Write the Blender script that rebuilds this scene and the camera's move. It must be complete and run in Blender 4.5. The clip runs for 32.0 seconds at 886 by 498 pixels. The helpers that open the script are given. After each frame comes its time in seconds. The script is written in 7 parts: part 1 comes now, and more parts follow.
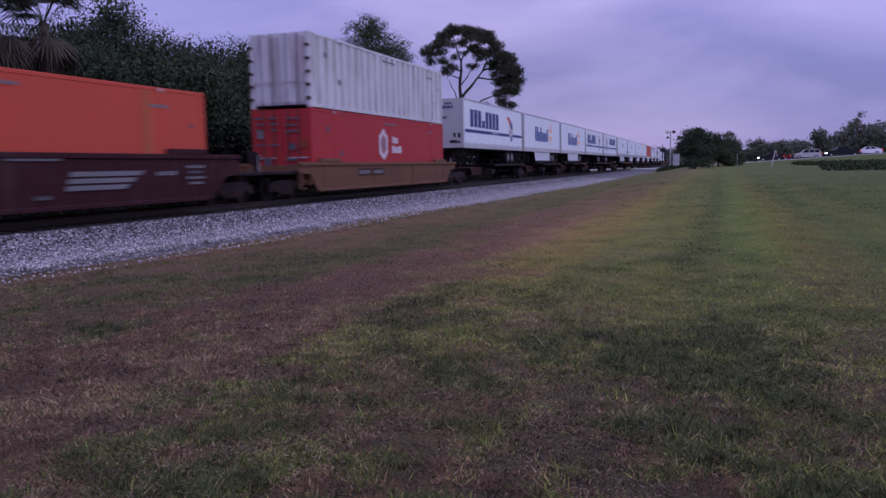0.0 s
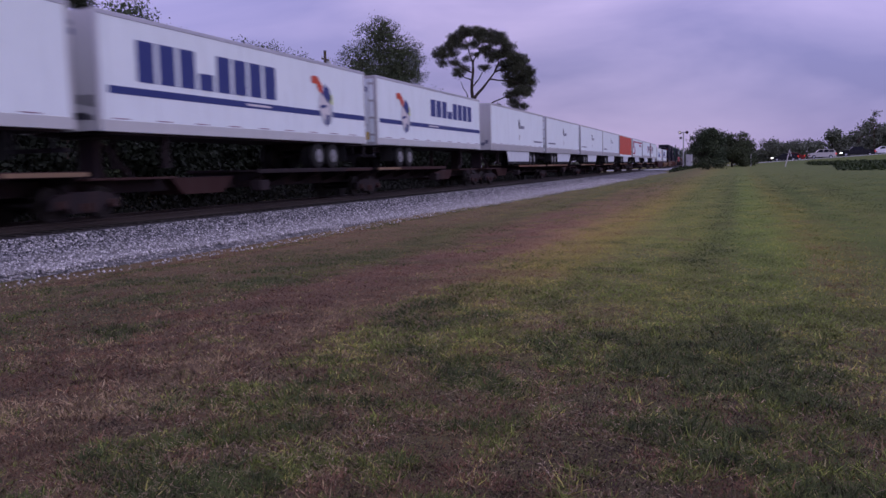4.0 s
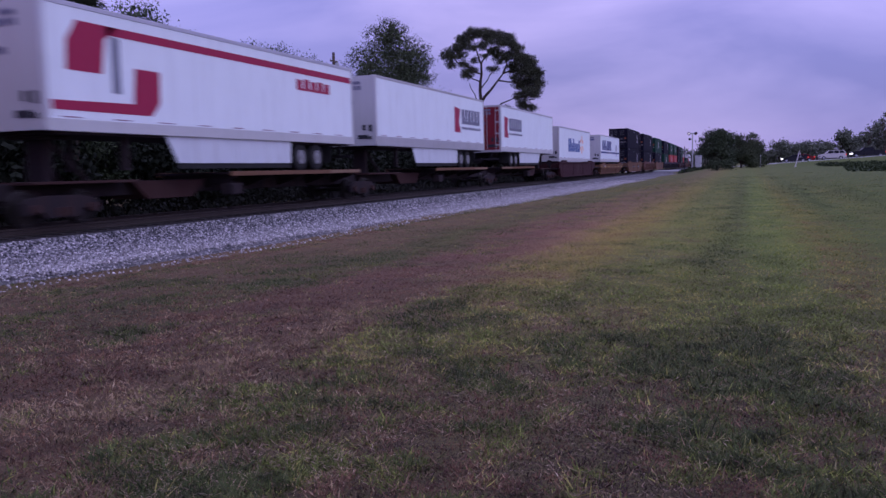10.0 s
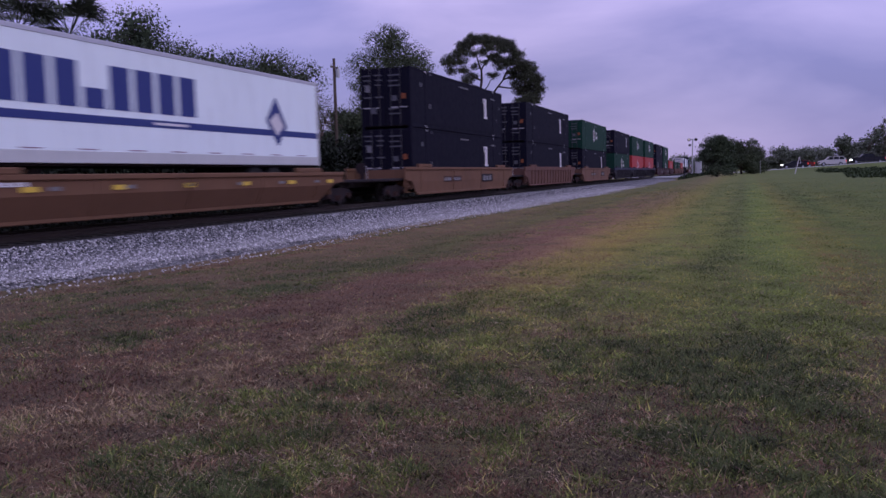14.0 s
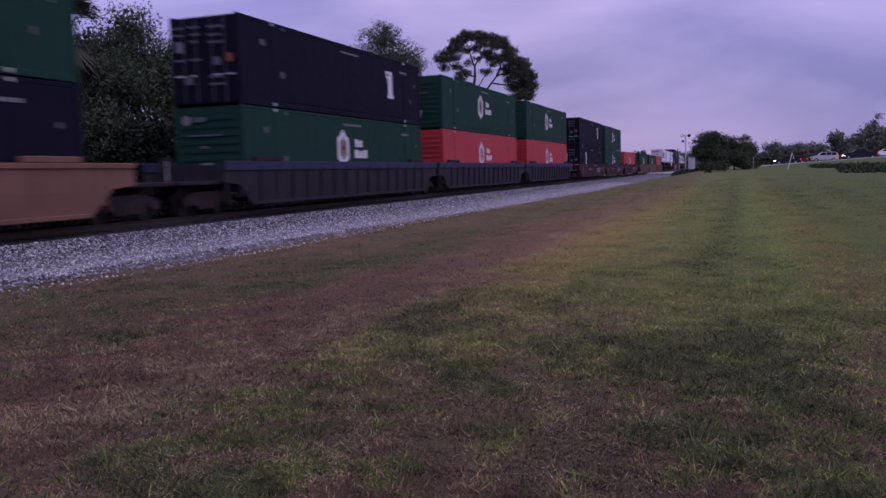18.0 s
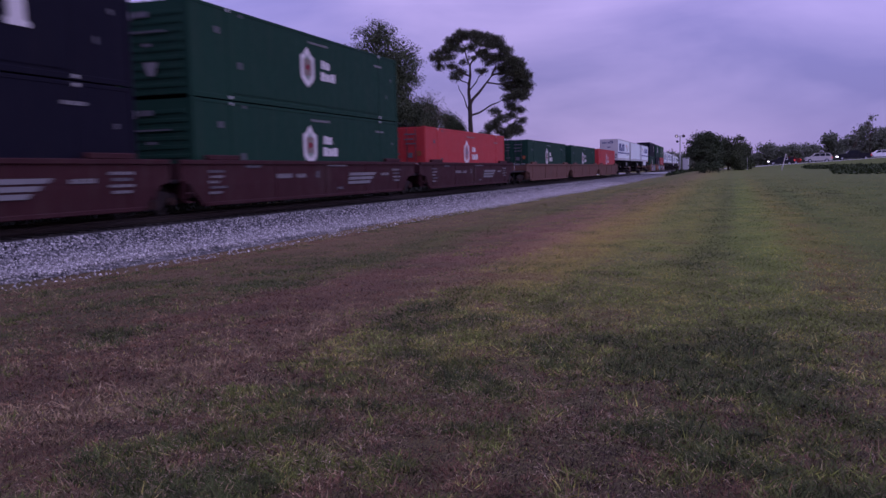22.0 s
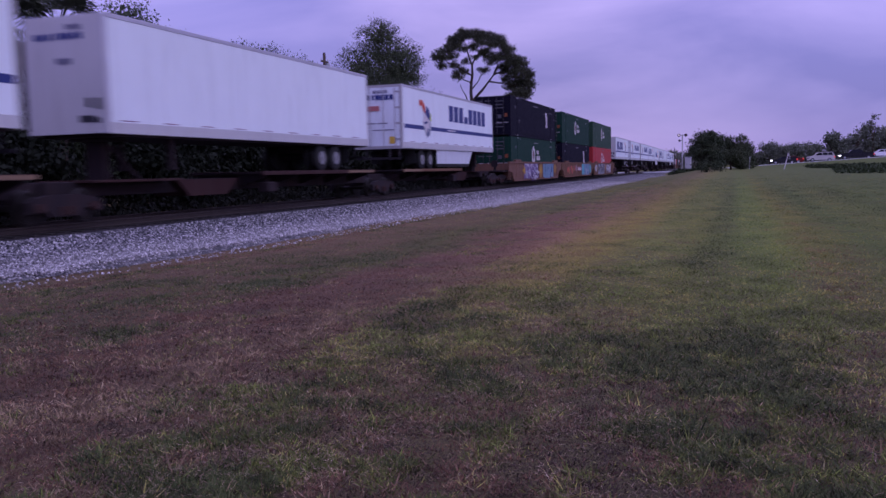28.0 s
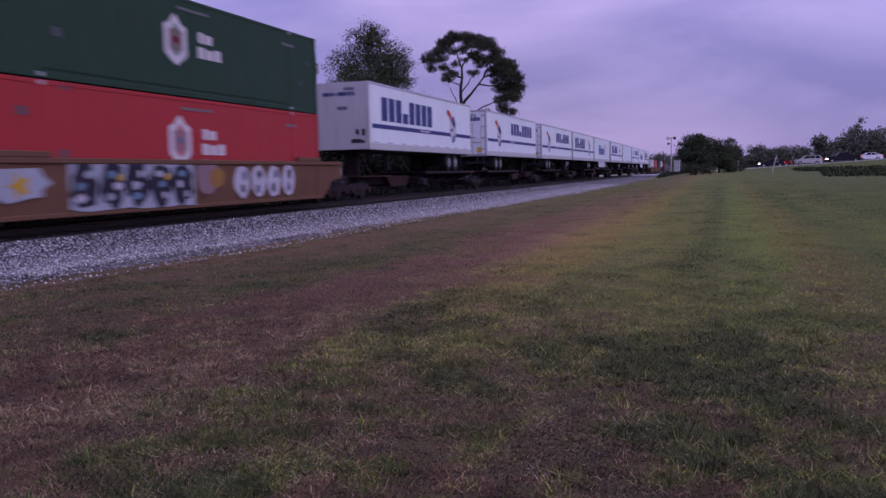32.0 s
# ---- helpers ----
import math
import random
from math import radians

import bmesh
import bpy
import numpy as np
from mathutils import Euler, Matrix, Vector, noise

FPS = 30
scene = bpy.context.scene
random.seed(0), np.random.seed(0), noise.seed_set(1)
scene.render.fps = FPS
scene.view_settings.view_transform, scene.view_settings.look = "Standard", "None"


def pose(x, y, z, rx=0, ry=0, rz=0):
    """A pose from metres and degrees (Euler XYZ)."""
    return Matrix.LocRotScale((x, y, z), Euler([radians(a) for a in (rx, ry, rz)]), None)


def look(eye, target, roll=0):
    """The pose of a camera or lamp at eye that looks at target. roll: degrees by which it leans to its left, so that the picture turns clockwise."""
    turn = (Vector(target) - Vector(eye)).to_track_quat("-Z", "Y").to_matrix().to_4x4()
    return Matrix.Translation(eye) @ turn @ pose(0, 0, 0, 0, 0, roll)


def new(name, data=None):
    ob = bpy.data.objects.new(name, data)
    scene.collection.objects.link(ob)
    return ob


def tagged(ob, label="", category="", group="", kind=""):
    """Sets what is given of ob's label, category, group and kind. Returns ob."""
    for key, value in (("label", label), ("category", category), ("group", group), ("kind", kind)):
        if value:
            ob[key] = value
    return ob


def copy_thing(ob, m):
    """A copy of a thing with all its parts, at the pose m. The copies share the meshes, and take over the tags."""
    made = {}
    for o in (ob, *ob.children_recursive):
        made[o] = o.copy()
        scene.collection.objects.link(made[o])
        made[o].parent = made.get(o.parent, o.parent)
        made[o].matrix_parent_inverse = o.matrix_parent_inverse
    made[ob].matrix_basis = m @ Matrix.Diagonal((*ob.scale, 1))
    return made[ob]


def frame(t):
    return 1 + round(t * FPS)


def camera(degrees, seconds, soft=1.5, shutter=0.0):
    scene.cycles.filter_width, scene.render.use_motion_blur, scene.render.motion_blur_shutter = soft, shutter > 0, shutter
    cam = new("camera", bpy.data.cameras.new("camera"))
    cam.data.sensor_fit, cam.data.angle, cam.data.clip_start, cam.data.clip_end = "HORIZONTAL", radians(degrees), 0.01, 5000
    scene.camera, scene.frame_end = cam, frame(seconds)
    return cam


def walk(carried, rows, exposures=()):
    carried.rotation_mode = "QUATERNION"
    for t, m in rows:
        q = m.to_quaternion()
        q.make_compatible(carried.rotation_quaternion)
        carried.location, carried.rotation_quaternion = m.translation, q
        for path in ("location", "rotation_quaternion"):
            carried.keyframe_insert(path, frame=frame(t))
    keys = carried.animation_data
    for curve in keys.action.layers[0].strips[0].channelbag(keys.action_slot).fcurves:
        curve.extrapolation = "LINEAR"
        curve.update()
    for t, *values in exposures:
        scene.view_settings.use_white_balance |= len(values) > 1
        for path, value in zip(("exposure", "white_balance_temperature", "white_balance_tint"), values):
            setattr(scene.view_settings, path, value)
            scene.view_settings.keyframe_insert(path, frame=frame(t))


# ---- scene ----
# The camera: held by hand beside the line, turning a little as it watches the train.
EYE = (0.0, 0.0, 1.55)


def aim(pan, tilt, roll):
    """A pose at the eye: degrees to the left of the line's direction, up, and lean."""
    a, b = radians(pan), radians(tilt)
    way = Vector((math.cos(a) * math.cos(b), math.sin(a) * math.cos(b), math.sin(b)))
    return look(EYE, Vector(EYE) + 10 * way, roll)


cam = camera(55.71, 32.0, soft=1.5, shutter=0.5)
walk(cam, [(t, aim(a, b, c)) for t, a, b, c in [
    (0, 18.46, -5.59, -1.15), (0.5, 18.52, -5.55, -1.30), (1, 18.75, -5.44, -1.27), (1.5, 18.98, -5.37, -1.32),
    (2, 19.07, -5.43, -1.40), (2.5, 19.08, -5.42, -1.46), (3, 19.11, -5.47, -1.34), (3.5, 19.21, -5.48, -1.33),
    (5.5, 19.56, -5.36, -1.44), (6, 19.60, -5.35, -1.31), (6.5, 19.63, -5.32, -1.37), (7, 19.61, -5.30, -1.43),
    (7.5, 19.63, -5.30, -1.43), (8, 19.62, -5.26, -1.34), (8.5, 19.72, -5.28, -1.46), (9, 19.78, -5.34, -1.64),
    (9.5, 19.82, -5.40, -1.59), (10, 19.88, -5.35, -1.46), (10.5, 19.90, -5.34, -1.44), (11, 19.89, -5.38, -1.41),
    (11.5, 20.06, -5.27, -1.41), (12, 20.10, -5.01, -1.37), (12.5, 19.99, -4.94, -1.34), (13, 19.96, -4.93, -1.49),
    (13.5, 19.91, -4.94, -1.57), (14, 19.88, -4.95, -1.42), (14.5, 19.84, -4.96, -1.29), (16.5, 19.45, -5.05, -1.34),
    (17, 19.47, -5.07, -1.28), (17.5, 19.47, -5.13, -1.42), (18, 19.47, -5.18, -1.60), (18.5, 19.55, -5.12, -1.46),
    (19, 19.48, -5.15, -1.41), (19.5, 19.31, -5.33, -1.43), (20, 19.23, -5.40, -1.36), (20.5, 19.22, -5.38, -1.31),
    (21, 19.25, -5.40, -1.25), (21.5, 19.16, -5.35, -1.33), (22, 19.09, -5.25, -1.32), (22.5, 19.09, -5.23, -1.50),
    (23, 19.14, -5.23, -1.51), (23.5, 19.06, -5.27, -1.39), (24, 19.04, -5.31, -1.47), (24.5, 19.10, -5.23, -1.20),
    (25, 19.18, -5.14, -1.30), (25.5, 19.13, -5.25, -1.39), (27.5, 19.23, -5.31, -1.36), (28, 19.23, -5.31, -1.30),
    (28.5, 19.27, -5.23, -1.29), (29, 19.27, -5.29, -1.33), (29.5, 19.21, -5.34, -1.35), (30, 19.13, -5.36, -1.43),
    (30.5, 18.88, -5.15, -1.35), (31, 18.67, -4.94, -1.30), (31.5, 18.55, -5.02, -1.25), (32, 18.52, -5.15, -1.23),
]], exposures=[
    (0, -0.28, 5975, 11), (1, -0.25, 5925, 19), (2, -0.25, 6175, 16), (3, -0.20, 6500, 8), (6, -0.17, 6600, 8),
    (7, 0.0, 7075, -1), (8, -0.03, 6850, 3), (9, -0.05, 6625, 5), (10, -0.17, 5750, 17), (11, -0.20, 6350, 8),
    (12, -0.13, 6425, 10), (13, -0.15, 6700, 4), (14, -0.17, 6250, 8), (17, -0.33, 5800, 19), (18, -0.28, 6325, 15),
    (19, -0.25, 6175, 18), (20, -0.28, 6100, 17), (21, -0.28, 6100, 21), (22, -0.35, 6000, 27), (23, -0.33, 6225, 22),
    (24, -0.33, 6025, 24), (25, -0.33, 6050, 24), (28, -0.28, 5775, 27), (29, -0.25, 6150, 22), (30, -0.25, 6100, 24),
    (31, -0.33, 6175, 24), (32, -0.33, 6200, 22)])

# ---- world and light ----
world = bpy.data.worlds.new("dusk_sky")
scene.world = world
world.use_nodes = True
wn, wl = world.node_tree.nodes, world.node_tree.links
wn.clear()
w_out = wn.new("ShaderNodeOutputWorld")
w_bg = wn.new("ShaderNodeBackground")
w_tc = wn.new("ShaderNodeTexCoord")
w_map = wn.new("ShaderNodeMapping")
w_map.inputs["Scale"].default_value = (1.0, 1.6, 5.5)
w_map.inputs["Location"].default_value = (0.3, 0.1, 0.35)
w_noise = wn.new("ShaderNodeTexNoise")
w_noise.inputs["Scale"].default_value = 1.7
w_noise.inputs["Detail"].default_value = 5.0
w_noise.inputs["Roughness"].default_value = 0.5
w_noise.inputs["Distortion"].default_value = 0.35
w_ramp = wn.new("ShaderNodeValToRGB")
w_ramp.color_ramp.elements[0].position, w_ramp.color_ramp.elements[0].color = 0.34, (0.285, 0.250, 0.58, 1)
w_ramp.color_ramp.elements[1].position, w_ramp.color_ramp.elements[1].color = 0.66, (0.58, 0.465, 0.85, 1)
# an overcast dome: brighter overhead and towards the west, behind the camera
w_dot = wn.new("ShaderNodeVectorMath")
w_dot.operation = "DOT_PRODUCT"
w_dot.inputs[1].default_value = Vector((-0.1, -0.5, 0.85)).normalized()
w_side = wn.new("ShaderNodeMapRange")
w_side.inputs["From Min"].default_value, w_side.inputs["From Max"].default_value = -0.12, 1.0
w_side.inputs["To Min"].default_value, w_side.inputs["To Max"].default_value = 1.0, 1.75
w_mul = wn.new("ShaderNodeVectorMath")
w_mul.operation = "SCALE"
w_sky = wn.new("ShaderNodeTexSky")
w_sky.sky_type = "NISHITA"
w_sky.sun_disc = False
w_sky.sun_elevation, w_sky.sun_rotation = radians(8), radians(195)
w_skyscale = wn.new("ShaderNodeVectorMath")
w_skyscale.operation = "SCALE"
w_skyscale.inputs["Scale"].default_value = 0.02
w_add = wn.new("ShaderNodeVectorMath")
w_add.operation = "ADD"
wl.new(w_tc.outputs["Generated"], w_map.inputs["Vector"])
wl.new(w_map.outputs["Vector"], w_noise.inputs["Vector"])
wl.new(w_noise.outputs["Fac"], w_ramp.inputs["Fac"])
wl.new(w_tc.outputs["Generated"], w_dot.inputs[0])
wl.new(w_dot.outputs["Value"], w_side.inputs["Value"])
w_sep = wn.new("ShaderNodeSeparateXYZ")
w_low = wn.new("ShaderNodeMapRange")
w_low.inputs["From Min"].default_value, w_low.inputs["From Max"].default_value = 0.0, 0.22
w_low.inputs["To Min"].default_value, w_low.inputs["To Max"].default_value = 0.79, 1.05
w_dim = wn.new("ShaderNodeVectorMath")
w_dim.operation = "SCALE"
wl.new(w_tc.outputs["Generated"], w_sep.inputs[0])
wl.new(w_sep.outputs["Z"], w_low.inputs["Value"])
w_east = wn.new("ShaderNodeMapRange")
w_east.inputs["From Min"].default_value, w_east.inputs["From Max"].default_value = 0.35, -0.15
wl.new(w_sep.outputs["Y"], w_east.inputs["Value"])
w_tint = wn.new("ShaderNodeMix")
w_tint.data_type, w_tint.blend_type = "RGBA", "MULTIPLY"
w_tint.inputs[7].default_value = (0.92, 0.965, 1.0, 1)
wl.new(w_east.outputs["Result"], w_tint.inputs[0])
wl.new(w_ramp.outputs["Color"], w_tint.inputs[6])
wl.new(w_tint.outputs[2], w_dim.inputs[0])
wl.new(w_low.outputs["Result"], w_dim.inputs["Scale"])
wl.new(w_dim.outputs["Vector"], w_mul.inputs[0])
w_north = wn.new("ShaderNodeMapRange")
w_north.interpolation_type = "SMOOTHSTEP"
w_north.inputs["From Min"].default_value, w_north.inputs["From Max"].default_value = 0.2, 0.62
w_north.inputs["To Min"].default_value, w_north.inputs["To Max"].default_value = 1.0, 1.24
w_gain = wn.new("ShaderNodeMath")
w_gain.operation = "MULTIPLY"
wl.new(w_sep.outputs["Y"], w_north.inputs["Value"])
wl.new(w_north.outputs["Result"], w_gain.inputs[0])
wl.new(w_side.outputs["Result"], w_gain.inputs[1])
wl.new(w_gain.outputs[0], w_mul.inputs["Scale"])
wl.new(w_sky.outputs["Color"], w_skyscale.inputs[0])
wl.new(w_mul.outputs["Vector"], w_add.inputs[0])
wl.new(w_skyscale.outputs["Vector"], w_add.inputs[1])
wl.new(w_add.outputs["Vector"], w_bg.inputs["Color"])
w_bg.inputs["Strength"].default_value = 1.0
wl.new(w_bg.outputs["Background"], w_out.inputs["Surface"])

sun = new("sun", bpy.data.lights.new("sun", "SUN"))
sun.data.energy, sun.data.angle, sun.data.color = 0.85, radians(60), (0.86, 0.98, 1.0)
sun.matrix_world = look((-15, -40, 60), (0, 0, 0))

# ---- materials ----


def mixed(nt, a, b, fac, mode="MIX"):
    """A colour mix node; a, b and fac are sockets or values. Returns its colour."""
    n = nt.nodes.new("ShaderNodeMix")
    n.data_type, n.blend_type = "RGBA", mode
    for socket, value in ((n.inputs[0], fac), (n.inputs[6], a), (n.inputs[7], b)):
        if hasattr(value, "is_linked"):
            nt.links.new(value, socket)
        else:
            socket.default_value = value if isinstance(value, (int, float)) else (*value[:3], 1)
    return n.outputs[2]


def noise_of(nt, vector, scale, detail=3.0, rough=0.55):
    n = nt.nodes.new("ShaderNodeTexNoise")
    n.inputs["Scale"].default_value, n.inputs["Detail"].default_value, n.inputs["Roughness"].default_value = scale, detail, rough
    nt.links.new(vector, n.inputs["Vector"])
    return n.outputs["Fac"]


def ramp_of(nt, value, stops):
    n = nt.nodes.new("ShaderNodeValToRGB")
    e = n.color_ramp.elements
    while len(e) < len(stops):
        e.new(0.5)
    for el, (p, c) in zip(e, stops):
        el.position, el.color = p, (*c, 1) if len(c) == 3 else c
    nt.links.new(value, n.inputs["Fac"])
    return n.outputs["Color"]


def scaled(nt, vector, s, loc=(0, 0, 0)):
    n = nt.nodes.new("ShaderNodeMapping")
    n.inputs["Scale"].default_value, n.inputs["Location"].default_value = s, loc
    nt.links.new(vector, n.inputs["Vector"])
    return n.outputs["Vector"]


def start(name, rough, metal=0.0):
    m = bpy.data.materials.new(name)
    m.use_nodes = True
    nt = m.node_tree
    b = nt.nodes["Principled BSDF"]
    b.inputs["Roughness"].default_value, b.inputs["Metallic"].default_value = rough, metal
    tc = nt.nodes.new("ShaderNodeTexCoord")
    return m, nt, b, tc.outputs["Object"]


def bumped(nt, b, height, strength, distance=0.02):
    n = nt.nodes.new("ShaderNodeBump")
    n.inputs["Strength"].default_value, n.inputs["Distance"].default_value = strength, distance
    nt.links.new(height, n.inputs["Height"])
    nt.links.new(n.outputs["Normal"], b.inputs["Normal"])


def paint(name, col, rough=0.5, metal=0.0, var=0.12, dirt=(0.09, 0.07, 0.06), dirty=0.25, grain=30.0, bump=0.08, gloss=0.2):
    """Weathered paint: tone drift, dirt in streaks that run down, fine grain."""
    m, nt, b, co = start(name, rough, metal)
    light = tuple(min(1, c * (1 + var)) for c in col)
    dark = tuple(c * (1 - var) for c in col)
    c1 = mixed(nt, dark, light, noise_of(nt, co, 0.7, 4))
    streak = ramp_of(nt, noise_of(nt, scaled(nt, co, (2.2, 2.2, 0.22)), 2.0, 5, 0.65), [(0.5, (0, 0, 0)), (0.78, (dirty, dirty, dirty))])
    c2 = mixed(nt, c1, dirt, streak)
    fine = noise_of(nt, co, grain, 3)
    spots = ramp_of(nt, noise_of(nt, co, 9.0, 4, 0.7), [(0.62, (0, 0, 0)), (0.75, (dirty * 0.7,) * 3)])
    c3 = mixed(nt, c2, dirt, spots)
    nt.links.new(c3, b.inputs["Base Color"])
    b.inputs["Specular IOR Level"].default_value = gloss
    r = nt.nodes.new("ShaderNodeMapRange")
    r.inputs["To Min"].default_value, r.inputs["To Max"].default_value = rough - 0.1, min(1, rough + 0.2)
    nt.links.new(noise_of(nt, co, 3.0, 4), r.inputs["Value"])
    nt.links.new(r.outputs["Result"], b.inputs["Roughness"])
    bumped(nt, b, fine, bump)
    return m


def glow(name, col, strength):
    m, nt, b, co = start(name, 0.3)
    b.inputs["Base Color"].default_value = (*col, 1)
    b.inputs["Emission Color"].default_value, b.inputs["Emission Strength"].default_value = (*col, 1), strength
    return m


def leafy(name, dark, light):
    m, nt, b, co = start(name, 0.65)
    geo = nt.nodes.new("ShaderNodeNewGeometry")
    big = noise_of(nt, geo.outputs["Position"], 0.45, 3)
    c = mixed(nt, dark, light, geo.outputs["Random Per Island"])
    c = mixed(nt, c, tuple(0.8 * x for x in dark), ramp_of(nt, big, [(0.4, (0, 0, 0)), (0.7, (0.7, 0.7, 0.7))]))
    nt.links.new(c, b.inputs["Base Color"])
    b.inputs["Specular IOR Level"].default_value = 0.1
    return m


def smooth_drop(nt, value, full, none):
    """1 up to full, 0 from none on."""
    n = nt.nodes.new("ShaderNodeMapRange")
    n.inputs["From Min"].default_value, n.inputs["From Max"].default_value = none, full
    nt.links.new(value, n.inputs["Value"])
    return n.outputs["Result"]


def lawn_colour(nt):
    """Patchy lawn: a dry strip along the line, greener towards the road, mown bands."""
    geo = nt.nodes.new("ShaderNodeNewGeometry")
    pos = geo.outputs["Position"]
    sep = nt.nodes.new("ShaderNodeSeparateXYZ")
    nt.links.new(pos, sep.inputs[0])
    wob = nt.nodes.new("ShaderNodeMath")
    wob.operation = "MULTIPLY_ADD"
    nt.links.new(noise_of(nt, scaled(nt, pos, (0.5, 1, 1)), 0.28, 4, 0.6), wob.inputs[0])
    wob.inputs[1].default_value = 2.4
    nt.links.new(sep.outputs["Y"], wob.inputs[2])
    rng = nt.nodes.new("ShaderNodeMapRange")
    rng.inputs["From Min"].default_value, rng.inputs["From Max"].default_value = -12.0, 18.0
    nt.links.new(wob.outputs[0], rng.inputs["Value"])
    at = lambda y: (y + 1.2 + 12) / 30
    base = ramp_of(nt, rng.outputs["Result"], [(at(-9), (0.085, 0.112, 0.030)), (at(-3), (0.125, 0.142, 0.034)), (at(-0.1), (0.125, 0.140, 0.034)), (at(0.9), (0.15, 0.15, 0.036)), (at(2.8), (0.20, 0.16, 0.046)), (at(3.6), (0.22, 0.14, 0.07)), (at(4.2), (0.18, 0.105, 0.06)), (at(5.2), (0.165, 0.095, 0.055)), (at(6.2), (0.10, 0.10, 0.032)), (at(7.6), (0.14, 0.10, 0.048)), (at(9.6), (0.17, 0.12, 0.06))])
    mid = noise_of(nt, pos, 0.9, 5, 0.62)
    c = mixed(nt, base, (0.09, 0.085, 0.035), ramp_of(nt, mid, [(0.5, (0, 0, 0)), (0.62, (0.5, 0.5, 0.5))]))
    c = mixed(nt, c, (0.125, 0.09, 0.045), mixed(nt, (0, 0, 0), (0.75, 0.75, 0.75), smooth_drop(nt, sep.outputs["X"], 3.0, 9.0)))
    c = mixed(nt, c, (0.11, 0.128, 0.042), mixed(nt, (0, 0, 0), (0.6, 0.6, 0.6), smooth_drop(nt, sep.outputs["X"], 60.0, 20.0)))
    return c, pos, geo


def mown(nt, pos, c):
    """Bands along the field where wheels and mower ran, from ten metres on."""
    sep = nt.nodes.new("ShaderNodeSeparateXYZ")
    nt.links.new(pos, sep.inputs[0])
    wob = nt.nodes.new("ShaderNodeMath")
    wob.operation = "MULTIPLY_ADD"
    nt.links.new(noise_of(nt, scaled(nt, pos, (0.25, 1, 1)), 0.8, 3), wob.inputs[0])
    wob.inputs[1].default_value = 0.5
    nt.links.new(sep.outputs["Y"], wob.inputs[2])
    r = nt.nodes.new("ShaderNodeMapRange")
    r.inputs["From Min"].default_value, r.inputs["From Max"].default_value = -4.75, 5.25
    nt.links.new(wob.outputs[0], r.inputs["Value"])
    at = lambda y: (y + 5) / 10
    band = ramp_of(nt, r.outputs["Result"], [(at(-4.6), (0.78, 0.86, 0.8)), (at(-3.2), (0.92, 0.92, 0.9)), (at(-2.3), (0.74, 0.84, 0.8)), (at(-1.3), (1.12, 1.0, 0.9)), (at(-0.7), (1.08, 1.18, 1.0)), (at(-0.25), (1.0, 1.12, 1.0)), (at(0.15), (0.83, 0.90, 0.9)), (at(0.8), (0.96, 1.0, 0.96)), (at(1.5), (0.95, 1.06, 1.0)), (at(2.4), (1.14, 1.07, 0.95)), (at(3.4), (1.06, 0.98, 0.95)), (at(4.4), (0.95, 0.9, 0.95))])
    k = nt.nodes.new("ShaderNodeMapRange")
    k.inputs["From Min"].default_value, k.inputs["From Max"].default_value = 8.0, 15.0
    nt.links.new(sep.outputs["X"], k.inputs["Value"])
    band = mixed(nt, (1, 1, 1), band, mixed(nt, (0.3, 0.3, 0.3), (1, 1, 1), smooth_drop(nt, sep.outputs["X"], 35.0, 90.0)))
    return mixed(nt, c, band, k.outputs["Result"], "MULTIPLY")


def ground_material():
    """Thatch and soil between the blades."""
    m, nt, b, co = start("lawn_soil", 0.95)
    c, pos, geo = lawn_colour(nt)
    fine = noise_of(nt, pos, 40.0, 5, 0.7)
    sep = nt.nodes.new("ShaderNodeSeparateXYZ")
    nt.links.new(pos, sep.inputs[0])
    bare = mixed(nt, (0.12, 0.12, 0.12), (1, 1, 1), smooth_drop(nt, sep.outputs["X"], 8.0, 18.0))
    gaps = ramp_of(nt, fine, [(0.35, (0.85, 0.85, 0.85)), (0.65, (0.2, 0.2, 0.2))])
    c = mown(nt, pos, mixed(nt, c, (0.045, 0.036, 0.027), mixed(nt, gaps, bare, 1.0, "MULTIPLY")))
    nt.links.new(c, b.inputs["Base Color"])
    b.inputs["Specular IOR Level"].default_value = 0.1
    bumped(nt, b, fine, 0.6, 0.02)
    return m


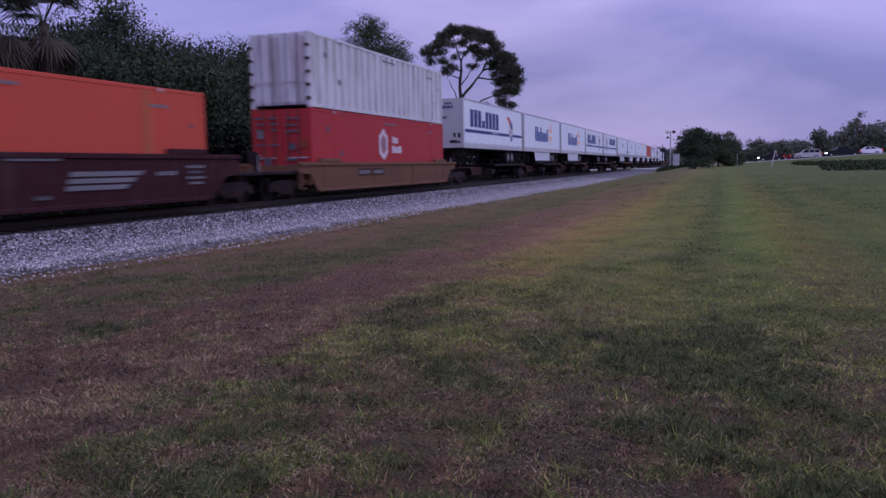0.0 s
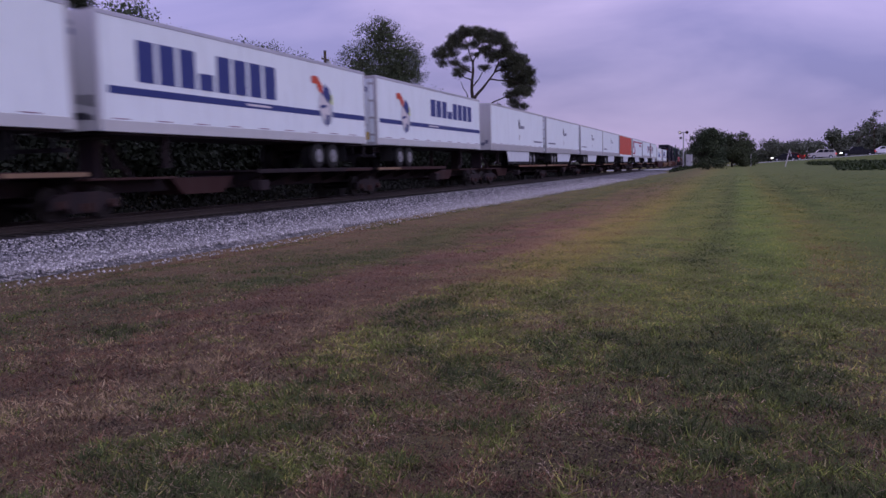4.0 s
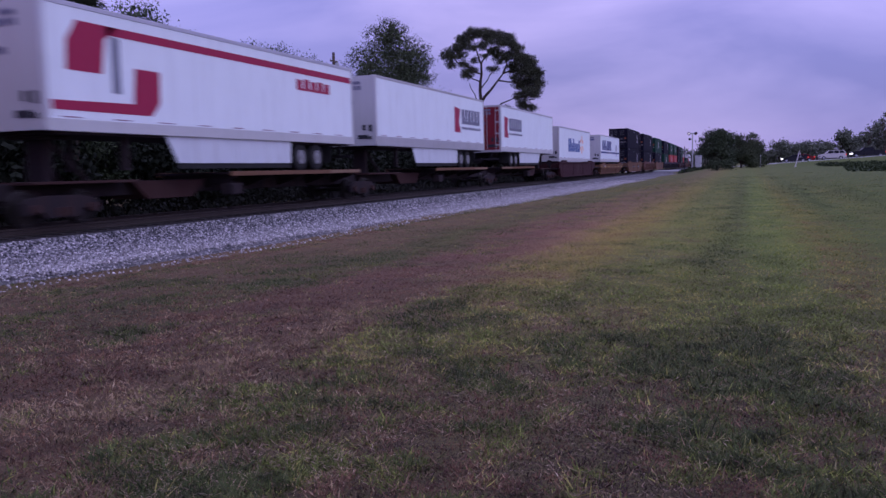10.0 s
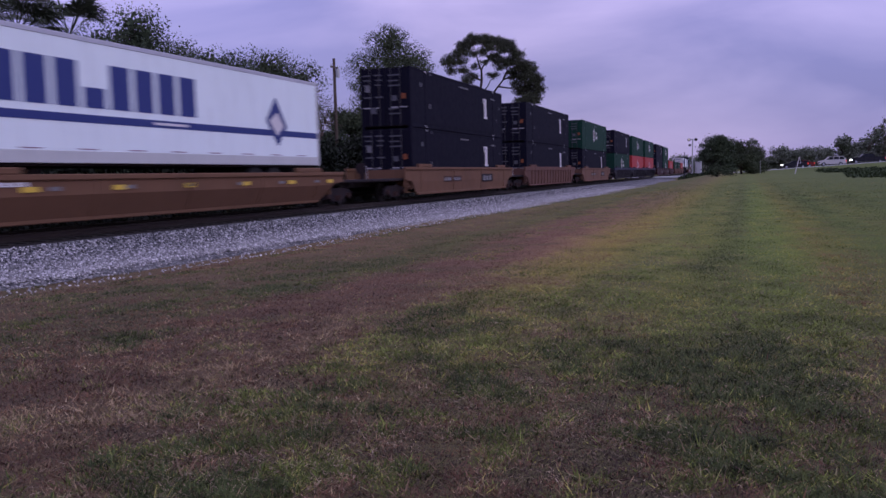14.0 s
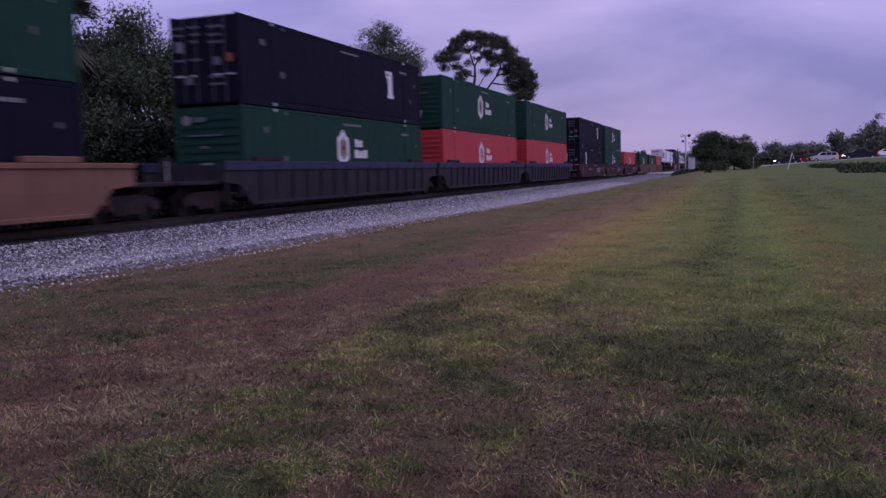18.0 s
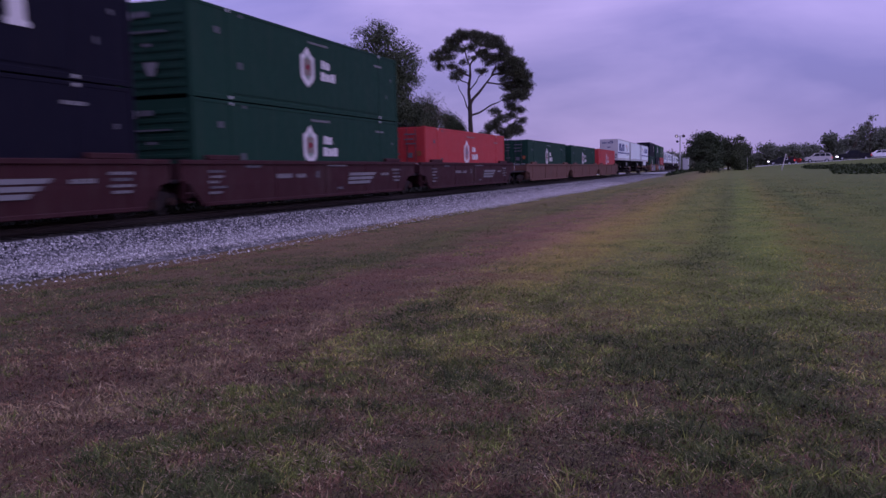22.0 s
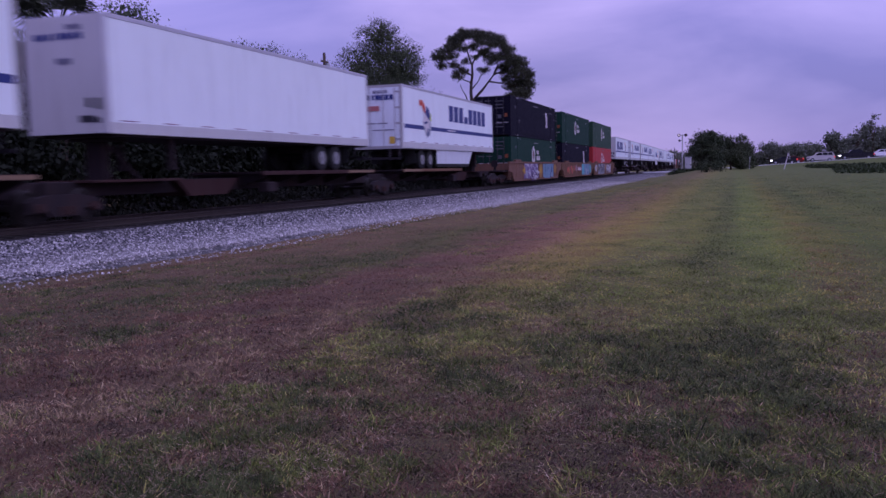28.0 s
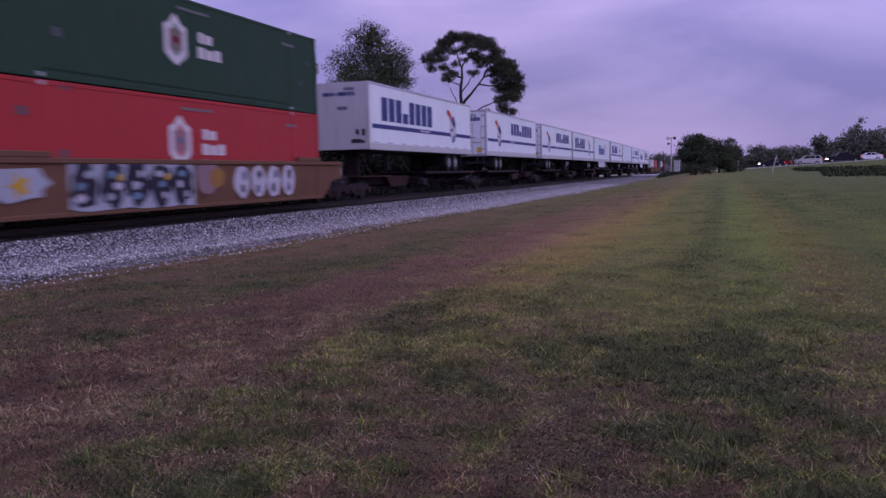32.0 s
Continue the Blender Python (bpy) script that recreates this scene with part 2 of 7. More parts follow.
def blade_material(name, dark, light, tip):
    """Grass blades of one kind: each its own tone, paler dead tips on some."""
    m, nt, b, co = start(name, 0.7)
    geo = nt.nodes.new("ShaderNodeNewGeometry")
    rnd = geo.outputs["Random Per Island"]
    mean = tuple(0.42 * x + 0.58 * y for x, y in zip(dark, light))
    c = ramp_of(nt, rnd, [(0.0, dark), (0.78, light), (0.9, light), (1.0, tip)])
    sep = nt.nodes.new("ShaderNodeSeparateXYZ")
    nt.links.new(geo.outputs["Position"], sep.inputs[0])
    c = mixed(nt, mean, c, mixed(nt, (0.12, 0.12, 0.12), (1, 1, 1), smooth_drop(nt, sep.outputs["X"], 7.0, 16.0)))
    c = mixed(nt, c, tuple(0.72 * x for x in dark), mixed(nt, ramp_of(nt, noise_of(nt, geo.outputs["Position"], 1.1, 5, 0.65), [(0.44, (0, 0, 0)), (0.6, (0.6, 0.6, 0.6))]), mixed(nt, (0.3, 0.3, 0.3), (1, 1, 1), smooth_drop(nt, sep.outputs["X"], 8.0, 18.0)), 1.0, "MULTIPLY"))
    tufts = ramp_of(nt, noise_of(nt, geo.outputs["Position"], 4.2, 5, 0.72), [(0.47, (0, 0, 0)), (0.60, (0.78, 0.78, 0.78))])
    near = mixed(nt, (0.12, 0.12, 0.12), (1, 1, 1), smooth_drop(nt, sep.outputs["X"], 7.0, 14.0))
    c = mixed(nt, c, tuple(0.5 * x for x in dark), mixed(nt, tufts, near, 1.0, "MULTIPLY"))
    c = mown(nt, geo.outputs["Position"], c)
    nt.links.new(c, b.inputs["Base Color"])
    b.inputs["Specular IOR Level"].default_value = 0.15
    tilt = nt.nodes.new("ShaderNodeVectorMath")
    tilt.operation = "MULTIPLY_ADD"
    nt.links.new(geo.outputs["Normal"], tilt.inputs[0])
    tilt.inputs[1].default_value, tilt.inputs[2].default_value = (0.75, 0.75, 0.5), (0, 0, 0.62)
    unit = nt.nodes.new("ShaderNodeVectorMath")
    unit.operation = "NORMALIZE"
    nt.links.new(tilt.outputs["Vector"], unit.inputs[0])
    nt.links.new(unit.outputs["Vector"], b.inputs["Normal"])
    return m


def toned(nt, geo, c, pale):
    """Stones slightly darker near the rails, paler towards the toe."""
    sep = nt.nodes.new("ShaderNodeSeparateXYZ")
    nt.links.new(geo.outputs["Position"], sep.inputs[0])
    r = nt.nodes.new("ShaderNodeMapRange")
    r.inputs["From Min"].default_value, r.inputs["From Max"].default_value = 0.0, 0.12
    nt.links.new(sep.outputs["Z"], r.inputs["Value"])
    return mixed(nt, mixed(nt, c, (0.88, 0.80, 0.77), pale), mixed(nt, c, (0.98, 0.95, 0.97), 1.0, "MULTIPLY"), r.outputs["Result"])


def stone_material():
    m, nt, b, co = start("ballast_stone", 0.85)
    geo = nt.nodes.new("ShaderNodeNewGeometry")
    c = ramp_of(nt, geo.outputs["Random Per Island"], [(0, (0.02, 0.02, 0.024)), (0.4, (0.085, 0.083, 0.088)), (0.7, (0.26, 0.25, 0.25)), (0.9, (0.42, 0.40, 0.40)), (1, (0.70, 0.67, 0.65))])
    nt.links.new(toned(nt, geo, c, 0.26), b.inputs["Base Color"])
    return m


def ballast_material():
    m, nt, b, co = start("ballast_bed", 0.9)
    geo = nt.nodes.new("ShaderNodeNewGeometry")
    v = nt.nodes.new("ShaderNodeTexVoronoi")
    v.inputs["Scale"].default_value = 17.0
    nt.links.new(geo.outputs["Position"], v.inputs["Vector"])
    sep = nt.nodes.new("ShaderNodeSeparateColor")
    nt.links.new(v.outputs["Color"], sep.inputs[0])
    c = ramp_of(nt, sep.outputs[0], [(0, (0.02, 0.02, 0.024)), (0.5, (0.085, 0.083, 0.088)), (1, (0.33, 0.32, 0.32))])
    c = mixed(nt, c, (0.04, 0.04, 0.04), ramp_of(nt, v.outputs["Distance"], [(0.45, (0, 0, 0)), (0.8, (0.8, 0.8, 0.8))]))
    c = mixed(nt, c, (0.2, 0.19, 0.19), ramp_of(nt, noise_of(nt, geo.outputs["Position"], 0.8, 4), [(0.45, (0, 0, 0)), (0.7, (0.4, 0.4, 0.4))]))
    nt.links.new(toned(nt, geo, c, 0.05), b.inputs["Base Color"])
    inv = nt.nodes.new("ShaderNodeMath")
    inv.operation = "SUBTRACT"
    inv.inputs[0].default_value = 1.0
    nt.links.new(v.outputs["Distance"], inv.inputs[1])
    bumped(nt, b, inv.outputs[0], 1.0, 0.05)
    return m


M = {
    "white": paint("trailer_white", (0.76, 0.81, 0.84), 0.42, var=0.05, dirty=0.16),
    "skirt": paint("skirt_white", (0.60, 0.63, 0.67), 0.5, var=0.08, dirt=(0.2, 0.18, 0.17), dirty=0.4),
    "offwhite": paint("trailer_offwhite", (0.50, 0.495, 0.50), 0.5, var=0.06, dirty=0.2),
    "grey": paint("rail_grey", (0.42, 0.41, 0.42), 0.45, 0.2, dirty=0.3),
    "alu": paint("bare_aluminium", (0.5, 0.5, 0.52), 0.4, 0.7, dirty=0.2),
    "orange": paint("orange_paint", (0.52, 0.078, 0.042), 0.5, var=0.08, dirty=0.15),
    "red": paint("red_paint", (0.39, 0.034, 0.036), 0.5, var=0.1, dirty=0.18),
    "deepred": paint("deep_red_paint", (0.17, 0.012, 0.022), 0.5),
    "palegreen": paint("faded_green_paint", (0.026, 0.060, 0.036), 0.6, var=0.14, dirty=0.15, gloss=0.12),
    "green": paint("dark_green_paint", (0.0105, 0.040, 0.027), 0.65, var=0.12, dirty=0.12, gloss=0.08),
    "navy": paint("dark_blue_paint", (0.009, 0.0085, 0.017), 0.65, var=0.12, dirty=0.06, gloss=0.05),
    "black": paint("black_blue_paint", (0.016, 0.016, 0.026), 0.45, var=0.15, dirty=0.1),
    "silver": paint("weathered_grey_paint", (0.62, 0.61, 0.62), 0.55, var=0.12, dirt=(0.14, 0.08, 0.055), dirty=0.75),
    "maroon": paint("maroon_steel", (0.038, 0.010, 0.013), 0.75, var=0.2, dirty=0.4),
    "tan": paint("tan_yellow_steel", (0.148, 0.076, 0.045), 0.75, var=0.15, dirt=(0.10, 0.055, 0.035), dirty=0.55),
    "brown": paint("brown_red_steel", (0.125, 0.060, 0.046), 0.75, var=0.15, dirty=0.4),
    "pinktan": paint("faded_tan_steel", (0.165, 0.085, 0.058), 0.75, var=0.3, dirt=(0.08, 0.05, 0.04), dirty=0.7),
    "darksteel": paint("dark_grey_steel", (0.020, 0.017, 0.022), 0.7, var=0.2, dirty=0.3),
    "bluesteel": paint("dull_blue_steel", (0.022, 0.024, 0.055), 0.6, var=0.15, dirty=0.3),
    "under": paint("grimy_underframe", (0.022, 0.016, 0.019), 0.85, var=0.35, dirt=(0.05, 0.026, 0.02), dirty=0.6),
    "deckbrown": paint("dark_brown_panel", (0.06, 0.03, 0.024), 0.8, var=0.2, dirty=0.4),
    "reflector": paint("dull_reflector", (0.22, 0.12, 0.17), 0.5, var=0.15, dirty=0.3),
    "rust": paint("rusty_steel", (0.042, 0.019, 0.018), 0.9, var=0.3, dirty=0.4),
    "wheel": paint("worn_wheel_steel", (0.03, 0.026, 0.024), 0.5, 0.6, var=0.2),
    "rubber": paint("tyre_rubber", (0.02, 0.02, 0.021), 0.85, var=0.2, dirt=(0.07, 0.06, 0.05), dirty=0.3),
    "rim": paint("white_wheel_rim", (0.24, 0.24, 0.25), 0.4, 0.2, dirty=0.3),
    "blue": paint("marking_blue", (0.032, 0.045, 0.175), 0.5, var=0.05, dirty=0.05),
    "brightblue": paint("marking_bright_blue", (0.05, 0.095, 0.28), 0.5, var=0.05, dirty=0.05),
    "yellow": paint("safety_yellow", (0.20, 0.13, 0.08), 0.6, var=0.1, dirty=0.3),
    "spark": paint("marking_orange_yellow", (0.85, 0.30, 0.04), 0.5, var=0.05, dirty=0.05),
    "mark": paint("marking_white", (0.62, 0.58, 0.60), 0.5, var=0.04, dirty=0.15),
    "dash": paint("reflector_yellow", (0.66, 0.44, 0.07), 0.5, var=0.08, dirty=0.15),
    "dimlabel": paint("dull_label", (0.10, 0.10, 0.115), 0.6, var=0.2, dirty=0.5),
    "greenpale": paint("badge_inner_green", (0.20, 0.24, 0.21), 0.6, var=0.1, dirty=0.2),
    "redpale": paint("badge_inner_red", (0.45, 0.16, 0.16), 0.6, var=0.1, dirty=0.2),
    "placard": paint("orange_placard", (0.22, 0.07, 0.03), 0.6, var=0.1, dirty=0.3),
    "amber": paint("faded_amber_paint", (0.43, 0.115, 0.045), 0.55, var=0.1, dirty=0.2),
    "barsteel": paint("worn_bar_steel", (0.055, 0.052, 0.062), 0.5, 0.3, var=0.2, dirty=0.4),
    "silverdull": paint("stained_grey_paint", (0.46, 0.43, 0.43), 0.6, var=0.15, dirt=(0.14, 0.08, 0.055), dirty=0.9),
    "pale": paint("worn_label_white", (0.18, 0.175, 0.185), 0.6, var=0.15, dirty=0.4),
    "markred": paint("marking_crimson", (0.32, 0.02, 0.065), 0.5, var=0.05, dirty=0.05),
    "markgrey": paint("marking_grey", (0.16, 0.16, 0.22), 0.5, var=0.05, dirty=0.05),
    "lime": paint("marking_lime", (0.5, 0.6, 0.06), 0.5, var=0.05, dirty=0.05),
    "ink": paint("marking_dark", (0.03, 0.03, 0.04), 0.5, var=0.05, dirty=0.05),
    "rail": paint("rail_steel", (0.045, 0.035, 0.03), 0.5, 0.4, var=0.2),
    "tie": paint("weathered_tie", (0.022, 0.019, 0.017), 0.9, var=0.3, dirty=0.4),
    "asphalt": paint("pale_asphalt", (0.42, 0.42, 0.42), 0.9, var=0.12, dirty=0.2),
    "concrete": paint("concrete", (0.42, 0.41, 0.39), 0.85, var=0.12),
    "wood": paint("weathered_pole_wood", (0.10, 0.075, 0.06), 0.9, var=0.25, dirty=0.4),
    "bark": paint("tree_bark", (0.085, 0.065, 0.05), 0.95, var=0.3, dirty=0.4, grain=14, bump=0.5),
    "twig": paint("reddish_twig_bark", (0.105, 0.07, 0.062), 0.95, var=0.25, dirty=0.3, grain=14, bump=0.4),
    "darkbark": paint("dark_bark", (0.045, 0.035, 0.03), 0.95, var=0.3, dirty=0.4, grain=14, bump=0.5),
    "galv": paint("galvanised_steel", (0.42, 0.43, 0.44), 0.5, 0.5, var=0.1),
    "leaf": leafy("broad_leaves", (0.046, 0.060, 0.034), (0.092, 0.108, 0.056)),
    # Shrub leaf colour darkened to stand in for shade below the wood.
    "leafdk": leafy("shaded_shrub_leaves", (0.015, 0.018, 0.012), (0.024, 0.028, 0.018)),
    # Undergrowth leaves nearly black: the shade behind the train is in the colour.
    "shadeleaf": leafy("shaded_undergrowth_leaves", (0.013, 0.013, 0.011), (0.017, 0.018, 0.013)),
    "leafmid": leafy("wood_leaves", (0.040, 0.055, 0.033), (0.078, 0.098, 0.052)),
    "needle": leafy("pine_needles", (0.042, 0.047, 0.030), (0.092, 0.097, 0.058)),
    "frond": leafy("palm_fronds", (0.026, 0.034, 0.022), (0.08, 0.092, 0.06)),
    "deadfrond": leafy("dead_palm_fronds", (0.045, 0.038, 0.028), (0.10, 0.085, 0.062)),
    "weed": leafy("weeds", (0.026, 0.040, 0.016), (0.055, 0.075, 0.030)),
    # Far foliage paled: distance haze is painted into the leaf colour.
    "farleaf": leafy("hazy_far_leaves", (0.10, 0.115, 0.085), (0.19, 0.205, 0.15)),
    "blade_green": blade_material("green_blades", (0.065, 0.08, 0.018), (0.145, 0.165, 0.034), (0.32, 0.27, 0.13)),
    "blade_bright": blade_material("yellow_green_blades", (0.215, 0.20, 0.048), (0.45, 0.40, 0.098), (0.54, 0.43, 0.20)),
    "blade_fresh": blade_material("fresh_green_blades", (0.135, 0.165, 0.032), (0.245, 0.28, 0.06), (0.38, 0.35, 0.12)),
    "blade_deep": blade_material("deep_green_blades", (0.042, 0.055, 0.018), (0.095, 0.115, 0.034), (0.22, 0.205, 0.09)),
    "blade_mauve": blade_material("dead_brown_blades", (0.085, 0.043, 0.028), (0.23, 0.122, 0.066), (0.38, 0.25, 0.15)),
    "blade_straw": blade_material("straw_blades", (0.17, 0.11, 0.065), (0.34, 0.235, 0.125), (0.50, 0.38, 0.23)),
    "blade_thatch": blade_material("dark_thatch_blades", (0.030, 0.020, 0.014), (0.098, 0.062, 0.042), (0.20, 0.14, 0.10)),
    "stem": blade_material("dead_stems", (0.20, 0.14, 0.085), (0.38, 0.28, 0.175), (0.52, 0.42, 0.29)),
    "lawn": ground_material(),
    "stone": stone_material(),
    "ballast": ballast_material(),
    # Oily ballast, darkened further to paint in the train's shade.
    "shadegrime": paint("shaded_oily_ballast", (0.018, 0.014, 0.015), 0.95, var=0.4, dirty=0.4, grain=18, bump=0.8),
    "sprayviolet": paint("spray_violet", (0.15, 0.095, 0.24), 0.55, var=0.15, dirt=(0.10, 0.06, 0.05), dirty=0.35),
    "spraywhite": paint("spray_white", (0.5, 0.47, 0.53), 0.55, var=0.15, dirt=(0.10, 0.06, 0.05), dirty=0.35),
    "sprayplum": paint("spray_plum", (0.07, 0.03, 0.11), 0.55, var=0.15, dirt=(0.10, 0.06, 0.05), dirty=0.35),
    "sprayyellow": paint("spray_yellow", (0.5, 0.3, 0.03), 0.55, var=0.15, dirt=(0.10, 0.06, 0.05), dirty=0.35),
    "sprayochre": paint("spray_ochre", (0.3, 0.15, 0.035), 0.55, var=0.15, dirt=(0.10, 0.06, 0.05), dirty=0.35),
    "spraysky": paint("spray_sky", (0.14, 0.24, 0.33), 0.55, var=0.15, dirt=(0.10, 0.06, 0.05), dirty=0.35),
    "sprayblue": paint("spray_blue", (0.05, 0.08, 0.19), 0.55, var=0.15, dirt=(0.10, 0.06, 0.05), dirty=0.35),
    "spraypale": paint("spray_pale", (0.36, 0.38, 0.44), 0.55, var=0.15, dirt=(0.10, 0.06, 0.05), dirty=0.35),
    "sprayred": paint("spray_red", (0.4, 0.07, 0.045), 0.55, var=0.15, dirt=(0.10, 0.06, 0.05), dirty=0.35),
    "sprayplumred": paint("spray_plumred", (0.15, 0.04, 0.04), 0.55, var=0.15, dirt=(0.10, 0.06, 0.05), dirty=0.35),
    "spraymauve": paint("spray_mauve", (0.27, 0.17, 0.19), 0.55, var=0.15, dirt=(0.10, 0.06, 0.05), dirty=0.35),
    "spraycyan": paint("spray_cyan", (0.1, 0.36, 0.42), 0.55, var=0.15, dirt=(0.10, 0.06, 0.05), dirty=0.35),
    "sprayink": paint("spray_ink", (0.022, 0.02, 0.035), 0.55, var=0.15, dirt=(0.10, 0.06, 0.05), dirty=0.35),
    "sprayslate": paint("spray_slate", (0.12, 0.12, 0.19), 0.55, var=0.15, dirt=(0.10, 0.06, 0.05), dirty=0.35),
    "glass": paint("dark_car_glass", (0.02, 0.022, 0.03), 0.1, 0.0, var=0.05, dirty=0.02),
    "carblack": paint("dark_car_paint", (0.02, 0.02, 0.025), 0.25, 0.2, var=0.05, dirty=0.05),
    "carsilver": paint("silver_car_paint", (0.55, 0.53, 0.5), 0.3, 0.4, var=0.04, dirty=0.05),
    "carred": paint("dark_red_car_paint", (0.16, 0.02, 0.02), 0.3, 0.2, var=0.05, dirty=0.05),
    "carwhite": paint("white_car_paint", (0.78, 0.78, 0.8), 0.3, 0.0, var=0.03, dirty=0.05),
    "headlight": glow("headlight_glow", (1.0, 0.95, 0.85), 4.0),
    "taillight": glow("taillight_glow", (1.0, 0.08, 0.05), 0.4),
    "signal": glow("signal_glow", (1.0, 0.85, 0.9), 1.6),
}

# ---- mesh helpers ----


def box(bm, x0, x1, y0, y1, z0, z1, bevel=0.0):
    v = [bm.verts.new((x, y, z)) for x in (x0, x1) for y in (y0, y1) for z in (z0, z1)]
    fs = [bm.faces.new([v[i] for i in q]) for q in ((0, 1, 3, 2), (4, 6, 7, 5), (0, 4, 5, 1), (2, 3, 7, 6), (0, 2, 6, 4), (1, 5, 7, 3))]
    if bevel:
        bmesh.ops.bevel(bm, geom=list({e for f in fs for e in f.edges}), offset=bevel, segments=1, affect="EDGES")
    return bm


def prism(bm, pts, axis, c0, c1):
    """A polygon pushed along an axis: pts are (x, z) along y, (y, z) along x or (x, y) along z."""
    put = {"y": lambda p, c: (p[0], c, p[1]), "x": lambda p, c: (c, p[0], p[1]), "z": lambda p, c: (p[0], p[1], c)}[axis]
    a = [bm.verts.new(put(p, c0)) for p in pts]
    b = [bm.verts.new(put(p, c1)) for p in pts]
    n = len(pts)
    bm.faces.new(a)
    bm.faces.new(b[::-1])
    for i in range(n):
        bm.faces.new((a[i], b[i], b[(i + 1) % n], a[(i + 1) % n]))
    return bm


def tube(bm, p0, p1, r0, r1, n=8, cap=True):
    p0, p1 = Vector(p0), Vector(p1)
    q = (p1 - p0).to_track_quat("Z", "Y")
    ring = [[bm.verts.new(p + q @ Vector((r * math.cos(2 * math.pi * i / n), r * math.sin(2 * math.pi * i / n), 0))) for i in range(n)] for p, r in ((p0, r0), (p1, r1))]
    for i in range(n):
        bm.faces.new((ring[0][i], ring[0][(i + 1) % n], ring[1][(i + 1) % n], ring[1][i]))
    if cap:
        bm.faces.new(ring[0][::-1])
        bm.faces.new(ring[1])
    return bm


def disc_stack(bm, centre, rings, n=20):
    """A turned shape about an axis along y: rings of (offset, radius)."""
    loops = [[bm.verts.new((centre[0] + r * math.cos(2 * math.pi * i / n), centre[1] + o, centre[2] + r * math.sin(2 * math.pi * i / n))) for i in range(n)] for o, r in rings]
    for a, b in zip(loops, loops[1:]):
        for i in range(n):
            bm.faces.new((a[i], a[(i + 1) % n], b[(i + 1) % n], b[i]))
    bm.faces.new(loops[0][::-1])
    bm.faces.new(loops[-1])
    return bm


def made(bm, name, material):
    bmesh.ops.recalc_face_normals(bm, faces=bm.faces)
    me = bpy.data.meshes.new(name)
    bm.to_mesh(me)
    bm.free()
    me.materials.append(material)
    return me


def part(name, bm, material, parent, label=""):
    """One mesh object under a thing or under a part. bm: a bmesh or a finished mesh."""
    me = bm if isinstance(bm, bpy.types.Mesh) else made(bm, name, material)
    ob = new(name, me)
    ob.parent = parent
    if label:
        ob["label"] = label
    return ob


def raw(name, verts, faces, material):
    me = bpy.data.meshes.new(name)
    me.from_pydata(verts, [], faces)
    me.materials.append(material)
    me.update()
    return me


def fan_mesh(name, verts, count, corners, material):
    """count separate polygons of the same number of corners, from one array of verts."""
    me = bpy.data.meshes.new(name)
    n = count * corners
    me.vertices.add(n)
    me.vertices.foreach_set("co", np.asarray(verts, np.float32).ravel())
    me.loops.add(n)
    me.loops.foreach_set("vertex_index", np.arange(n, dtype=np.int32))
    me.polygons.add(count)
    me.polygons.foreach_set("loop_start", np.arange(0, n, corners, dtype=np.int32))
    me.polygons.foreach_set("loop_total", np.full(count, corners, np.int32))
    me.materials.append(material)
    me.update(calc_edges=True)
    return me


# ---- the line of the track ----
TRACK_Y, RAIL_Z, SPEED = 16.35, 0.47, 20.861
BEND, BEND_FROM = 0.6045e-4, 20.0


def track_y(x):
    return TRACK_Y + BEND * max(x - BEND_FROM, 0.0) ** 2


def on_track(x, y=0.0, z=0.0):
    """A pose on the line at the distance x along it, its x axis along the rails."""
    turn = math.degrees(math.atan(2 * BEND * max(x - BEND_FROM, 0.0)))
    return pose(x, track_y(x), RAIL_Z + z, 0, 0, turn)


def smooth(a, b, v):
    u = min(max((v - a) / (b - a), 0.0), 1.0)
    return u * u * (3 - 2 * u)


def road_z(y):
    return 1.02 - 0.052 * max(min(y, 12.0), -80.0)


ROAD_X = 171.0


def land(x, y):
    """Height of the ground: a field that rises to a road bank, flat along the line."""
    off = y - (track_y(x) - TRACK_Y)
    rise = 0.0053 * min(max(x - 6, 0), 220) * (1 - smooth(4.0, 10.0, off))
    rise += 0.05 * math.sin(x * 0.21 + y * 0.13) * math.sin(y * 0.3 - x * 0.07) * smooth(2, 12, abs(x) + abs(y))
    rise -= 0.10 * smooth(9.0, 11.0, off) * (1 - smooth(21.0, 24.0, off))
    d = abs(x - ROAD_X)
    bank = (1 - smooth(5.5, 16.0, d)) * (1 - smooth(9.0, 13.0, off))
    rise = rise * (1 - bank) + (road_z(off) - 0.10) * bank
    return rise

# ---- ground, track bed, road ----


def build_ground():
    xs = np.unique(np.concatenate([[-3000, -1500, -700, -300, -150, -80], np.arange(-40, 60, 1.0), np.arange(60, 230, 2.0), np.arange(230, 500, 20.0), [600, 900, 1500, 3000]]))
    ys = np.unique(np.concatenate([[-3000, -1500, -700, -300, -160], np.arange(-120, -30, 6.0), np.arange(-30, 60, 1.0), np.arange(60, 140, 10.0), [200, 400, 900, 1800, 3000]]))
    verts = [(x, y, land(x, y)) for x in xs for y in ys]
    n = len(ys)
    faces = [(i * n + j, (i + 1) * n + j, (i + 1) * n + j + 1, i * n + j + 1) for i in range(len(xs) - 1) for j in range(n - 1)]
    ob = new("ground", raw("ground", verts, faces, M["lawn"]))
    for p in ob.data.polygons:
        p.use_smooth = True
    tagged(ob, "patchy mown lawn, dry brown strips and green bands", "ground", kind="structure")


def toe(x):
    """How far the near foot of the ballast lies from the middle of the track: the shoulder widens ahead."""
    return float(np.interp(x, [6, 14, 32, 60], [4.75, 5.05, 5.7, 5.7]))


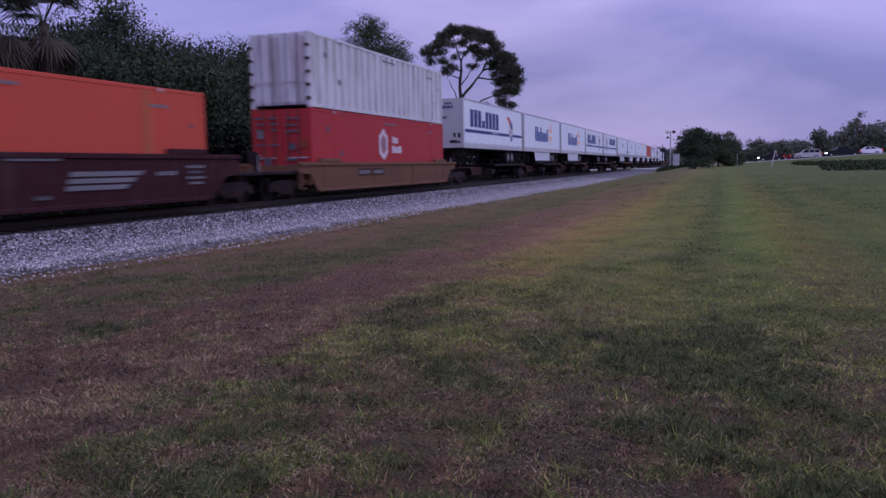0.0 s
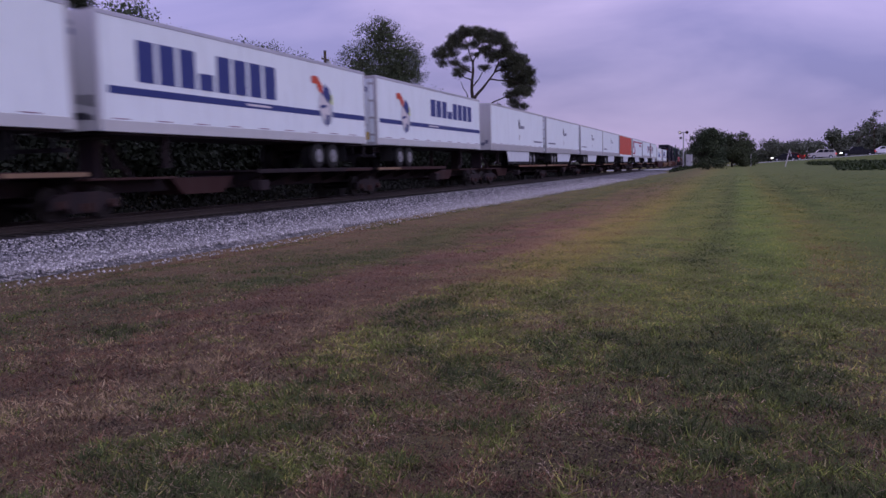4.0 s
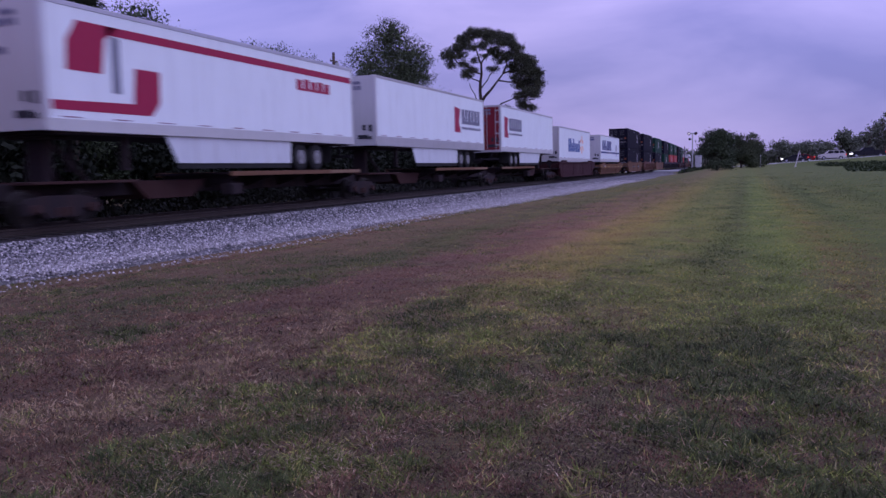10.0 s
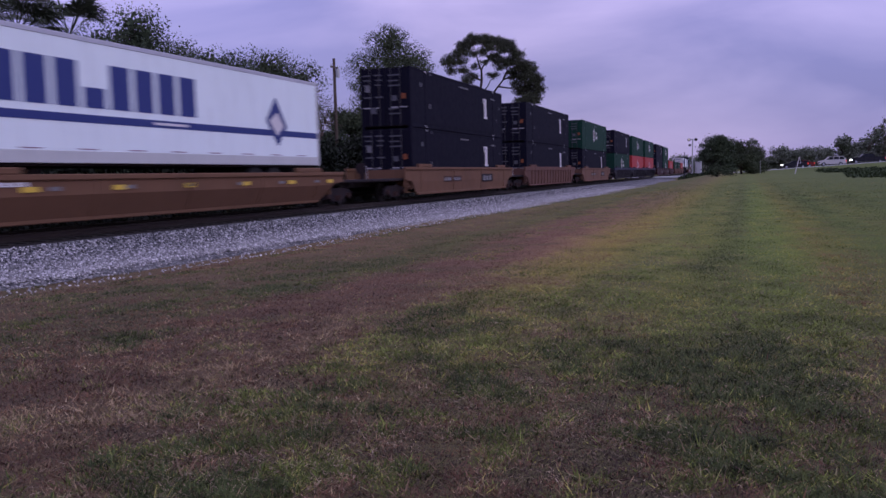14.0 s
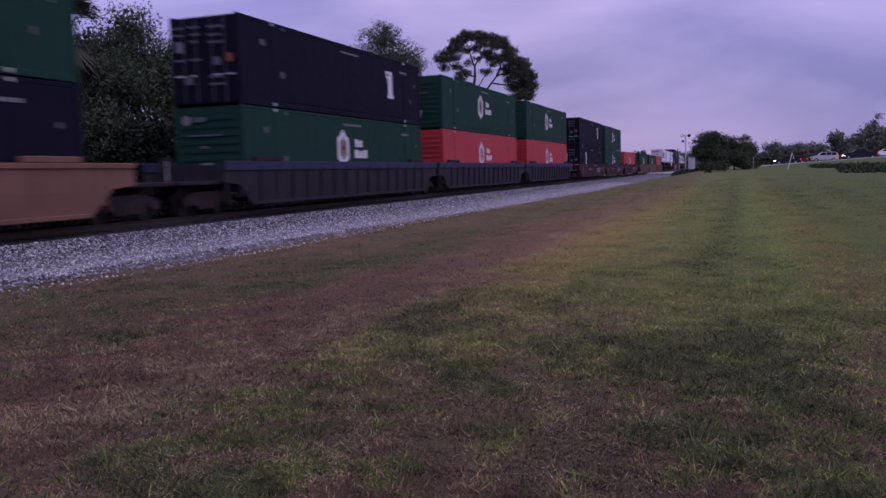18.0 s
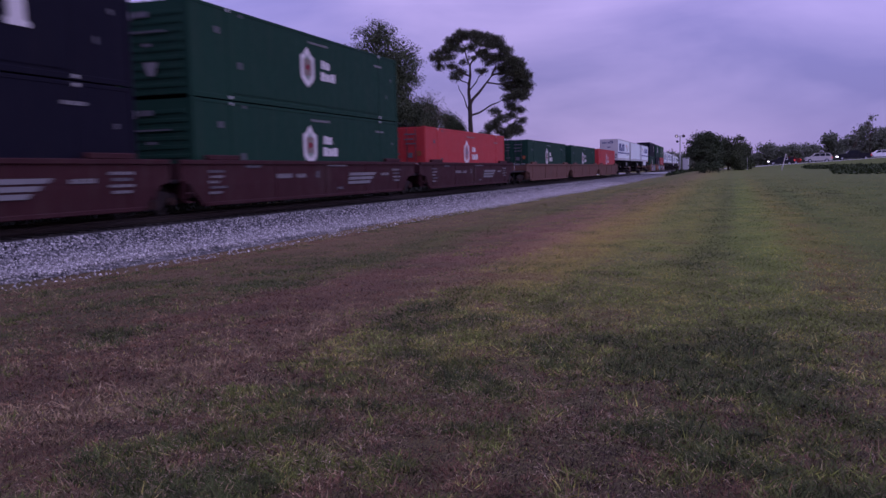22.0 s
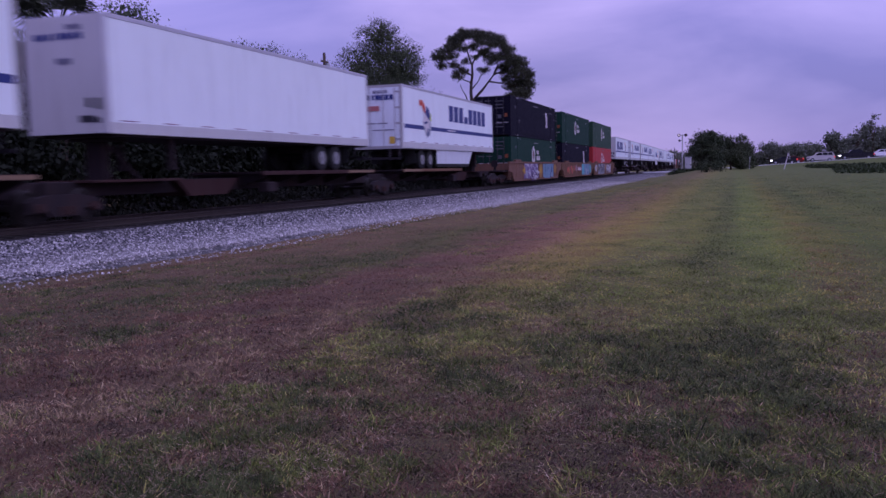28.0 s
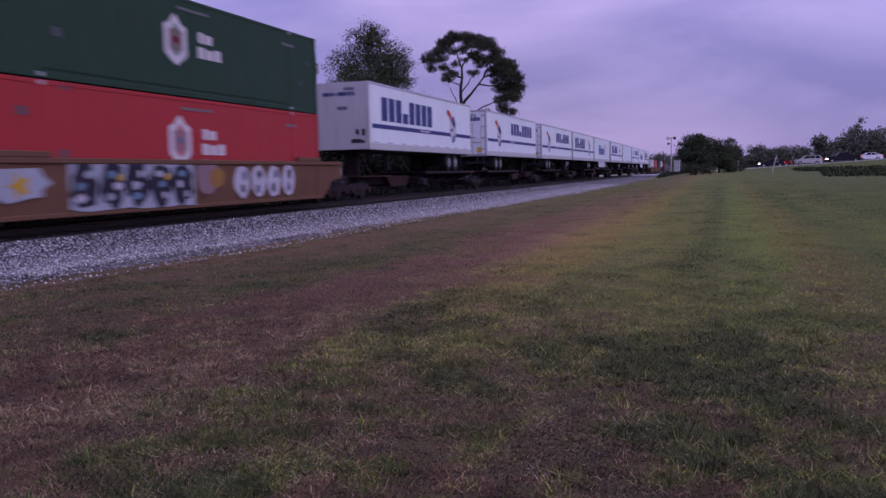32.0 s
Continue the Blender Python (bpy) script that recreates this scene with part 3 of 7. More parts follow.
def along(name, profile, xs, material, parent=None, z=0.0, foot=False):
    """A profile of (offset, height) swept along the line of the track; foot: its near edge follows the toe."""
    verts, faces, m = [], [], len(profile)
    for x in xs:
        k = toe(x) / 5.7 if foot else 1.0
        verts += [(x, track_y(x) + (o * k if o < -3 else o), h + z) for o, h in profile]
    for i in range(len(xs) - 1):
        faces += [(i * m + j, i * m + j + 1, (i + 1) * m + j + 1, (i + 1) * m + j) for j in range(m - 1)]
    ob = new(name, raw(name, verts, faces, material))
    ob.parent = parent
    return ob


def bed_z(o):
    """Height of the ballast at an offset from the middle of the track."""
    return float(np.interp(abs(o), [0, 1.7, 2.3, 3.2, 5.6, 6.2], [0.27, 0.27, 0.20, 0.10, -0.02, -0.16]))


def build_track():
    xs = list(np.arange(-120, 60, 1.5)) + list(np.arange(60, 520, 8.0)) + [600, 700, 800]
    bed = along("ballast", [(o, bed_z(o)) for o in (-6.2, -5.6, -4.6, -3.2, -2.6, -2.3, -1.7, -0.8, 0.8, 1.7, 2.3, 3.2, 5.6, 6.2)], xs, M["ballast"], foot=True)
    tagged(bed, "pale grey crushed stone ballast of the track bed", "track bed", kind="structure")
    # Strip below the train: oil plus under-train shade put into its colour.
    mid = along("shaded_oily_ballast", [(o, 0.276 if abs(o) < 1.7 else 0.262) for o in (-1.75, -1.6, -0.8, 0.8, 1.6, 1.75)], xs, M["shadegrime"])
    tagged(mid, "oily ballast between and beside the rails, under-train shade painted in", "track bed", kind="structure")
    rng = np.random.default_rng(4)
    # loose stones on the near shoulder
    n = 82000
    x = 6.5 + 84 * rng.random(n) ** 1.75
    o = -1.8 - 4.2 * rng.random(n)
    k = np.array([toe(a) for a in x]) / 5.7
    edge = rng.normal(0, 0.28, n) + 0.35 * np.sin(1.7 * x + 2 * np.sin(0.6 * x)) * np.sin(0.9 * x + 1)
    o = np.where(o < -5.0, o + edge * 0.7, o)
    o = np.where(rng.random(n) < 0.06, -5.6 - 1.6 * rng.random(n) ** 2, o)
    o = np.where(o < -3, o * k, o)
    r = rng.uniform(0.015, 0.029, n) * np.where(rng.random(n) < 0.25, 1.35, 1.0) * np.where(o < -4.3 * k, 1.0, 1.12)
    c = np.stack([x, np.array([track_y(a) for a in x]) + o, np.array([max(bed_z(b), land(a, track_y(a) + b)) for a, b in zip(x, o)]) + r * 0.3], -1)
    octa = np.array([(1, 0, 0), (0, 1, 0), (-1, 0, 0), (0, -1, 0), (0, 0, 1), (0, 0, -1)], float)
    ang = rng.random(n) * 6.28
    ca, sa = np.cos(ang), np.sin(ang)
    p = octa[None] * rng.uniform(0.7, 1.3, (n, 6, 1)) * r[:, None, None] * np.array([1.15, 0.95, 0.8])
    q = np.stack([p[..., 0] * ca[:, None] - p[..., 1] * sa[:, None], p[..., 0] * sa[:, None] + p[..., 1] * ca[:, None], p[..., 2]], -1) + c[:, None]
    tri = np.array([(0, 1, 4), (1, 2, 4), (2, 3, 4), (3, 0, 4), (1, 0, 5), (2, 1, 5), (3, 2, 5), (0, 3, 5)])
    me = bpy.data.meshes.new("loose_stones")
    me.vertices.add(n * 6)
    me.vertices.foreach_set("co", q.astype(np.float32).ravel())
    idx = (tri[None] + 6 * np.arange(n)[:, None, None]).astype(np.int32).ravel()
    me.loops.add(len(idx))
    me.loops.foreach_set("vertex_index", idx)
    me.polygons.add(n * 8)
    me.polygons.foreach_set("loop_start", np.arange(0, len(idx), 3, dtype=np.int32))
    me.polygons.foreach_set("loop_total", np.full(n * 8, 3, np.int32))
    me.materials.append(M["stone"])
    me.update(calc_edges=True)
    tagged(new("loose_stones", me), "angular grey and white crushed stones on the shoulder", "stones", kind="stuff")
    track = tagged(new("railway_track"), "single railway track of steel rails on wooden ties", "track", kind="structure")
    head = [(-0.075, 0), (-0.075, 0.02), (-0.012, 0.04), (-0.012, 0.12), (-0.036, 0.135), (-0.036, 0.17), (0.036, 0.17), (0.036, 0.135), (0.012, 0.12), (0.012, 0.04), (0.075, 0.02), (0.075, 0), (-0.075, 0)]
    for side in (-0.7525, 0.7525):
        along("rail", [(side + a, b) for a, b in head], xs, M["rail"], track, RAIL_Z - 0.17)
    tie = made(box(bmesh.new(), -0.115, 0.115, -1.3, 1.3, -0.17, 0.0, 0.012), "tie", M["tie"])
    rnd = random.Random(3)
    for i in range(290):
        x = -8 + 0.5 * i
        ob = part("tie", tie, None, track)
        ob.matrix_basis = pose(x, track_y(x) + rnd.uniform(-0.03, 0.03), RAIL_Z - 0.165, 0, 0, rnd.uniform(-1, 1))


def build_road():
    ys = np.arange(-140, 29, 3.0)
    verts, faces = [], []
    for y in ys:
        z = road_z(y) + 0.03 if y < 9.5 else 0.47 + (road_z(9.5) + 0.03 - 0.47) * (1 - smooth(9.5, 14.5, y))
        verts += [(ROAD_X - 4.5, y, z - 0.16), (ROAD_X - 4.3, y, z), (ROAD_X + 4.3, y, z), (ROAD_X + 4.5, y, z - 0.16)]
    for i in range(len(ys) - 1):
        faces += [(4 * i + j, 4 * i + j + 1, 4 * i + j + 5, 4 * i + j + 4) for j in range(3)]
    tagged(new("road", raw("road", verts, faces, M["asphalt"])), "pale grey asphalt road sloping down to the crossing", "road", kind="structure")


build_ground()
build_track()
build_road()

# ---- the train: loads ----
LOAD_W = 1.295


def thing(name, label, category, group=""):
    ob = new(name)
    ob.empty_display_size = 0.3
    return tagged(ob, label, category, group)


def wave(length, depth, pitch, x0, y_out, y_in, sign):
    """A corrugated sheet's outline in x, y."""
    n = int(length / pitch)
    p = length / n
    pts = []
    for i in range(n):
        a = x0 + i * p
        for u, d in ((0.0, 0), (0.42, 0), (0.52, 1), (0.90, 1)) if depth < 0.1 else ((0.0, 0), (0.66, 0), (0.72, 1), (0.94, 1)):
            pts.append((a + u * p, sign * (y_out - depth * d)))
    pts.append((x0 + length, sign * y_out))
    return pts + [(x0 + length, sign * y_in), (x0, sign * y_in)]


def blocks(x, z, w, h, n, seed, low=0.0):
    """A plain bar where small writing stands, its upper edge notched between the blocks."""
    rnd = random.Random(seed)
    step, pts = w / n, [(x, z)]
    for i in range(n):
        a, top = x + i * step, z + h * rnd.uniform(0.86, 1.0)
        pts += [(a, z + 0.2 * h), (a, top), (a + 0.78 * step, top), (a + 0.78 * step, z + 0.2 * h)]
    pts += [(x + w - 0.22 * step, z)]
    return prism(bmesh.new(), pts[1:] + [(x + w - 0.22 * step, z), (x, z)], "y", -0.004, 0.0)


def word(parent, x, z, w, h, tall, material, y, label=""):
    """Plain upright blocks where a big word stands: one part a block, as high as tall says."""
    step = w / len(tall)
    for i, k in enumerate(tall):
        a, b, top = x + i * step, 0.8 * step, z + h * k
        mark(parent, "lettering_block", plate([(a, z), (a + b, z), (a + b, top), (a, top)]), material, y, label)


def plate(pts):
    return prism(bmesh.new(), pts, "y", -0.004, 0.0)


def rect(x, z, w, h):
    return plate([(x, z), (x + w, z), (x + w, z + h), (x, z + h)])


def mark(parent, name, bm, material, y, label=""):
    ob = part(name, bm, M[material], parent, label)
    ob.location = (0, y, 0)
    return ob


def medallion(x, z, w, h):
    """A lantern-shaped badge: pointed cap, shoulders, straight sides and a pointed foot."""
    half = [(0.0, 1.0), (0.22, 0.86), (0.34, 0.80), (0.5, 0.66), (1.0, 0.52), (1.0, -0.52), (0.62, -0.74), (0.25, -0.88), (0.0, -1.0)]
    return [(x + w * a, z + h * b) for a, b in half] + [(x - w * a, z + h * b) for a, b in half[-2:0:-1]]


def glyphs(parent, x, z, widths, h, gap, material, y):
    """Small plain blocks in a row, one part each, where a short word stands."""
    for i, w in enumerate(widths):
        mark(parent, "lettering_block", rect(x, z, w, h * (0.86 if i % 2 else 1.0)), material, y)
        x += w + gap


def container(colour, logo, front, length=16.15, height=2.896, ribs="flat"):
    """A shipping container, x from its leading end, z from its base, near side at -y."""
    words = {"green": "dark green", "palegreen": "faded olive green", "red": "bright red", "navy": "dark navy", "black": "black-blue", "orange": "orange", "silver": "weathered pale grey"}[colour]
    logos = {"medal": "with a white medallion", "figure": "with a white upright emblem", "lowfigure": "with an off-centre white emblem", "none": "with plain sides"}[logo]
    t = thing("shipping_container", f"{words} steel shipping container {logos}, {'corrugated' if ribs == 'deep' else 'ribbed'}", "container", "containers on the train")
    body = M[colour]
    L, H, W = length, height, LOAD_W
    depth, pitch = (0.15, 0.7) if ribs == "deep" else (0.002, 0.6)
    for s in (-1, 1):
        part("side_panel", prism(bmesh.new(), wave(L - 0.36, depth, pitch, 0.18, W - 0.012, W - (0.2 if ribs == "deep" else 0.07), s), "z", 0.17, H - 0.12), body, t)
        part("top_rail", box(bmesh.new(), 0.17, L - 0.17, s * W - 0.08 * (s > 0), s * W + 0.08 * (s < 0), H - 0.12, H - 0.012, 0.01), body, t)
        part("bottom_rail", box(bmesh.new(), 0.17, L - 0.17, s * W - 0.09 * (s > 0), s * W + 0.09 * (s < 0), 0.02, 0.17, 0.012), body, t)
        for x in (0.0, L - 0.17):
            part("corner_post", box(bmesh.new(), x, x + 0.17, s * (W + 0.004) - 0.16 * (s > 0), s * (W + 0.004) + 0.16 * (s < 0), 0.0, H, 0.012), body, t)
    # lifting posts, two fifths out from the middle, as on long boxes
    if length > 14:
        for x in (1.98, L - 2.18):
            part("lifting_post", box(bmesh.new(), x, x + 0.2, -W - 0.002, -W + 0.06, 0.17, H - 0.1, 0.01), body, t)
            for z in (0.06, H - 0.14):
                part("lifting_fitting", box(bmesh.new(), x + 0.02, x + 0.18, -W - 0.012, -W + 0.03, z, z + 0.1, 0.01), M["grey"], t, "pale worn steel fitting")
    part("roof", box(bmesh.new(), 0.1, L - 0.1, -W + 0.05, W - 0.05, H - 0.06, H - 0.02), body, t)
    part("floor", box(bmesh.new(), 0.1, L - 0.1, -W + 0.08, W - 0.08, 0.08, 0.16), M["under"], t)
    # leading and trailing ends: doors with locking bars on one, pressed ribs on the other
    for x, sx, kind in ((0.02, -1, front), (L - 0.02, 1, "ribs" if front == "doors" else "doors")):
        if kind == "ribs":
            e = part("end_panel", box(bmesh.new(), min(x, x - sx * 0.05), max(x, x - sx * 0.05), -W + 0.14, W - 0.14, 0.1, H - 0.06), body, t)
            for i in range(9):
                z = 0.3 + i * 0.265
                part("end_rib", box(bmesh.new(), min(x, x + sx * 0.035), max(x, x + sx * 0.035), -W + 0.22, W - 0.22, z, z + 0.12, 0.012), body, e)
        else:
            for s in (-1, 1):
                y0, y1 = sorted((s * 0.012, s * (W - 0.16)))
                d = part("end_door", box(bmesh.new(), min(x, x - sx * 0.06), max(x, x - sx * 0.06), y0, y1, 0.12, H - 0.08, 0.01), body, t)
                for k in (0.3, 0.78):
                    y = s * k
                    part("locking_bar", tube(bmesh.new(), (x + sx * 0.05, y, 0.06), (x + sx * 0.05, y, H - 0.04), 0.022, 0.022, 6), M["barsteel"], d, "worn steel locking bar")
                    part("bar_handle", box(bmesh.new(), min(x + sx * 0.04, x + sx * 0.07), max(x + sx * 0.04, x + sx * 0.07), min(y, y + s * 0.35), max(y, y + s * 0.35), 0.95, 1.0), M["grey"], d)
    # plates and small writing on the leading end
    def tag(yy, z, w, h, k):
        part("end_label", box(bmesh.new(), -0.076, -0.068, yy - w / 2, yy + w / 2, z, z + h), M[k], t)

    if colour == "silver":
        for i in range(4):
            y0 = -W + 0.2 + i * 0.56
            part("end_panel", box(bmesh.new(), -0.035, 0.0, y0, y0 + 0.36, 0.2, H - 0.18, 0.012), M["silver" if i % 2 else "silverdull"], t)
        for s in (-1, 1):
            for i in range(5):
                part("hinge", box(bmesh.new(), -0.06, -0.01, s * (W - 0.05) - 0.09, s * (W - 0.05) + 0.09, 0.3 + 0.5 * i, 0.42 + 0.5 * i, 0.01), M["rust"], t, "dark rusty hinge")
    elif front == "doors":
        for yy in (0.95, 0.35):
            for i, z in enumerate((0.86, 0.78, 0.70, 0.5)):
                tag(yy - 0.05 * (i % 2), z * H, 0.42 - 0.05 * (i % 3), 0.07, "dimlabel")
        tag(0.9, 0.6 * H, 0.26, 0.32, "pale")
        tag(0.6, 0.24 * H, 0.3, 0.3, "dimlabel")
        for i, z in enumerate((0.85, 0.76, 0.68, 0.3, 0.22)):
            tag(-0.5 + 0.06 * (i % 2), z * H, 0.6 - 0.08 * (i % 2), 0.07, "dimlabel")
        tag(-0.5, 0.44 * H, 0.26, 0.26, "dimlabel")
        tag(-0.98, 0.47 * H, 0.22, 0.26, "placard")
        if logo == "lowfigure":
            tag(0.35, 0.5 * H, 0.8, 0.75, "mark")
    else:
        part("end_badge", tube(bmesh.new(), (-0.058, 0.8, 0.84 * H), (-0.05, 0.8, 0.84 * H), 0.17, 0.17, 14), M["pale"], t, "pale round badge")
        tag(0.3, 0.82 * H, 0.5, 0.16, "dimlabel")
        tag(0.1, 0.66 * H, 1.3, 0.05, "dimlabel")
        tag(0.15, 0.52 * H, 0.36, 0.09, "dimlabel")
        part("end_plate", prism(bmesh.new(), [(-0.18, 0.36 * H), (0.28, 0.36 * H), (0.24, 0.28 * H), (0.14, 0.22 * H), (-0.06, 0.22 * H), (-0.14, 0.28 * H)], "x", -0.076, -0.068), M["pale"], t, "pale shield-shaped plate")
    y = -W - 0.002
    if logo == "medal":
        cx, cz = 7.28, 1.62
        inner = "deepred" if colour != "red" else "markgrey"
        pl = mark(t, "medallion_mark", plate(medallion(cx, cz, 0.52, 0.75)), "mark", y, "white lantern-shaped badge")
        mark(pl, "medallion_window", plate(medallion(cx, cz, 0.31, 0.5)), {"green": "greenpale", "palegreen": "greenpale", "red": "redpale"}.get(colour, "pale"), -0.004)
        for dx, dz, w, h in ((-0.22, -0.3, 0.12, 0.6), (0.10, -0.3, 0.12, 0.6), (-0.10, -0.09, 0.20, 0.18)):
            mark(pl, "medallion_bar", rect(cx + dx, cz + dz, w, h), inner, -0.008)
        glyphs(t, 8.42, 1.68, (0.26, 0.34), 0.32, 0.08, "mark", y)
        glyphs(t, 8.36, 1.22, (0.34, 0.36, 0.34), 0.34, 0.08, "mark", y)
    elif logo in ("figure", "lowfigure"):
        cx, cz = 12.3 if logo == "figure" else 4.1, 1.66
        ob = mark(t, "emblem_mark", plate([(cx - 0.24, cz - 0.6), (cx + 0.44, cz - 0.6), (cx + 0.44, cz - 0.48), (cx + 0.34, cz - 0.44), (cx + 0.30, cz + 0.6), (cx - 0.42, cz + 0.6), (cx - 0.38, cz + 0.30), (cx - 0.20, cz + 0.30), (cx - 0.16, cz - 0.42), (cx - 0.24, cz - 0.46)]), "mark", y, "white upright emblem")
        mark(ob, "emblem_fold", plate([(cx - 0.34, cz + 0.5), (cx - 0.02, cz + 0.5), (cx - 0.06, cz + 0.40), (cx - 0.32, cz + 0.38)]), "markgrey", -0.004)
    for x, z, w, h in ((0.46 * L, 0.87 * H, 1.6, 0.09), (0.84 * L, 0.8 * H, 0.85, 0.1)):
        mark(t, "lettering_bar", blocks(x, z, w, h, max(2, int(w * 4)), int(x * 10)), "pale", y)
    for x, z, w, h in ((1.3, 0.70 * H, 0.26, 0.2), (2.55, 0.36 * H, 0.24, 0.22), (2.72, 0.93 * H, 0.18, 0.11), (0.915 * L, 0.34 * H, 0.10, 0.18), (0.95 * L, 0.62 * H, 0.14, 0.14)):
        mark(t, "label_plate", rect(x, z, w, h), "dimlabel", y)
    if ribs != "deep" and length > 14:
        # the heavy lower and upper sill lines of the pressed side
        mark(t, "side_crease", rect(2.2, 0.26, L - 4.4, 0.035), colour, y - 0.008)
    if colour == "orange":
        mark(t, "side_seam", box(bmesh.new(), L - 2.95, L - 2.6, -0.012, 0.0, 0.17, H - 0.12, 0.004), "amber", y, "faded yellower strip at the lifting post")
    return t


def trailer(style, flip, skirt=True, rail="white", nose="offwhite", seed=1):
    """A road trailer, x from its leading end, z from the tyres' feet. flip: its doors lead."""
    L, W, z0, z1 = 16.15, LOAD_W, 1.03, 4.08
    kinds = {
        "word": "white box trailer with a blue stripe and blue lettering bars",
        "wordflip": "white box trailer with blue stripe, coloured figure and lettering bars",
        "spark": "white box trailer with blue lettering bars and an orange spark",
        "bird": "white box trailer with a small dark bird mark",
        "orange": "orange box trailer with a white bottom rail",
        "crimson": "white box trailer with a bold crimson curved band",
        "block": "white box trailer with a red block mark and grey lettering bars",
        "plain": "plain white box trailer without markings",
    }
    t = thing("semi_trailer", kinds[style], "trailer", "road trailers on the train")
    body = M["orange"] if style == "orange" else M["white"]
    X = (lambda u: L - u) if flip else (lambda u: u)

    def bx(name, u0, u1, y0, y1, a, b, material, parent=t, bevel=0.0, label=""):
        x0, x1 = sorted((X(u0), X(u1)))
        return part(name, box(bmesh.new(), x0, x1, min(y0, y1), max(y0, y1), a, b, bevel), material, parent, label)

    for s in (-1, 1):
        bx("side_panel", 0.12, L - 0.12, s * (W - 0.06), s * W, z0 + 0.28, z1 - 0.1, body)
        bx("top_rail", 0.06, L - 0.06, s * (W - 0.1), s * (W + 0.012), z1 - 0.12, z1, M["grey"] if rail != "white" else M["offwhite" if style == "orange" else "alu"], bevel=0.01)
        sill = z0 + (0.42 if rail == "grey" else 0.3)
        r = bx("bottom_rail", 0.04, L - 0.04, s * (W - 0.1), s * (W + 0.014), z0, sill, M["grey"] if rail == "grey" else M["white" if style == "orange" else "offwhite"], bevel=0.01)
        for i in range(9 if s < 0 else 0):
            u = 0.5 + i * 1.75
            bx("reflector", u, u + 0.6, s * W, s * (W + 0.005), sill + 0.025, sill + 0.055, M["reflector"], r)
        bx("corner_post", 0.0, 0.14, s * (W - 0.14), s * (W + 0.006), z0, z1, M["alu"], bevel=0.03)
        bx("corner_post", L - 0.14, L, s * (W - 0.12), s * (W + 0.006), z0, z1, M["grey"], bevel=0.012)
        d = bx("rear_door", L - 0.07, L - 0.01, s * 0.012, s * (W - 0.13), z0 + 0.12, z1 - 0.12, M["deepred"] if seed == 14 else body, label="deep red door leaf" if seed == 14 else "")
        for k in (0.35, 0.95) if flip else ():
            part("locking_bar", tube(bmesh.new(), (X(L + 0.03), s * k, z0 + 0.06), (X(L + 0.03), s * k, z1 - 0.06), 0.018, 0.018, 6), M["grey"], d)
        for k in range(4 if flip else 0):
            bx("hinge", L - 0.01, L + 0.02, s * (W - 0.34), s * (W - 0.1), z0 + 0.4 + k * 0.75, z0 + 0.48 + k * 0.75, M["grey"], d)
        bx("landing_leg", 2.9, 3.06, s * 0.82, s * 0.98, 0.16, z0, M["under"])
        bx("landing_foot", 2.84, 3.12, s * 0.78, s * 1.02, 0.1, 0.16, M["under"])
        bx("mudflap", L - 1.92, L - 1.9, s * 0.6, s * 1.2, 0.3, 0.98, M["rubber"])
        if skirt and s < 0:
            x0, x1, x2, x3 = (X(4.5), X(5.2), X(11.0), X(11.05)) if flip else (X(4.3), X(4.8), X(11.1), X(11.15))
            part("side_skirt", prism(bmesh.new(), [(x0, z0), (x1, 0.28), (x2, 0.28), (x3, z0)], "y", s * (W - 0.09), s * (W - 0.06)), M["skirt"], t, "white side skirt panel")
            x1, x2 = sorted((x1, x2))
            part("skirt_edge", box(bmesh.new(), x1, x2, s * (W - 0.075) - 0.003, s * (W - 0.075) + 0.003, 0.12, 0.28), M["rubber"], t)
        for u in (L - 3.0, L - 4.22):
            for k, (a, b) in enumerate(((0.60, 0.86), (0.92, 1.18))):
                w = part("wheel", disc_stack(bmesh.new(), (0, 0, 0), [(min(s * a, s * b), 0.40), (min(s * a, s * b) + 0.04, 0.5), (max(s * a, s * b) - 0.04, 0.5), (max(s * a, s * b), 0.40)], 22), M["rubber"], t, "black rubber tyre on a pale rim")
                w.location = (X(u), 0, 0.5)
                if k:
                    part("rim", disc_stack(bmesh.new(), (0, 0, 0), [(s * b, 0.26), (s * b + 0.02 * s, 0.25), (s * b + 0.024 * s, 0.215), (s * b, 0.17), (s * b + 0.012 * s, 0.10), (s * b + 0.05 * s, 0.08)], 18), M["rim"], w, "pale painted wheel rim")
    bx("nose_panel", 0.0, 0.07, -W + 0.1, W - 0.1, z0 + 0.02, z1 - 0.02, M["deepred"] if seed == 14 else (M["orange"] if style == "orange" else M[nose]))
    bx("roof", 0.06, L - 0.06, -W + 0.08, W - 0.08, z1 - 0.04, z1 - 0.005, M["alu"])
    bx("rear_header", L - 0.12, L, -W + 0.1, W - 0.1, z1 - 0.13, z1 - 0.01, M["grey"])
    bx("rear_sill", L - 0.14, L + 0.01, -W, W, z0 - 0.02, z0 + 0.12, M["grey"])
    bx("underframe", 0.3, L - 0.3, -W + 0.12, W - 0.12, z0 - 0.06, z0 + 0.08, M["under"])
    bx("slider_frame", L - 4.6, L - 1.2, -0.55, 0.55, 0.72, z0 - 0.04, M["under"])
    for u in (L - 3.0, L - 4.22):
        part("axle", tube(bmesh.new(), (X(u), -0.9, 0.5), (X(u), 0.9, 0.5), 0.07, 0.07, 8), M["under"], t)
    bx("bumper_bar", L - 0.1, L, -1.1, 1.1, 0.5, 0.6, M["darksteel"])
    for s in (-0.6, 0.6):
        bx("bumper_post", L - 0.1, L - 0.03, s - 0.05, s + 0.05, 0.6, z0, M["darksteel"])
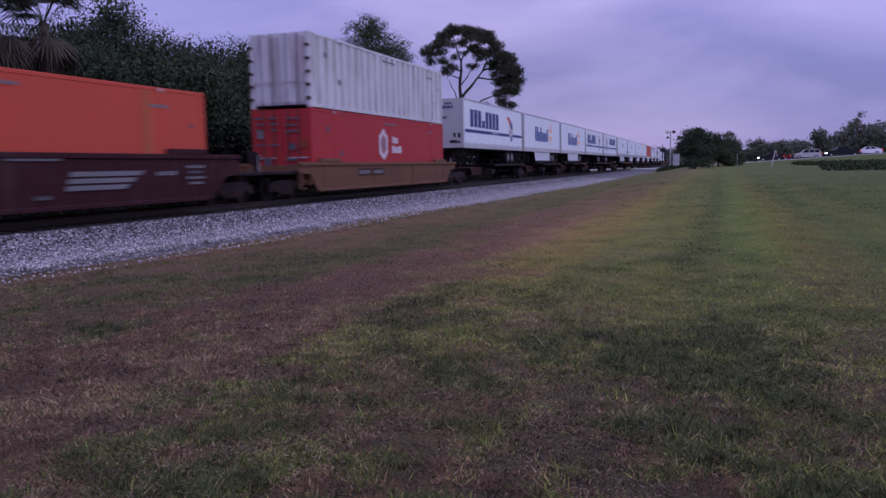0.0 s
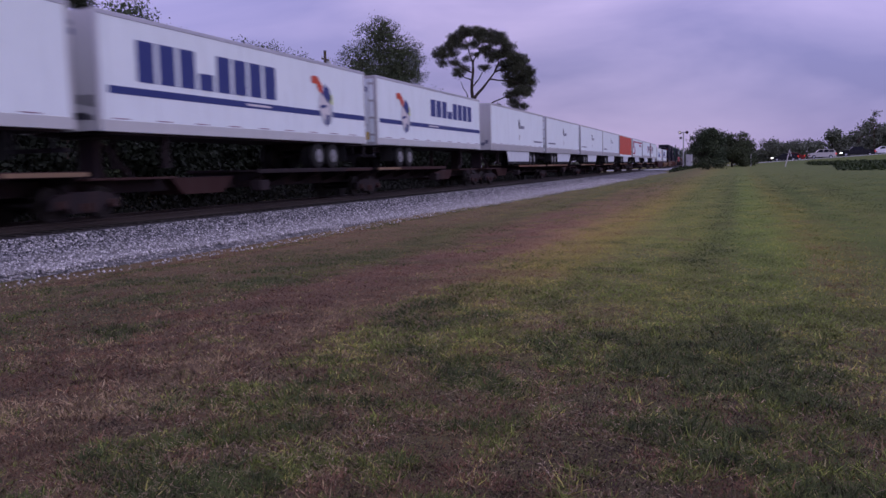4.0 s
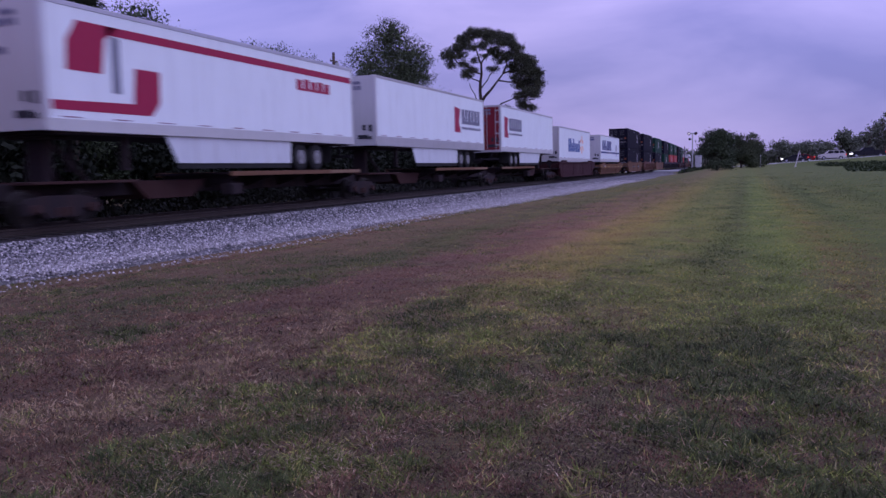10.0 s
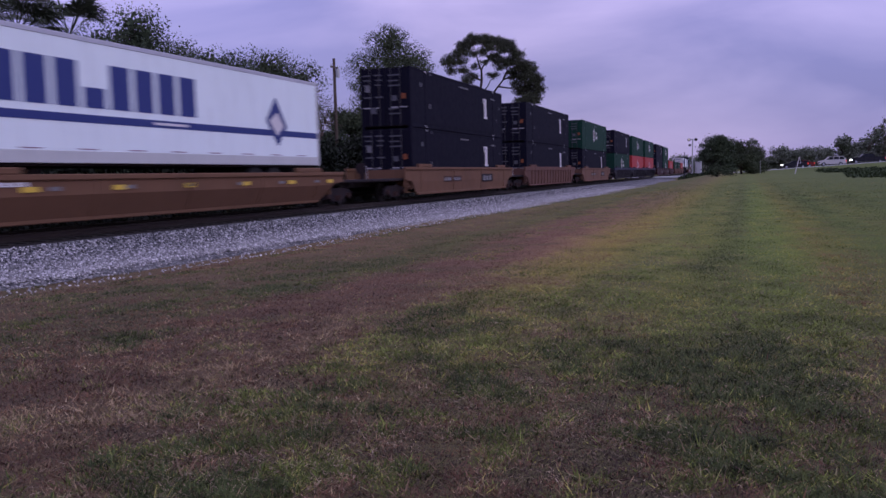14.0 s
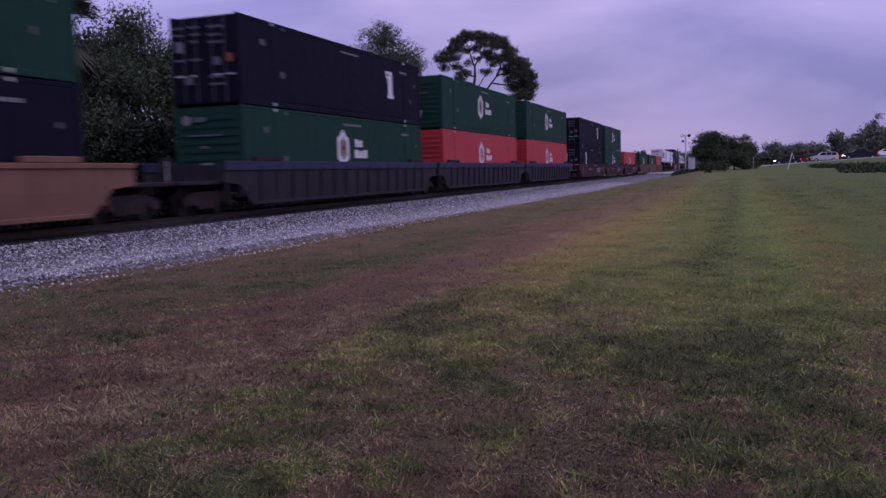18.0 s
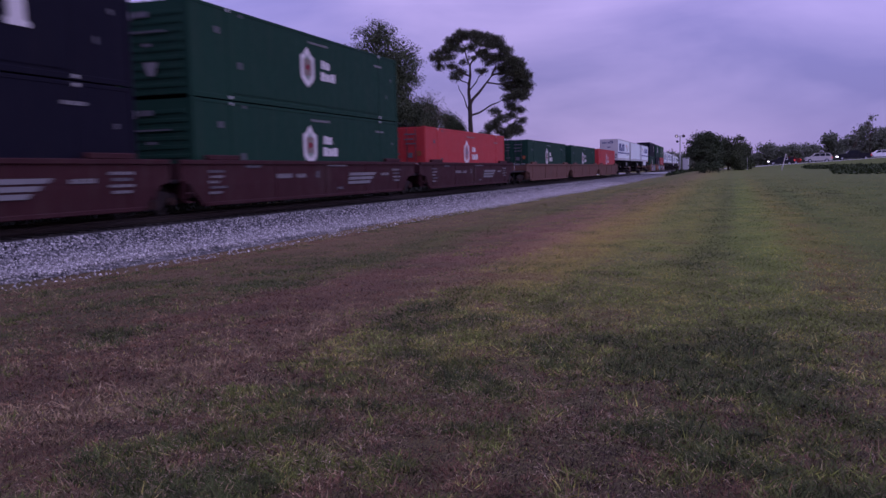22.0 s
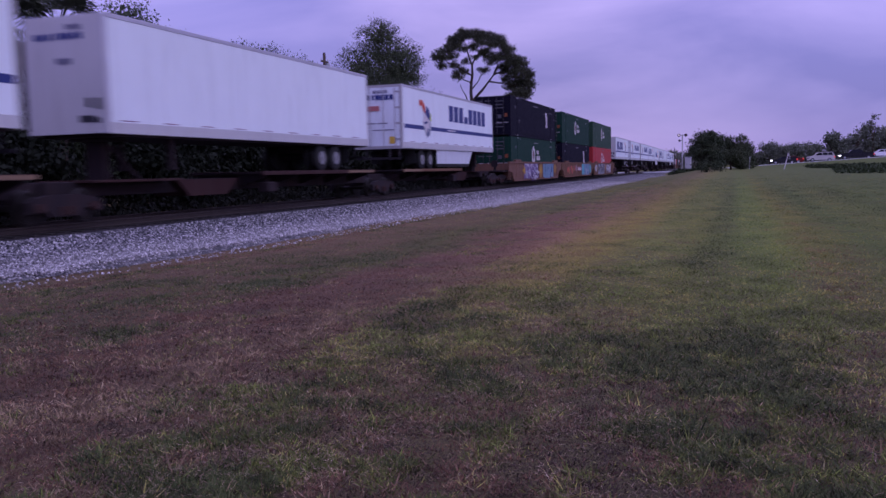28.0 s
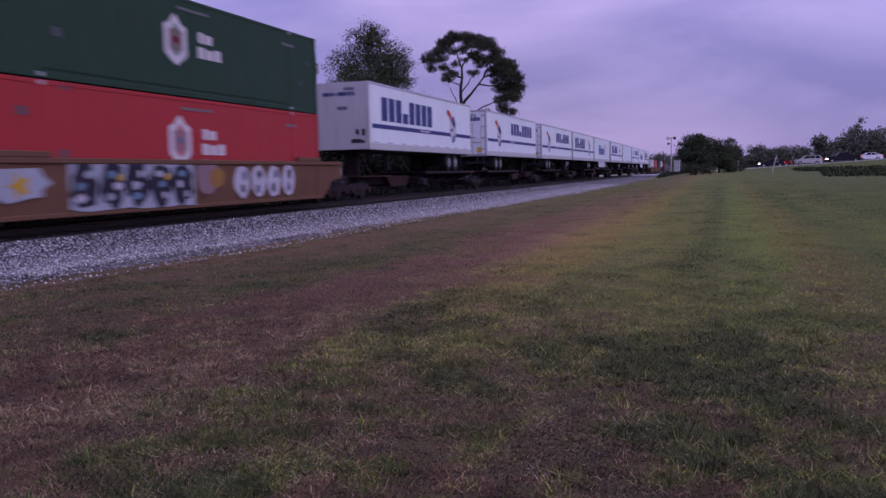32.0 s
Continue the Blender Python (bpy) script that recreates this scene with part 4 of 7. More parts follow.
    # nose or door details at the leading end
    lead = -0.012
    def tag(yy, z, w, h, k):
        part("end_label", box(bmesh.new(), lead, lead + 0.004, yy - w / 2, yy + w / 2, z, z + h), M[k], t)

    if style == "bird":
        part("bird_mark", prism(bmesh.new(), [(0.35, z1 - 0.5), (0.12, z1 - 0.68), (-0.05, z1 - 0.5), (-0.3, z1 - 0.45), (-0.16, z1 - 0.75), (-0.3, z1 - 1.1), (-0.02, z1 - 0.95), (0.14, z1 - 0.98), (0.3, z1 - 0.8)], "x", lead, lead + 0.004), M["ink"], t, "dark spread-winged bird")
        for yy, z, w, h in ((-1.0, z0 + 0.42, 0.2, 0.24), (-0.75, z0 + 0.3, 0.28, 0.2), (-0.5, z0 + 0.28, 0.18, 0.2), (0.8, z0 + 0.3, 0.4, 0.28)):
            tag(yy, z, w, h, "markgrey")
    elif style == "wordflip":
        for i, w in enumerate((0.22, 0.2, 0.18, 0.1, 0.24, 0.2, 0.2, 0.18)):
            tag(0.9 - 0.24 * i, z1 - 0.72, w, 0.24, "blue")
        for i in range(4):
            tag(0.1 - 0.2 * i, z1 - 0.42, 0.14, 0.15, "markgrey")
        tag(0.2, z1 - 1.25, 0.7, 0.24, "redpale")
        for i in range(4):
            tag(0.3 - 0.3 * i, z0 + 1.18 - 0.32 * (i % 2), 0.5, 0.05, "markgrey")
        tag(-0.78, z0 + 0.22, 0.3, 0.34, "dash")
        tag(0.9, z0 + 0.55, 0.2, 0.06, "ink")
        for k in (-1.12, -0.62):
            part("step_rail", tube(bmesh.new(), (lead + 0.05, k, 0.45), (lead + 0.05, k, z0), 0.02, 0.02, 6), M["barsteel"], t)
    else:
        for i, w in enumerate((0.18, 0.16, 0.14, 0.08, 0.2, 0.16, 0.16, 0.14)):
            tag(0.85 - 0.2 * i, z1 - 0.62, w, 0.17, "blue" if style in ("word", "plain") else "markgrey")
        tag(-0.35, z1 - 0.38, 0.5, 0.13, "markgrey")
        tag(0.0, z1 - 1.25, 0.5, 0.16, "markgrey")
        for yy, z, w, h in ((-0.72, z0 + 0.68, 0.16, 0.24), (-1.02, z0 + 0.62, 0.16, 0.3), (-0.66, z0 + 0.3, 0.5, 0.18), (-1.0, z0 + 0.28, 0.14, 0.14)):
            tag(yy, z, w, h, "ink")
    y = -W - 0.004
    if style in ("word", "wordflip"):
        zs = z0 + 0.98
        mark(t, "stripe", rect(0.35, zs, L - 0.5, 0.2), "blue", y, "dark blue stripe")
        tx, fx, zt = (0.093, 0.76, 0.37) if style == "word" else (0.442, 0.21, 0.62)
        word(t, L * tx, zs + zt, L * 0.455, 1.1 if style == "word" else 0.88, (1, 1, 1, 0.45, 1, 1, 1, 1), "blue", y)
        mark(t, "small_lettering_bar", rect(L * 0.42, zs + 0.07, 1.5, 0.07), "mark", y - 0.004)
        fig = L * fx
        if seed == 16:
            fig = 13.1
            mark(t, "diamond_mark", plate([(fig + 0.1, zs - 0.35), (fig + 0.72, zs + 0.35), (fig, zs + 1.3), (fig - 0.62, zs + 0.5)]), "blue", y - 0.004)
            mark(t, "diamond_centre", plate([(fig + 0.05, zs + 0.0), (fig + 0.5, zs + 0.35), (fig + 0.1, zs + 0.8), (fig - 0.42, zs + 0.5)]), "mark", y - 0.008)
        else:
            for pts, k, d in (
                    ([(-0.5, 0.35), (-0.1, -0.3), (0.5, -0.28), (0.72, 0.1), (0.62, 0.75), (0.2, 1.0), (-0.3, 0.9)], "spraypale", 0.004),
                    ([(-0.45, 0.4), (-0.05, -0.12), (0.4, -0.1), (0.52, 0.45), (0.2, 0.9), (-0.28, 0.82)], "mark", 0.008), ([(0.5, 0.9), (0.68, 0.85), (0.72, 0.5), (0.6, 0.5)], "lime", 0.009),
                    ([(-0.15, 0.85), (0.35, 0.5), (0.62, 0.7), (0.45, 1.05), (0.1, 1.25)], "blue", 0.012),
                    ([(0.05, -0.4), (0.3, -0.3), (0.42, 0.05), (0.15, 0.1)], "blue", 0.012),
                    ([(-0.3, 0.28), (0.2, 0.36), (0.2, 0.46), (-0.32, 0.4)], "blue", 0.012),
                    ([(-1.0, 1.45), (-0.55, 1.5), (-0.1, 1.15), (-0.15, 0.85), (-0.45, 0.95), (-0.6, 1.2), (-0.98, 1.2)], "orange", 0.012)):
                mark(t, "figure_mark", plate([(fig + a, zs + b) for a, b in pts]), k, y - d)
    elif style == "spark":
        c, zc = L * 0.693, z0 + 1.63
        word(t, 4.3, zc - 0.72, 5.9, 1.22, (1, 1, 0.66, 1, 0.66, 0.66, 0.66, 0.92), "brightblue", y)
        for k in range(6):
            a = math.pi / 2 + k * math.pi / 3
            u, v = Vector((math.cos(a), math.sin(a))), Vector((-math.sin(a), math.cos(a)))
            p = [Vector((c, zc)) + u * r + v * q for r, q in ((0.3, -0.06), (0.8, -0.15), (0.92, 0), (0.8, 0.15), (0.3, 0.06))]
            mark(t, "spark_petal", plate([tuple(q) for q in p]), "spark", y)
    elif style == "bird":
        c, zc = L * 0.485, z0 + 1.95
        mark(t, "bird_mark", plate([(c - 0.55, zc + 0.35), (c - 0.2, zc + 0.12), (c + 0.05, zc + 0.4), (c + 0.25, zc + 0.15), (c + 0.05, zc - 0.1), (c + 0.15, zc - 0.38), (c - 0.2, zc - 0.2), (c - 0.3, zc + 0.1)]), "ink", y, "dark spread-winged bird")
        mark(t, "lettering_bar", blocks(c + 0.2, zc - 0.28, 1.35, 0.24, 5, 3), "markgrey", y)
        mark(t, "lettering_bar", rect(c - 0.1, zc - 1.1, 0.22, 0.35), "grey", y)
        mark(t, "lettering_bar", blocks(0.9 if flip else L - 3.6, z0 + 0.75, 3.0, 0.14, 11, 4), "markgrey", y)
    elif style == "crimson":
        a, b, w = 0.7, L - 0.2, 0.22
        mark(t, "crimson_band", rect(a + 1.4, z1 - 0.62, b - a - 1.4, w), "markred", y, "crimson band along the top")
        mark(t, "crimson_band", plate([(a + 0.4, z1 - 0.4), (a + 1.9, z1 - 0.4), (a + 1.35, z1 - 0.75), (a + 1.2, z1 - 1.6), (a, z1 - 1.6), (a + 0.05, z1 - 0.9)]), "markred", y)
        mark(t, "crimson_band", plate([(a - 0.5, z0 + 0.5), (a + 3.0, z0 + 0.5), (a + 3.35, z0 + 0.85), (a + 3.4, z0 + 1.7), (a + 2.4, z0 + 1.7), (a + 2.3, z0 + 0.78), (a - 0.5, z0 + 0.72)]), "markred", y)
        mark(t, "lettering_bar", rect(a + 1.55, z0 + 1.0, 0.3, 1.4), "markgrey", y)
        mark(t, "lettering_bar", blocks(11.6, z1 - 1.2, 2.6, 0.42, 5, 8), "markred", y)
    elif style == "block":
        a = 10.6 if not flip else 0.9
        mark(t, "block_mark", plate([(a, z0 + 0.95), (a + 1.05, z0 + 0.95), (a + 0.75, z0 + 1.55), (a + 1.0, z0 + 2.25), (a, z0 + 2.35)]), "markred", y, "crimson block mark")
        mark(t, "lettering_bar", blocks(a + 1.25, z0 + 1.45, 3.5, 0.86, 6, 5), "markgrey", y, "grey lettering bars")
        mark(t, "lettering_bar", blocks(a + 1.25, z0 + 1.15, 3.6, 0.14, 16, 6), "markgrey", y)
    return t


# ---- the train: railcars ----


def wheelset_mesh():
    bm = bmesh.new()
    tube(bm, (0, -1.0, 0), (0, 1.0, 0), 0.08, 0.08, 10)
    for s in (-1, 1):
        disc_stack(bm, (0, 0, 0), [(s * 0.68, 0.455), (s * 0.71, 0.45), (s * 0.715, 0.42), (s * 0.82, 0.415), (s * 0.82, 0.36), (s * 0.78, 0.34), (s * 0.78, 0.16), (s * 0.86, 0.14), (s * 0.86, 0.05)], 24)
        for k in range(3):
            a = k * 2.094
            tube(bm, (0.25 * math.cos(a), s * 0.785, 0.25 * math.sin(a)), (0.25 * math.cos(a), s * 0.80, 0.25 * math.sin(a)), 0.045, 0.045, 8)
    return made(bm, "wheelset", M["wheel"])


def frame_mesh():
    pts = [(-1.2, 0.3), (-1.2, 0.56), (-0.95, 0.66), (-0.5, 0.72), (0.5, 0.72), (0.95, 0.66), (1.2, 0.56), (1.2, 0.3), (1.0, 0.28), (0.72, 0.42), (0.5, 0.2), (-0.5, 0.2), (-0.72, 0.42), (-1.0, 0.28)]
    return made(prism(bmesh.new(), pts, "y", -0.07, 0.07), "side_frame", M["under"])


WHEELSET, SIDE_FRAME = wheelset_mesh(), frame_mesh()
BOLSTER = made(box(bmesh.new(), -0.22, 0.22, -1.05, 1.05, 0.42, 0.66, 0.03), "bolster", M["under"])
SPRING = made(tube(bmesh.new(), (0, 0, 0.24), (0, 0, 0.44), 0.09, 0.09, 8), "spring", M["rust"])
BEARING = made(tube(bmesh.new(), (0, -0.09, 0), (0, 0.09, 0), 0.11, 0.11, 10), "bearing_cap", M["rust"])
COUPLER = made(box(box(bmesh.new(), -0.65, 0.1, -0.09, 0.09, -0.12, 0.12, 0.02), 0.02, 0.3, -0.16, 0.16, -0.17, 0.17, 0.05), "coupler", M["under"])
SPINNERS = []


def truck(parent, x):
    b = part("bogie", BOLSTER, None, parent, "black cast-steel bogie with two wheelsets")
    b.location = (x, 0, 0)
    for s in (-1, 1):
        part("side_frame", SIDE_FRAME, None, b).location = (0, s * 1.02, 0)
        for k in (-0.13, 0.13):
            part("spring", SPRING, None, b).location = (k, s * 1.02 - 0.0 + s * 0.06, 0)
        for k in (-0.89, 0.89):
            part("bearing_cap", BEARING, None, b).location = (k, s * 1.1, 0.42)
    for k in (-0.89, 0.89):
        w = part("wheelset", WHEELSET, None, b, "worn steel wheels on an axle")
        w.location = (k, 0, 0.42)
        SPINNERS.append(w)


def well_car(colour, f, r, a, b, first, last, style="smooth", seed=0, top=1.64):
    """A container well car; f, r: its load's ends, a, b: its own, in metres along it. z from the rail's top."""
    words = {"maroon": "maroon", "tan": "tan-yellow", "brown": "brown-red", "darksteel": "dark grey", "pinktan": "faded tan"}[colour]
    extra = {"smooth": "smooth sides", "ribs": "ribbed sides", "graffiti": "graffiti on its sides", "dashes": "yellow reflective dashes", "labels": "white stencil bars"}[style]
    t = thing("well_car", f"{words} steel container well car with {extra}", "railcar", "railcars of the train")
    body, W = M[colour], 1.52
    low, slope = 0.22, 0.5 if style == "dashes" else 0.07
    if style == "labels":
        top = 1.60
    e0, e1 = max(a + 0.25, f - 1.5), min(b - 0.25, r + 1.5)
    for s in (-1, 1):
        y0, y1 = sorted((s * W, s * (W - 0.06)))
        pts = [(f - 0.9, top - 0.02), (e0, top - 0.05), (e0, 0.98), (f - 0.65, 0.9), (f - 0.55, 0.8), (f + 0.1, low), (r - 0.1, low), (r + 0.55, 0.8), (r + 0.65, 0.9), (e1, 0.98), (e1, top - 0.05), (r + 0.9, top - 0.02)]
        bm = prism(bmesh.new(), pts, "y", y0, y1)
        bmesh.ops.bisect_plane(bm, geom=bm.verts[:] + bm.edges[:] + bm.faces[:], plane_co=(0, 0, 0.86), plane_no=(0, 0, 1))
        for v in bm.verts:
            v.co.y -= s * slope * max(0.0, 0.86 - v.co.z)
        wall = part("side_wall", bm, body, t)
        c0, c1 = sorted((s * (W + 0.06), s * (W - 0.1)))
        part("top_chord", box(bmesh.new(), e0, e1, c0, c1, top - (0.3 if style == "ribs" else 0.14), top, 0.02), M["bluesteel"] if colour == "darksteel" else body, t)
        part("bottom_chord", box(bmesh.new(), f + 0.1, r - 0.1, c0 - s * (0.66 * slope), c1 - s * (0.66 * slope), low, low + 0.12, 0.02), body, t)
        for x in (f + 0.25, r - 2.15):
            part("guide", box(bmesh.new(), x, x + 1.75, c0, c1, top, top + 0.15, 0.02), body if colour != "darksteel" else M["under"], t)
        n = {"ribs": 15, "smooth": 4, "graffiti": 3, "dashes": 5, "labels": 5}[style]
        for i in range(n):
            x = f + 0.6 + i * (r - f - 1.2) / (n - 1)
            d = 0.07 if style == "ribs" else 0.02
            y2, y3 = sorted((s * W, s * (W + d)))
            rib = box(bmesh.new(), x - 0.07, x + 0.07, y2, y3, low + 0.12, top - 0.14)
            bmesh.ops.bisect_plane(rib, geom=rib.verts[:] + rib.edges[:] + rib.faces[:], plane_co=(0, 0, 0.86), plane_no=(0, 0, 1))
            for v in rib.verts:
                v.co.y -= s * slope * max(0.0, 0.86 - v.co.z)
            part("side_rib", rib, body, wall)
        part("step_ladder", box(box(box(bmesh.new(), e0 + 0.1, e0 + 0.45, c0, c1, 0.62, 0.66), e0 + 0.1, e0 + 0.45, c0, c1, 0.36, 0.4), e0 + 0.1, e0 + 0.13, c0, c1, 0.36, 1.0), body, t)
    y = -W - 0.025
    if style == "labels":
        rows = [(0.3 + 0.1 * (i % 2), 1.22 - 0.16 * i, 0.85 - 0.15 * (i % 3), 0.08) for i in range(5)] + [(14.75 + 0.1 * (i % 2), 1.2 - 0.16 * i, 0.95 - 0.2 * (i % 2), 0.08) for i in range(4)]
        rows += [(2.4, 1.36, 0.9, 0.09), (4.3, 1.0, 1.1, 0.16), (5.7, 1.0, 0.7, 0.14), (7.2, 0.98, 0.26, 0.26), (8.2, 1.4, 1.7, 0.1), (13.4, 1.0, 0.9, 0.12), (9.0, 0.5, 0.5, 0.1)]
        for i, (x, z, w, h) in enumerate(rows):
            mark(t, "stencil_bar", blocks(f + x, z, w, h, max(3, int(w * 5)), i), "pale" if i % 3 else "dimlabel", y)
        for i in range(3):
            z = 0.68 + 0.17 * i
            mark(t, "stencil_stripe", plate([(f + 9.95 + 0.08 * i, z), (f + 12.1 + 0.3 * i, z), (f + 12.25 + 0.3 * i, z + 0.12), (f + 10.0 + 0.08 * i, z + 0.12)]), "pale", y, "worn white slanted stripe")
    elif style == "dashes":
        for i in range(7):
            mark(t, "reflector", rect(f - 0.9 + i * 2.85, 0.95, 0.5, 0.12), "dash", y, "yellow reflector")
            mark(t, "stencil_bar", rect(f + 0.25 + i * 2.5, 0.97, 0.35, 0.09), "pale", y)
        mark(t, "stencil_bar", blocks(f + 1.0, 1.08, 1.2, 0.1, 5, 3), "mark", y)
    elif style == "graffiti":
        graffiti(t, f, y, seed, top)
        if seed == 1:
            mark(t, "stencil_plate", rect(f + 6.85, 0.78, 2.6, 0.46), "deepred", y - 0.006)
            glyphs(t, f + 7.15, 0.84, (0.5, 0.5, 0.5), 0.32, 0.18, "mark", y - 0.011)
    else:
        if colour in ("tan", "pinktan"):
            for u in (0.235, 0.33):
                pl = mark(t, "stencil_plate", rect(f + u * (r - f), 0.8, 1.35, 0.3), "deckbrown", y)
                mark(pl, "stencil_bar", blocks(f + u * (r - f) + 0.1, 0.86, 1.1, 0.17, 5, 4), "pale", -0.005)
        if colour == "pinktan" or (colour == "tan" and seed == 1):
            mark(t, "stencil_plate", rect(f + 10.54, 0.72, 2.35, 0.46), "under", y)
            glyphs(t, f + 10.85, 0.79, (0.45, 0.45, 0.45), 0.3, 0.14, "pale", y - 0.005)
    for x in np.linspace(f + 0.3, r - 0.5, 6):
        part("cross_bearer", box(bmesh.new(), x - 0.15, x + 0.35, -W + 0.36, W - 0.36, 0.42, 0.578, 0.01), M["under"], t)
    for x0, x1 in ((a + 0.12, f - 0.45), (r + 0.45, b - 0.12)):
        part("end_platform", box(bmesh.new(), x0, x1, -1.3, 1.3, 0.92, 1.04, 0.02), M["under"], t)
        part("end_sill", box(bmesh.new(), x0, x1, -0.28, 0.28, 0.68, 0.92, 0.02), M["under"], t)
    for x in (f - 0.5, r + 0.42):
        part("end_bulkhead", box(bmesh.new(), x, x + 0.08, -W + 0.06, W - 0.06, 0.5, top - 0.1), body, t)
    if first:
        truck(t, f - 1.75)
        part("coupler", COUPLER, None, t).matrix_basis = pose(a + 0.2, 0, 0.8, 0, 0, 180)
        part("brake_wheel", tube(bmesh.new(), (a + 0.4, -0.6, 1.5), (a + 0.46, -0.6, 1.5), 0.26, 0.26, 14), M["under"], t)
        part("brake_stand", box(bmesh.new(), a + 0.46, a + 0.6, -0.68, -0.52, 1.0, 1.6), M["under"], t)
    truck(t, (r + b) / 2 if not last else r + 1.75)
    if last:
        part("coupler", COUPLER, None, t).location = (b - 0.2, 0, 0.8)
    for y in (-1.15, 1.15):
        x = b - 0.22 if last else b - 0.2
        part("grab_iron", tube(bmesh.new(), (x, y, 1.0), (x, y, 1.62), 0.016, 0.016, 6), M["grey"], t)
    return t


def wavy(rng, x0, x1, z0, z1, n, thick):
    """A brush stroke from (x0, z0) to (x1, z1) that bends, as a thin outline."""
    up, dn = [], []
    ph, amp = rng.uniform(0, 6.28), rng.uniform(0.03, 0.09)
    for i in range(n + 1):
        u = i / n
        x, z = x0 + (x1 - x0) * u, z0 + (z1 - z0) * u + amp * math.sin(ph + 7 * u)
        w = thick * (0.35 + math.sin(math.pi * min(max(u, 0.08), 0.92)))
        up.append((x, z + w))
        dn.append((x, z - w))
    return up + dn[::-1]


def blob(rng, x, z, rx, rz, n=14, rough=0.14):
    return [(x + rx * rng.uniform(1 - rough, 1 + rough) * math.cos(2 * math.pi * i / n), z + rz * rng.uniform(1 - rough, 1 + rough) * math.sin(2 * math.pi * i / n)) for i in range(n)]


def graffiti(t, f, y, seed, top):
    """Spray paint on a well car's side, in bodies, fills and strokes that spell nothing."""
    rng = random.Random(40 + seed)
    z0, z1 = 0.3, top - 0.04
    zm, hz = (z0 + z1) / 2, (z1 - z0) / 2

    def put(pts, k, d, name="graffiti_stroke"):
        mark(t, name, plate(pts), k, y - d)

    def body(x0, x1, k, d=0.0):
        n = 12
        up = [(f + x0 + (x1 - x0) * i / n, z1 - rng.uniform(0, 0.1)) for i in range(n + 1)]
        dn = [(f + x0 + (x1 - x0) * i / n, z0 + rng.uniform(0, 0.12)) for i in range(n, -1, -1)]
        mark(t, "graffiti", plate(up + dn), k, y - d, "spray-painted graffiti without readable words")

    def star(x, k, r=0.45):
        put([(f + x + r * (1 if i % 2 else 0.45) * math.cos(i * 0.6283), zm + 0.05 + r * (1 if i % 2 else 0.45) * math.sin(i * 0.6283)) for i in range(10)], k, 0.012, "graffiti_star")

    if seed == 0:
        body(2.95, 7.75, "sprayviolet")
        for i in range(44):
            x = f + 3.1 + 4.3 * rng.random()
            z = zm + hz * rng.uniform(-0.85, 0.85)
            put(wavy(rng, x, x + rng.uniform(0.5, 1.1), z + rng.uniform(0.05, 0.2), z - rng.uniform(0.1, 0.3), 7, rng.uniform(0.04, 0.075)), rng.choice(("spraywhite", "spraywhite", "spraypale", "sprayplum")), 0.006 + 0.0004 * i)
        star(2.9, "sprayyellow")
        put(blob(rng, f + 8.7, zm, 0.75, hz * 0.9), "sprayochre", 0.004, "graffiti_spot")
        star(8.7, "sprayyellow", 0.4)
        body(9.65, 13.9, "spraysky")
        for i in range(16):
            x = f + 9.9 + 3.6 * rng.random()
            z = zm + hz * rng.uniform(-0.7, 0.7)
            put(wavy(rng, x, x + rng.uniform(0.1, 0.7), z - 0.25, z + rng.uniform(0.0, 0.3), 6, rng.uniform(0.03, 0.07)), rng.choice(("sprayblue", "spraypale", "sprayblue")), 0.006 + 0.0004 * i)
        put(blob(rng, f + 14.6, zm + 0.1, 0.55, 0.4), "sprayochre", 0.004, "graffiti_spot")
    elif seed == 1:
        for i in range(9):
            x = f + 1.6 + 0.45 * i
            put(blob(rng, x, zm + rng.uniform(-0.25, 0.3), 0.42, 0.26, 9, 0.3), ("sprayred", "sprayred", "sprayochre", "sprayplumred")[i % 4], 0.002 * (i % 4) + 0.001 * (i // 4), "graffiti_spot")
        put(blob(rng, f + 6.2, zm + 0.1, 0.5, 0.35), "spraymauve", 0.003, "graffiti_spot")
        body(9.6, 11.1, "spraycyan")
        body(11.0, 14.3, "spraysky", 0.005)
        for i in range(22):
            x = f + 11.0 + 2.9 * rng.random()
            z = zm + hz * rng.uniform(-0.8, 0.6)
            put(wavy(rng, x, x + rng.uniform(0.15, 0.6), z, z + rng.uniform(-0.3, 0.4), 6, rng.uniform(0.04, 0.08)), rng.choice(("spraypale", "spraywhite", "sprayplum", "sprayblue")), 0.009 + 0.0004 * i)
        put(blob(rng, f + 15.0, zm, 0.55, hz * 0.85, 12, 0.2), "spraycyan", 0.004, "graffiti_spot")
    else:
        put(blob(rng, f + 0.9, zm + 0.1, 1.0, 0.42, 14, 0.2), "spraypale", 0.002, "graffiti_spot")
        star(1.0, "sprayyellow", 0.34)
        body(2.5, 7.5, "spraypale")
        for i in range(5):
            x = f + 3.0 + 0.98 * i
            put(blob(rng, x, zm + 0.02, 0.47, hz * 0.92, 16, 0.22), "sprayink", 0.006 + 0.0005 * i, "graffiti_letter")
            for k in range(3):
                put(blob(rng, x + rng.uniform(-0.16, 0.2), zm + hz * (0.45 - 0.45 * k), rng.uniform(0.1, 0.2), 0.11, 9, 0.25), ("spraypale", "spraysky", "spraywhite")[(i + k) % 3], 0.011 + 0.0005 * (i + k), "graffiti_letter_fill")
            if i in (1, 3):
                put(blob(rng, x + 0.3, zm + 0.2, 0.12, 0.1, 8), "sprayyellow", 0.015, "graffiti_spot")
        put(blob(rng, f + 8.2, zm + 0.2, 0.6, 0.5), "spraymauve", 0.003, "graffiti_spot")
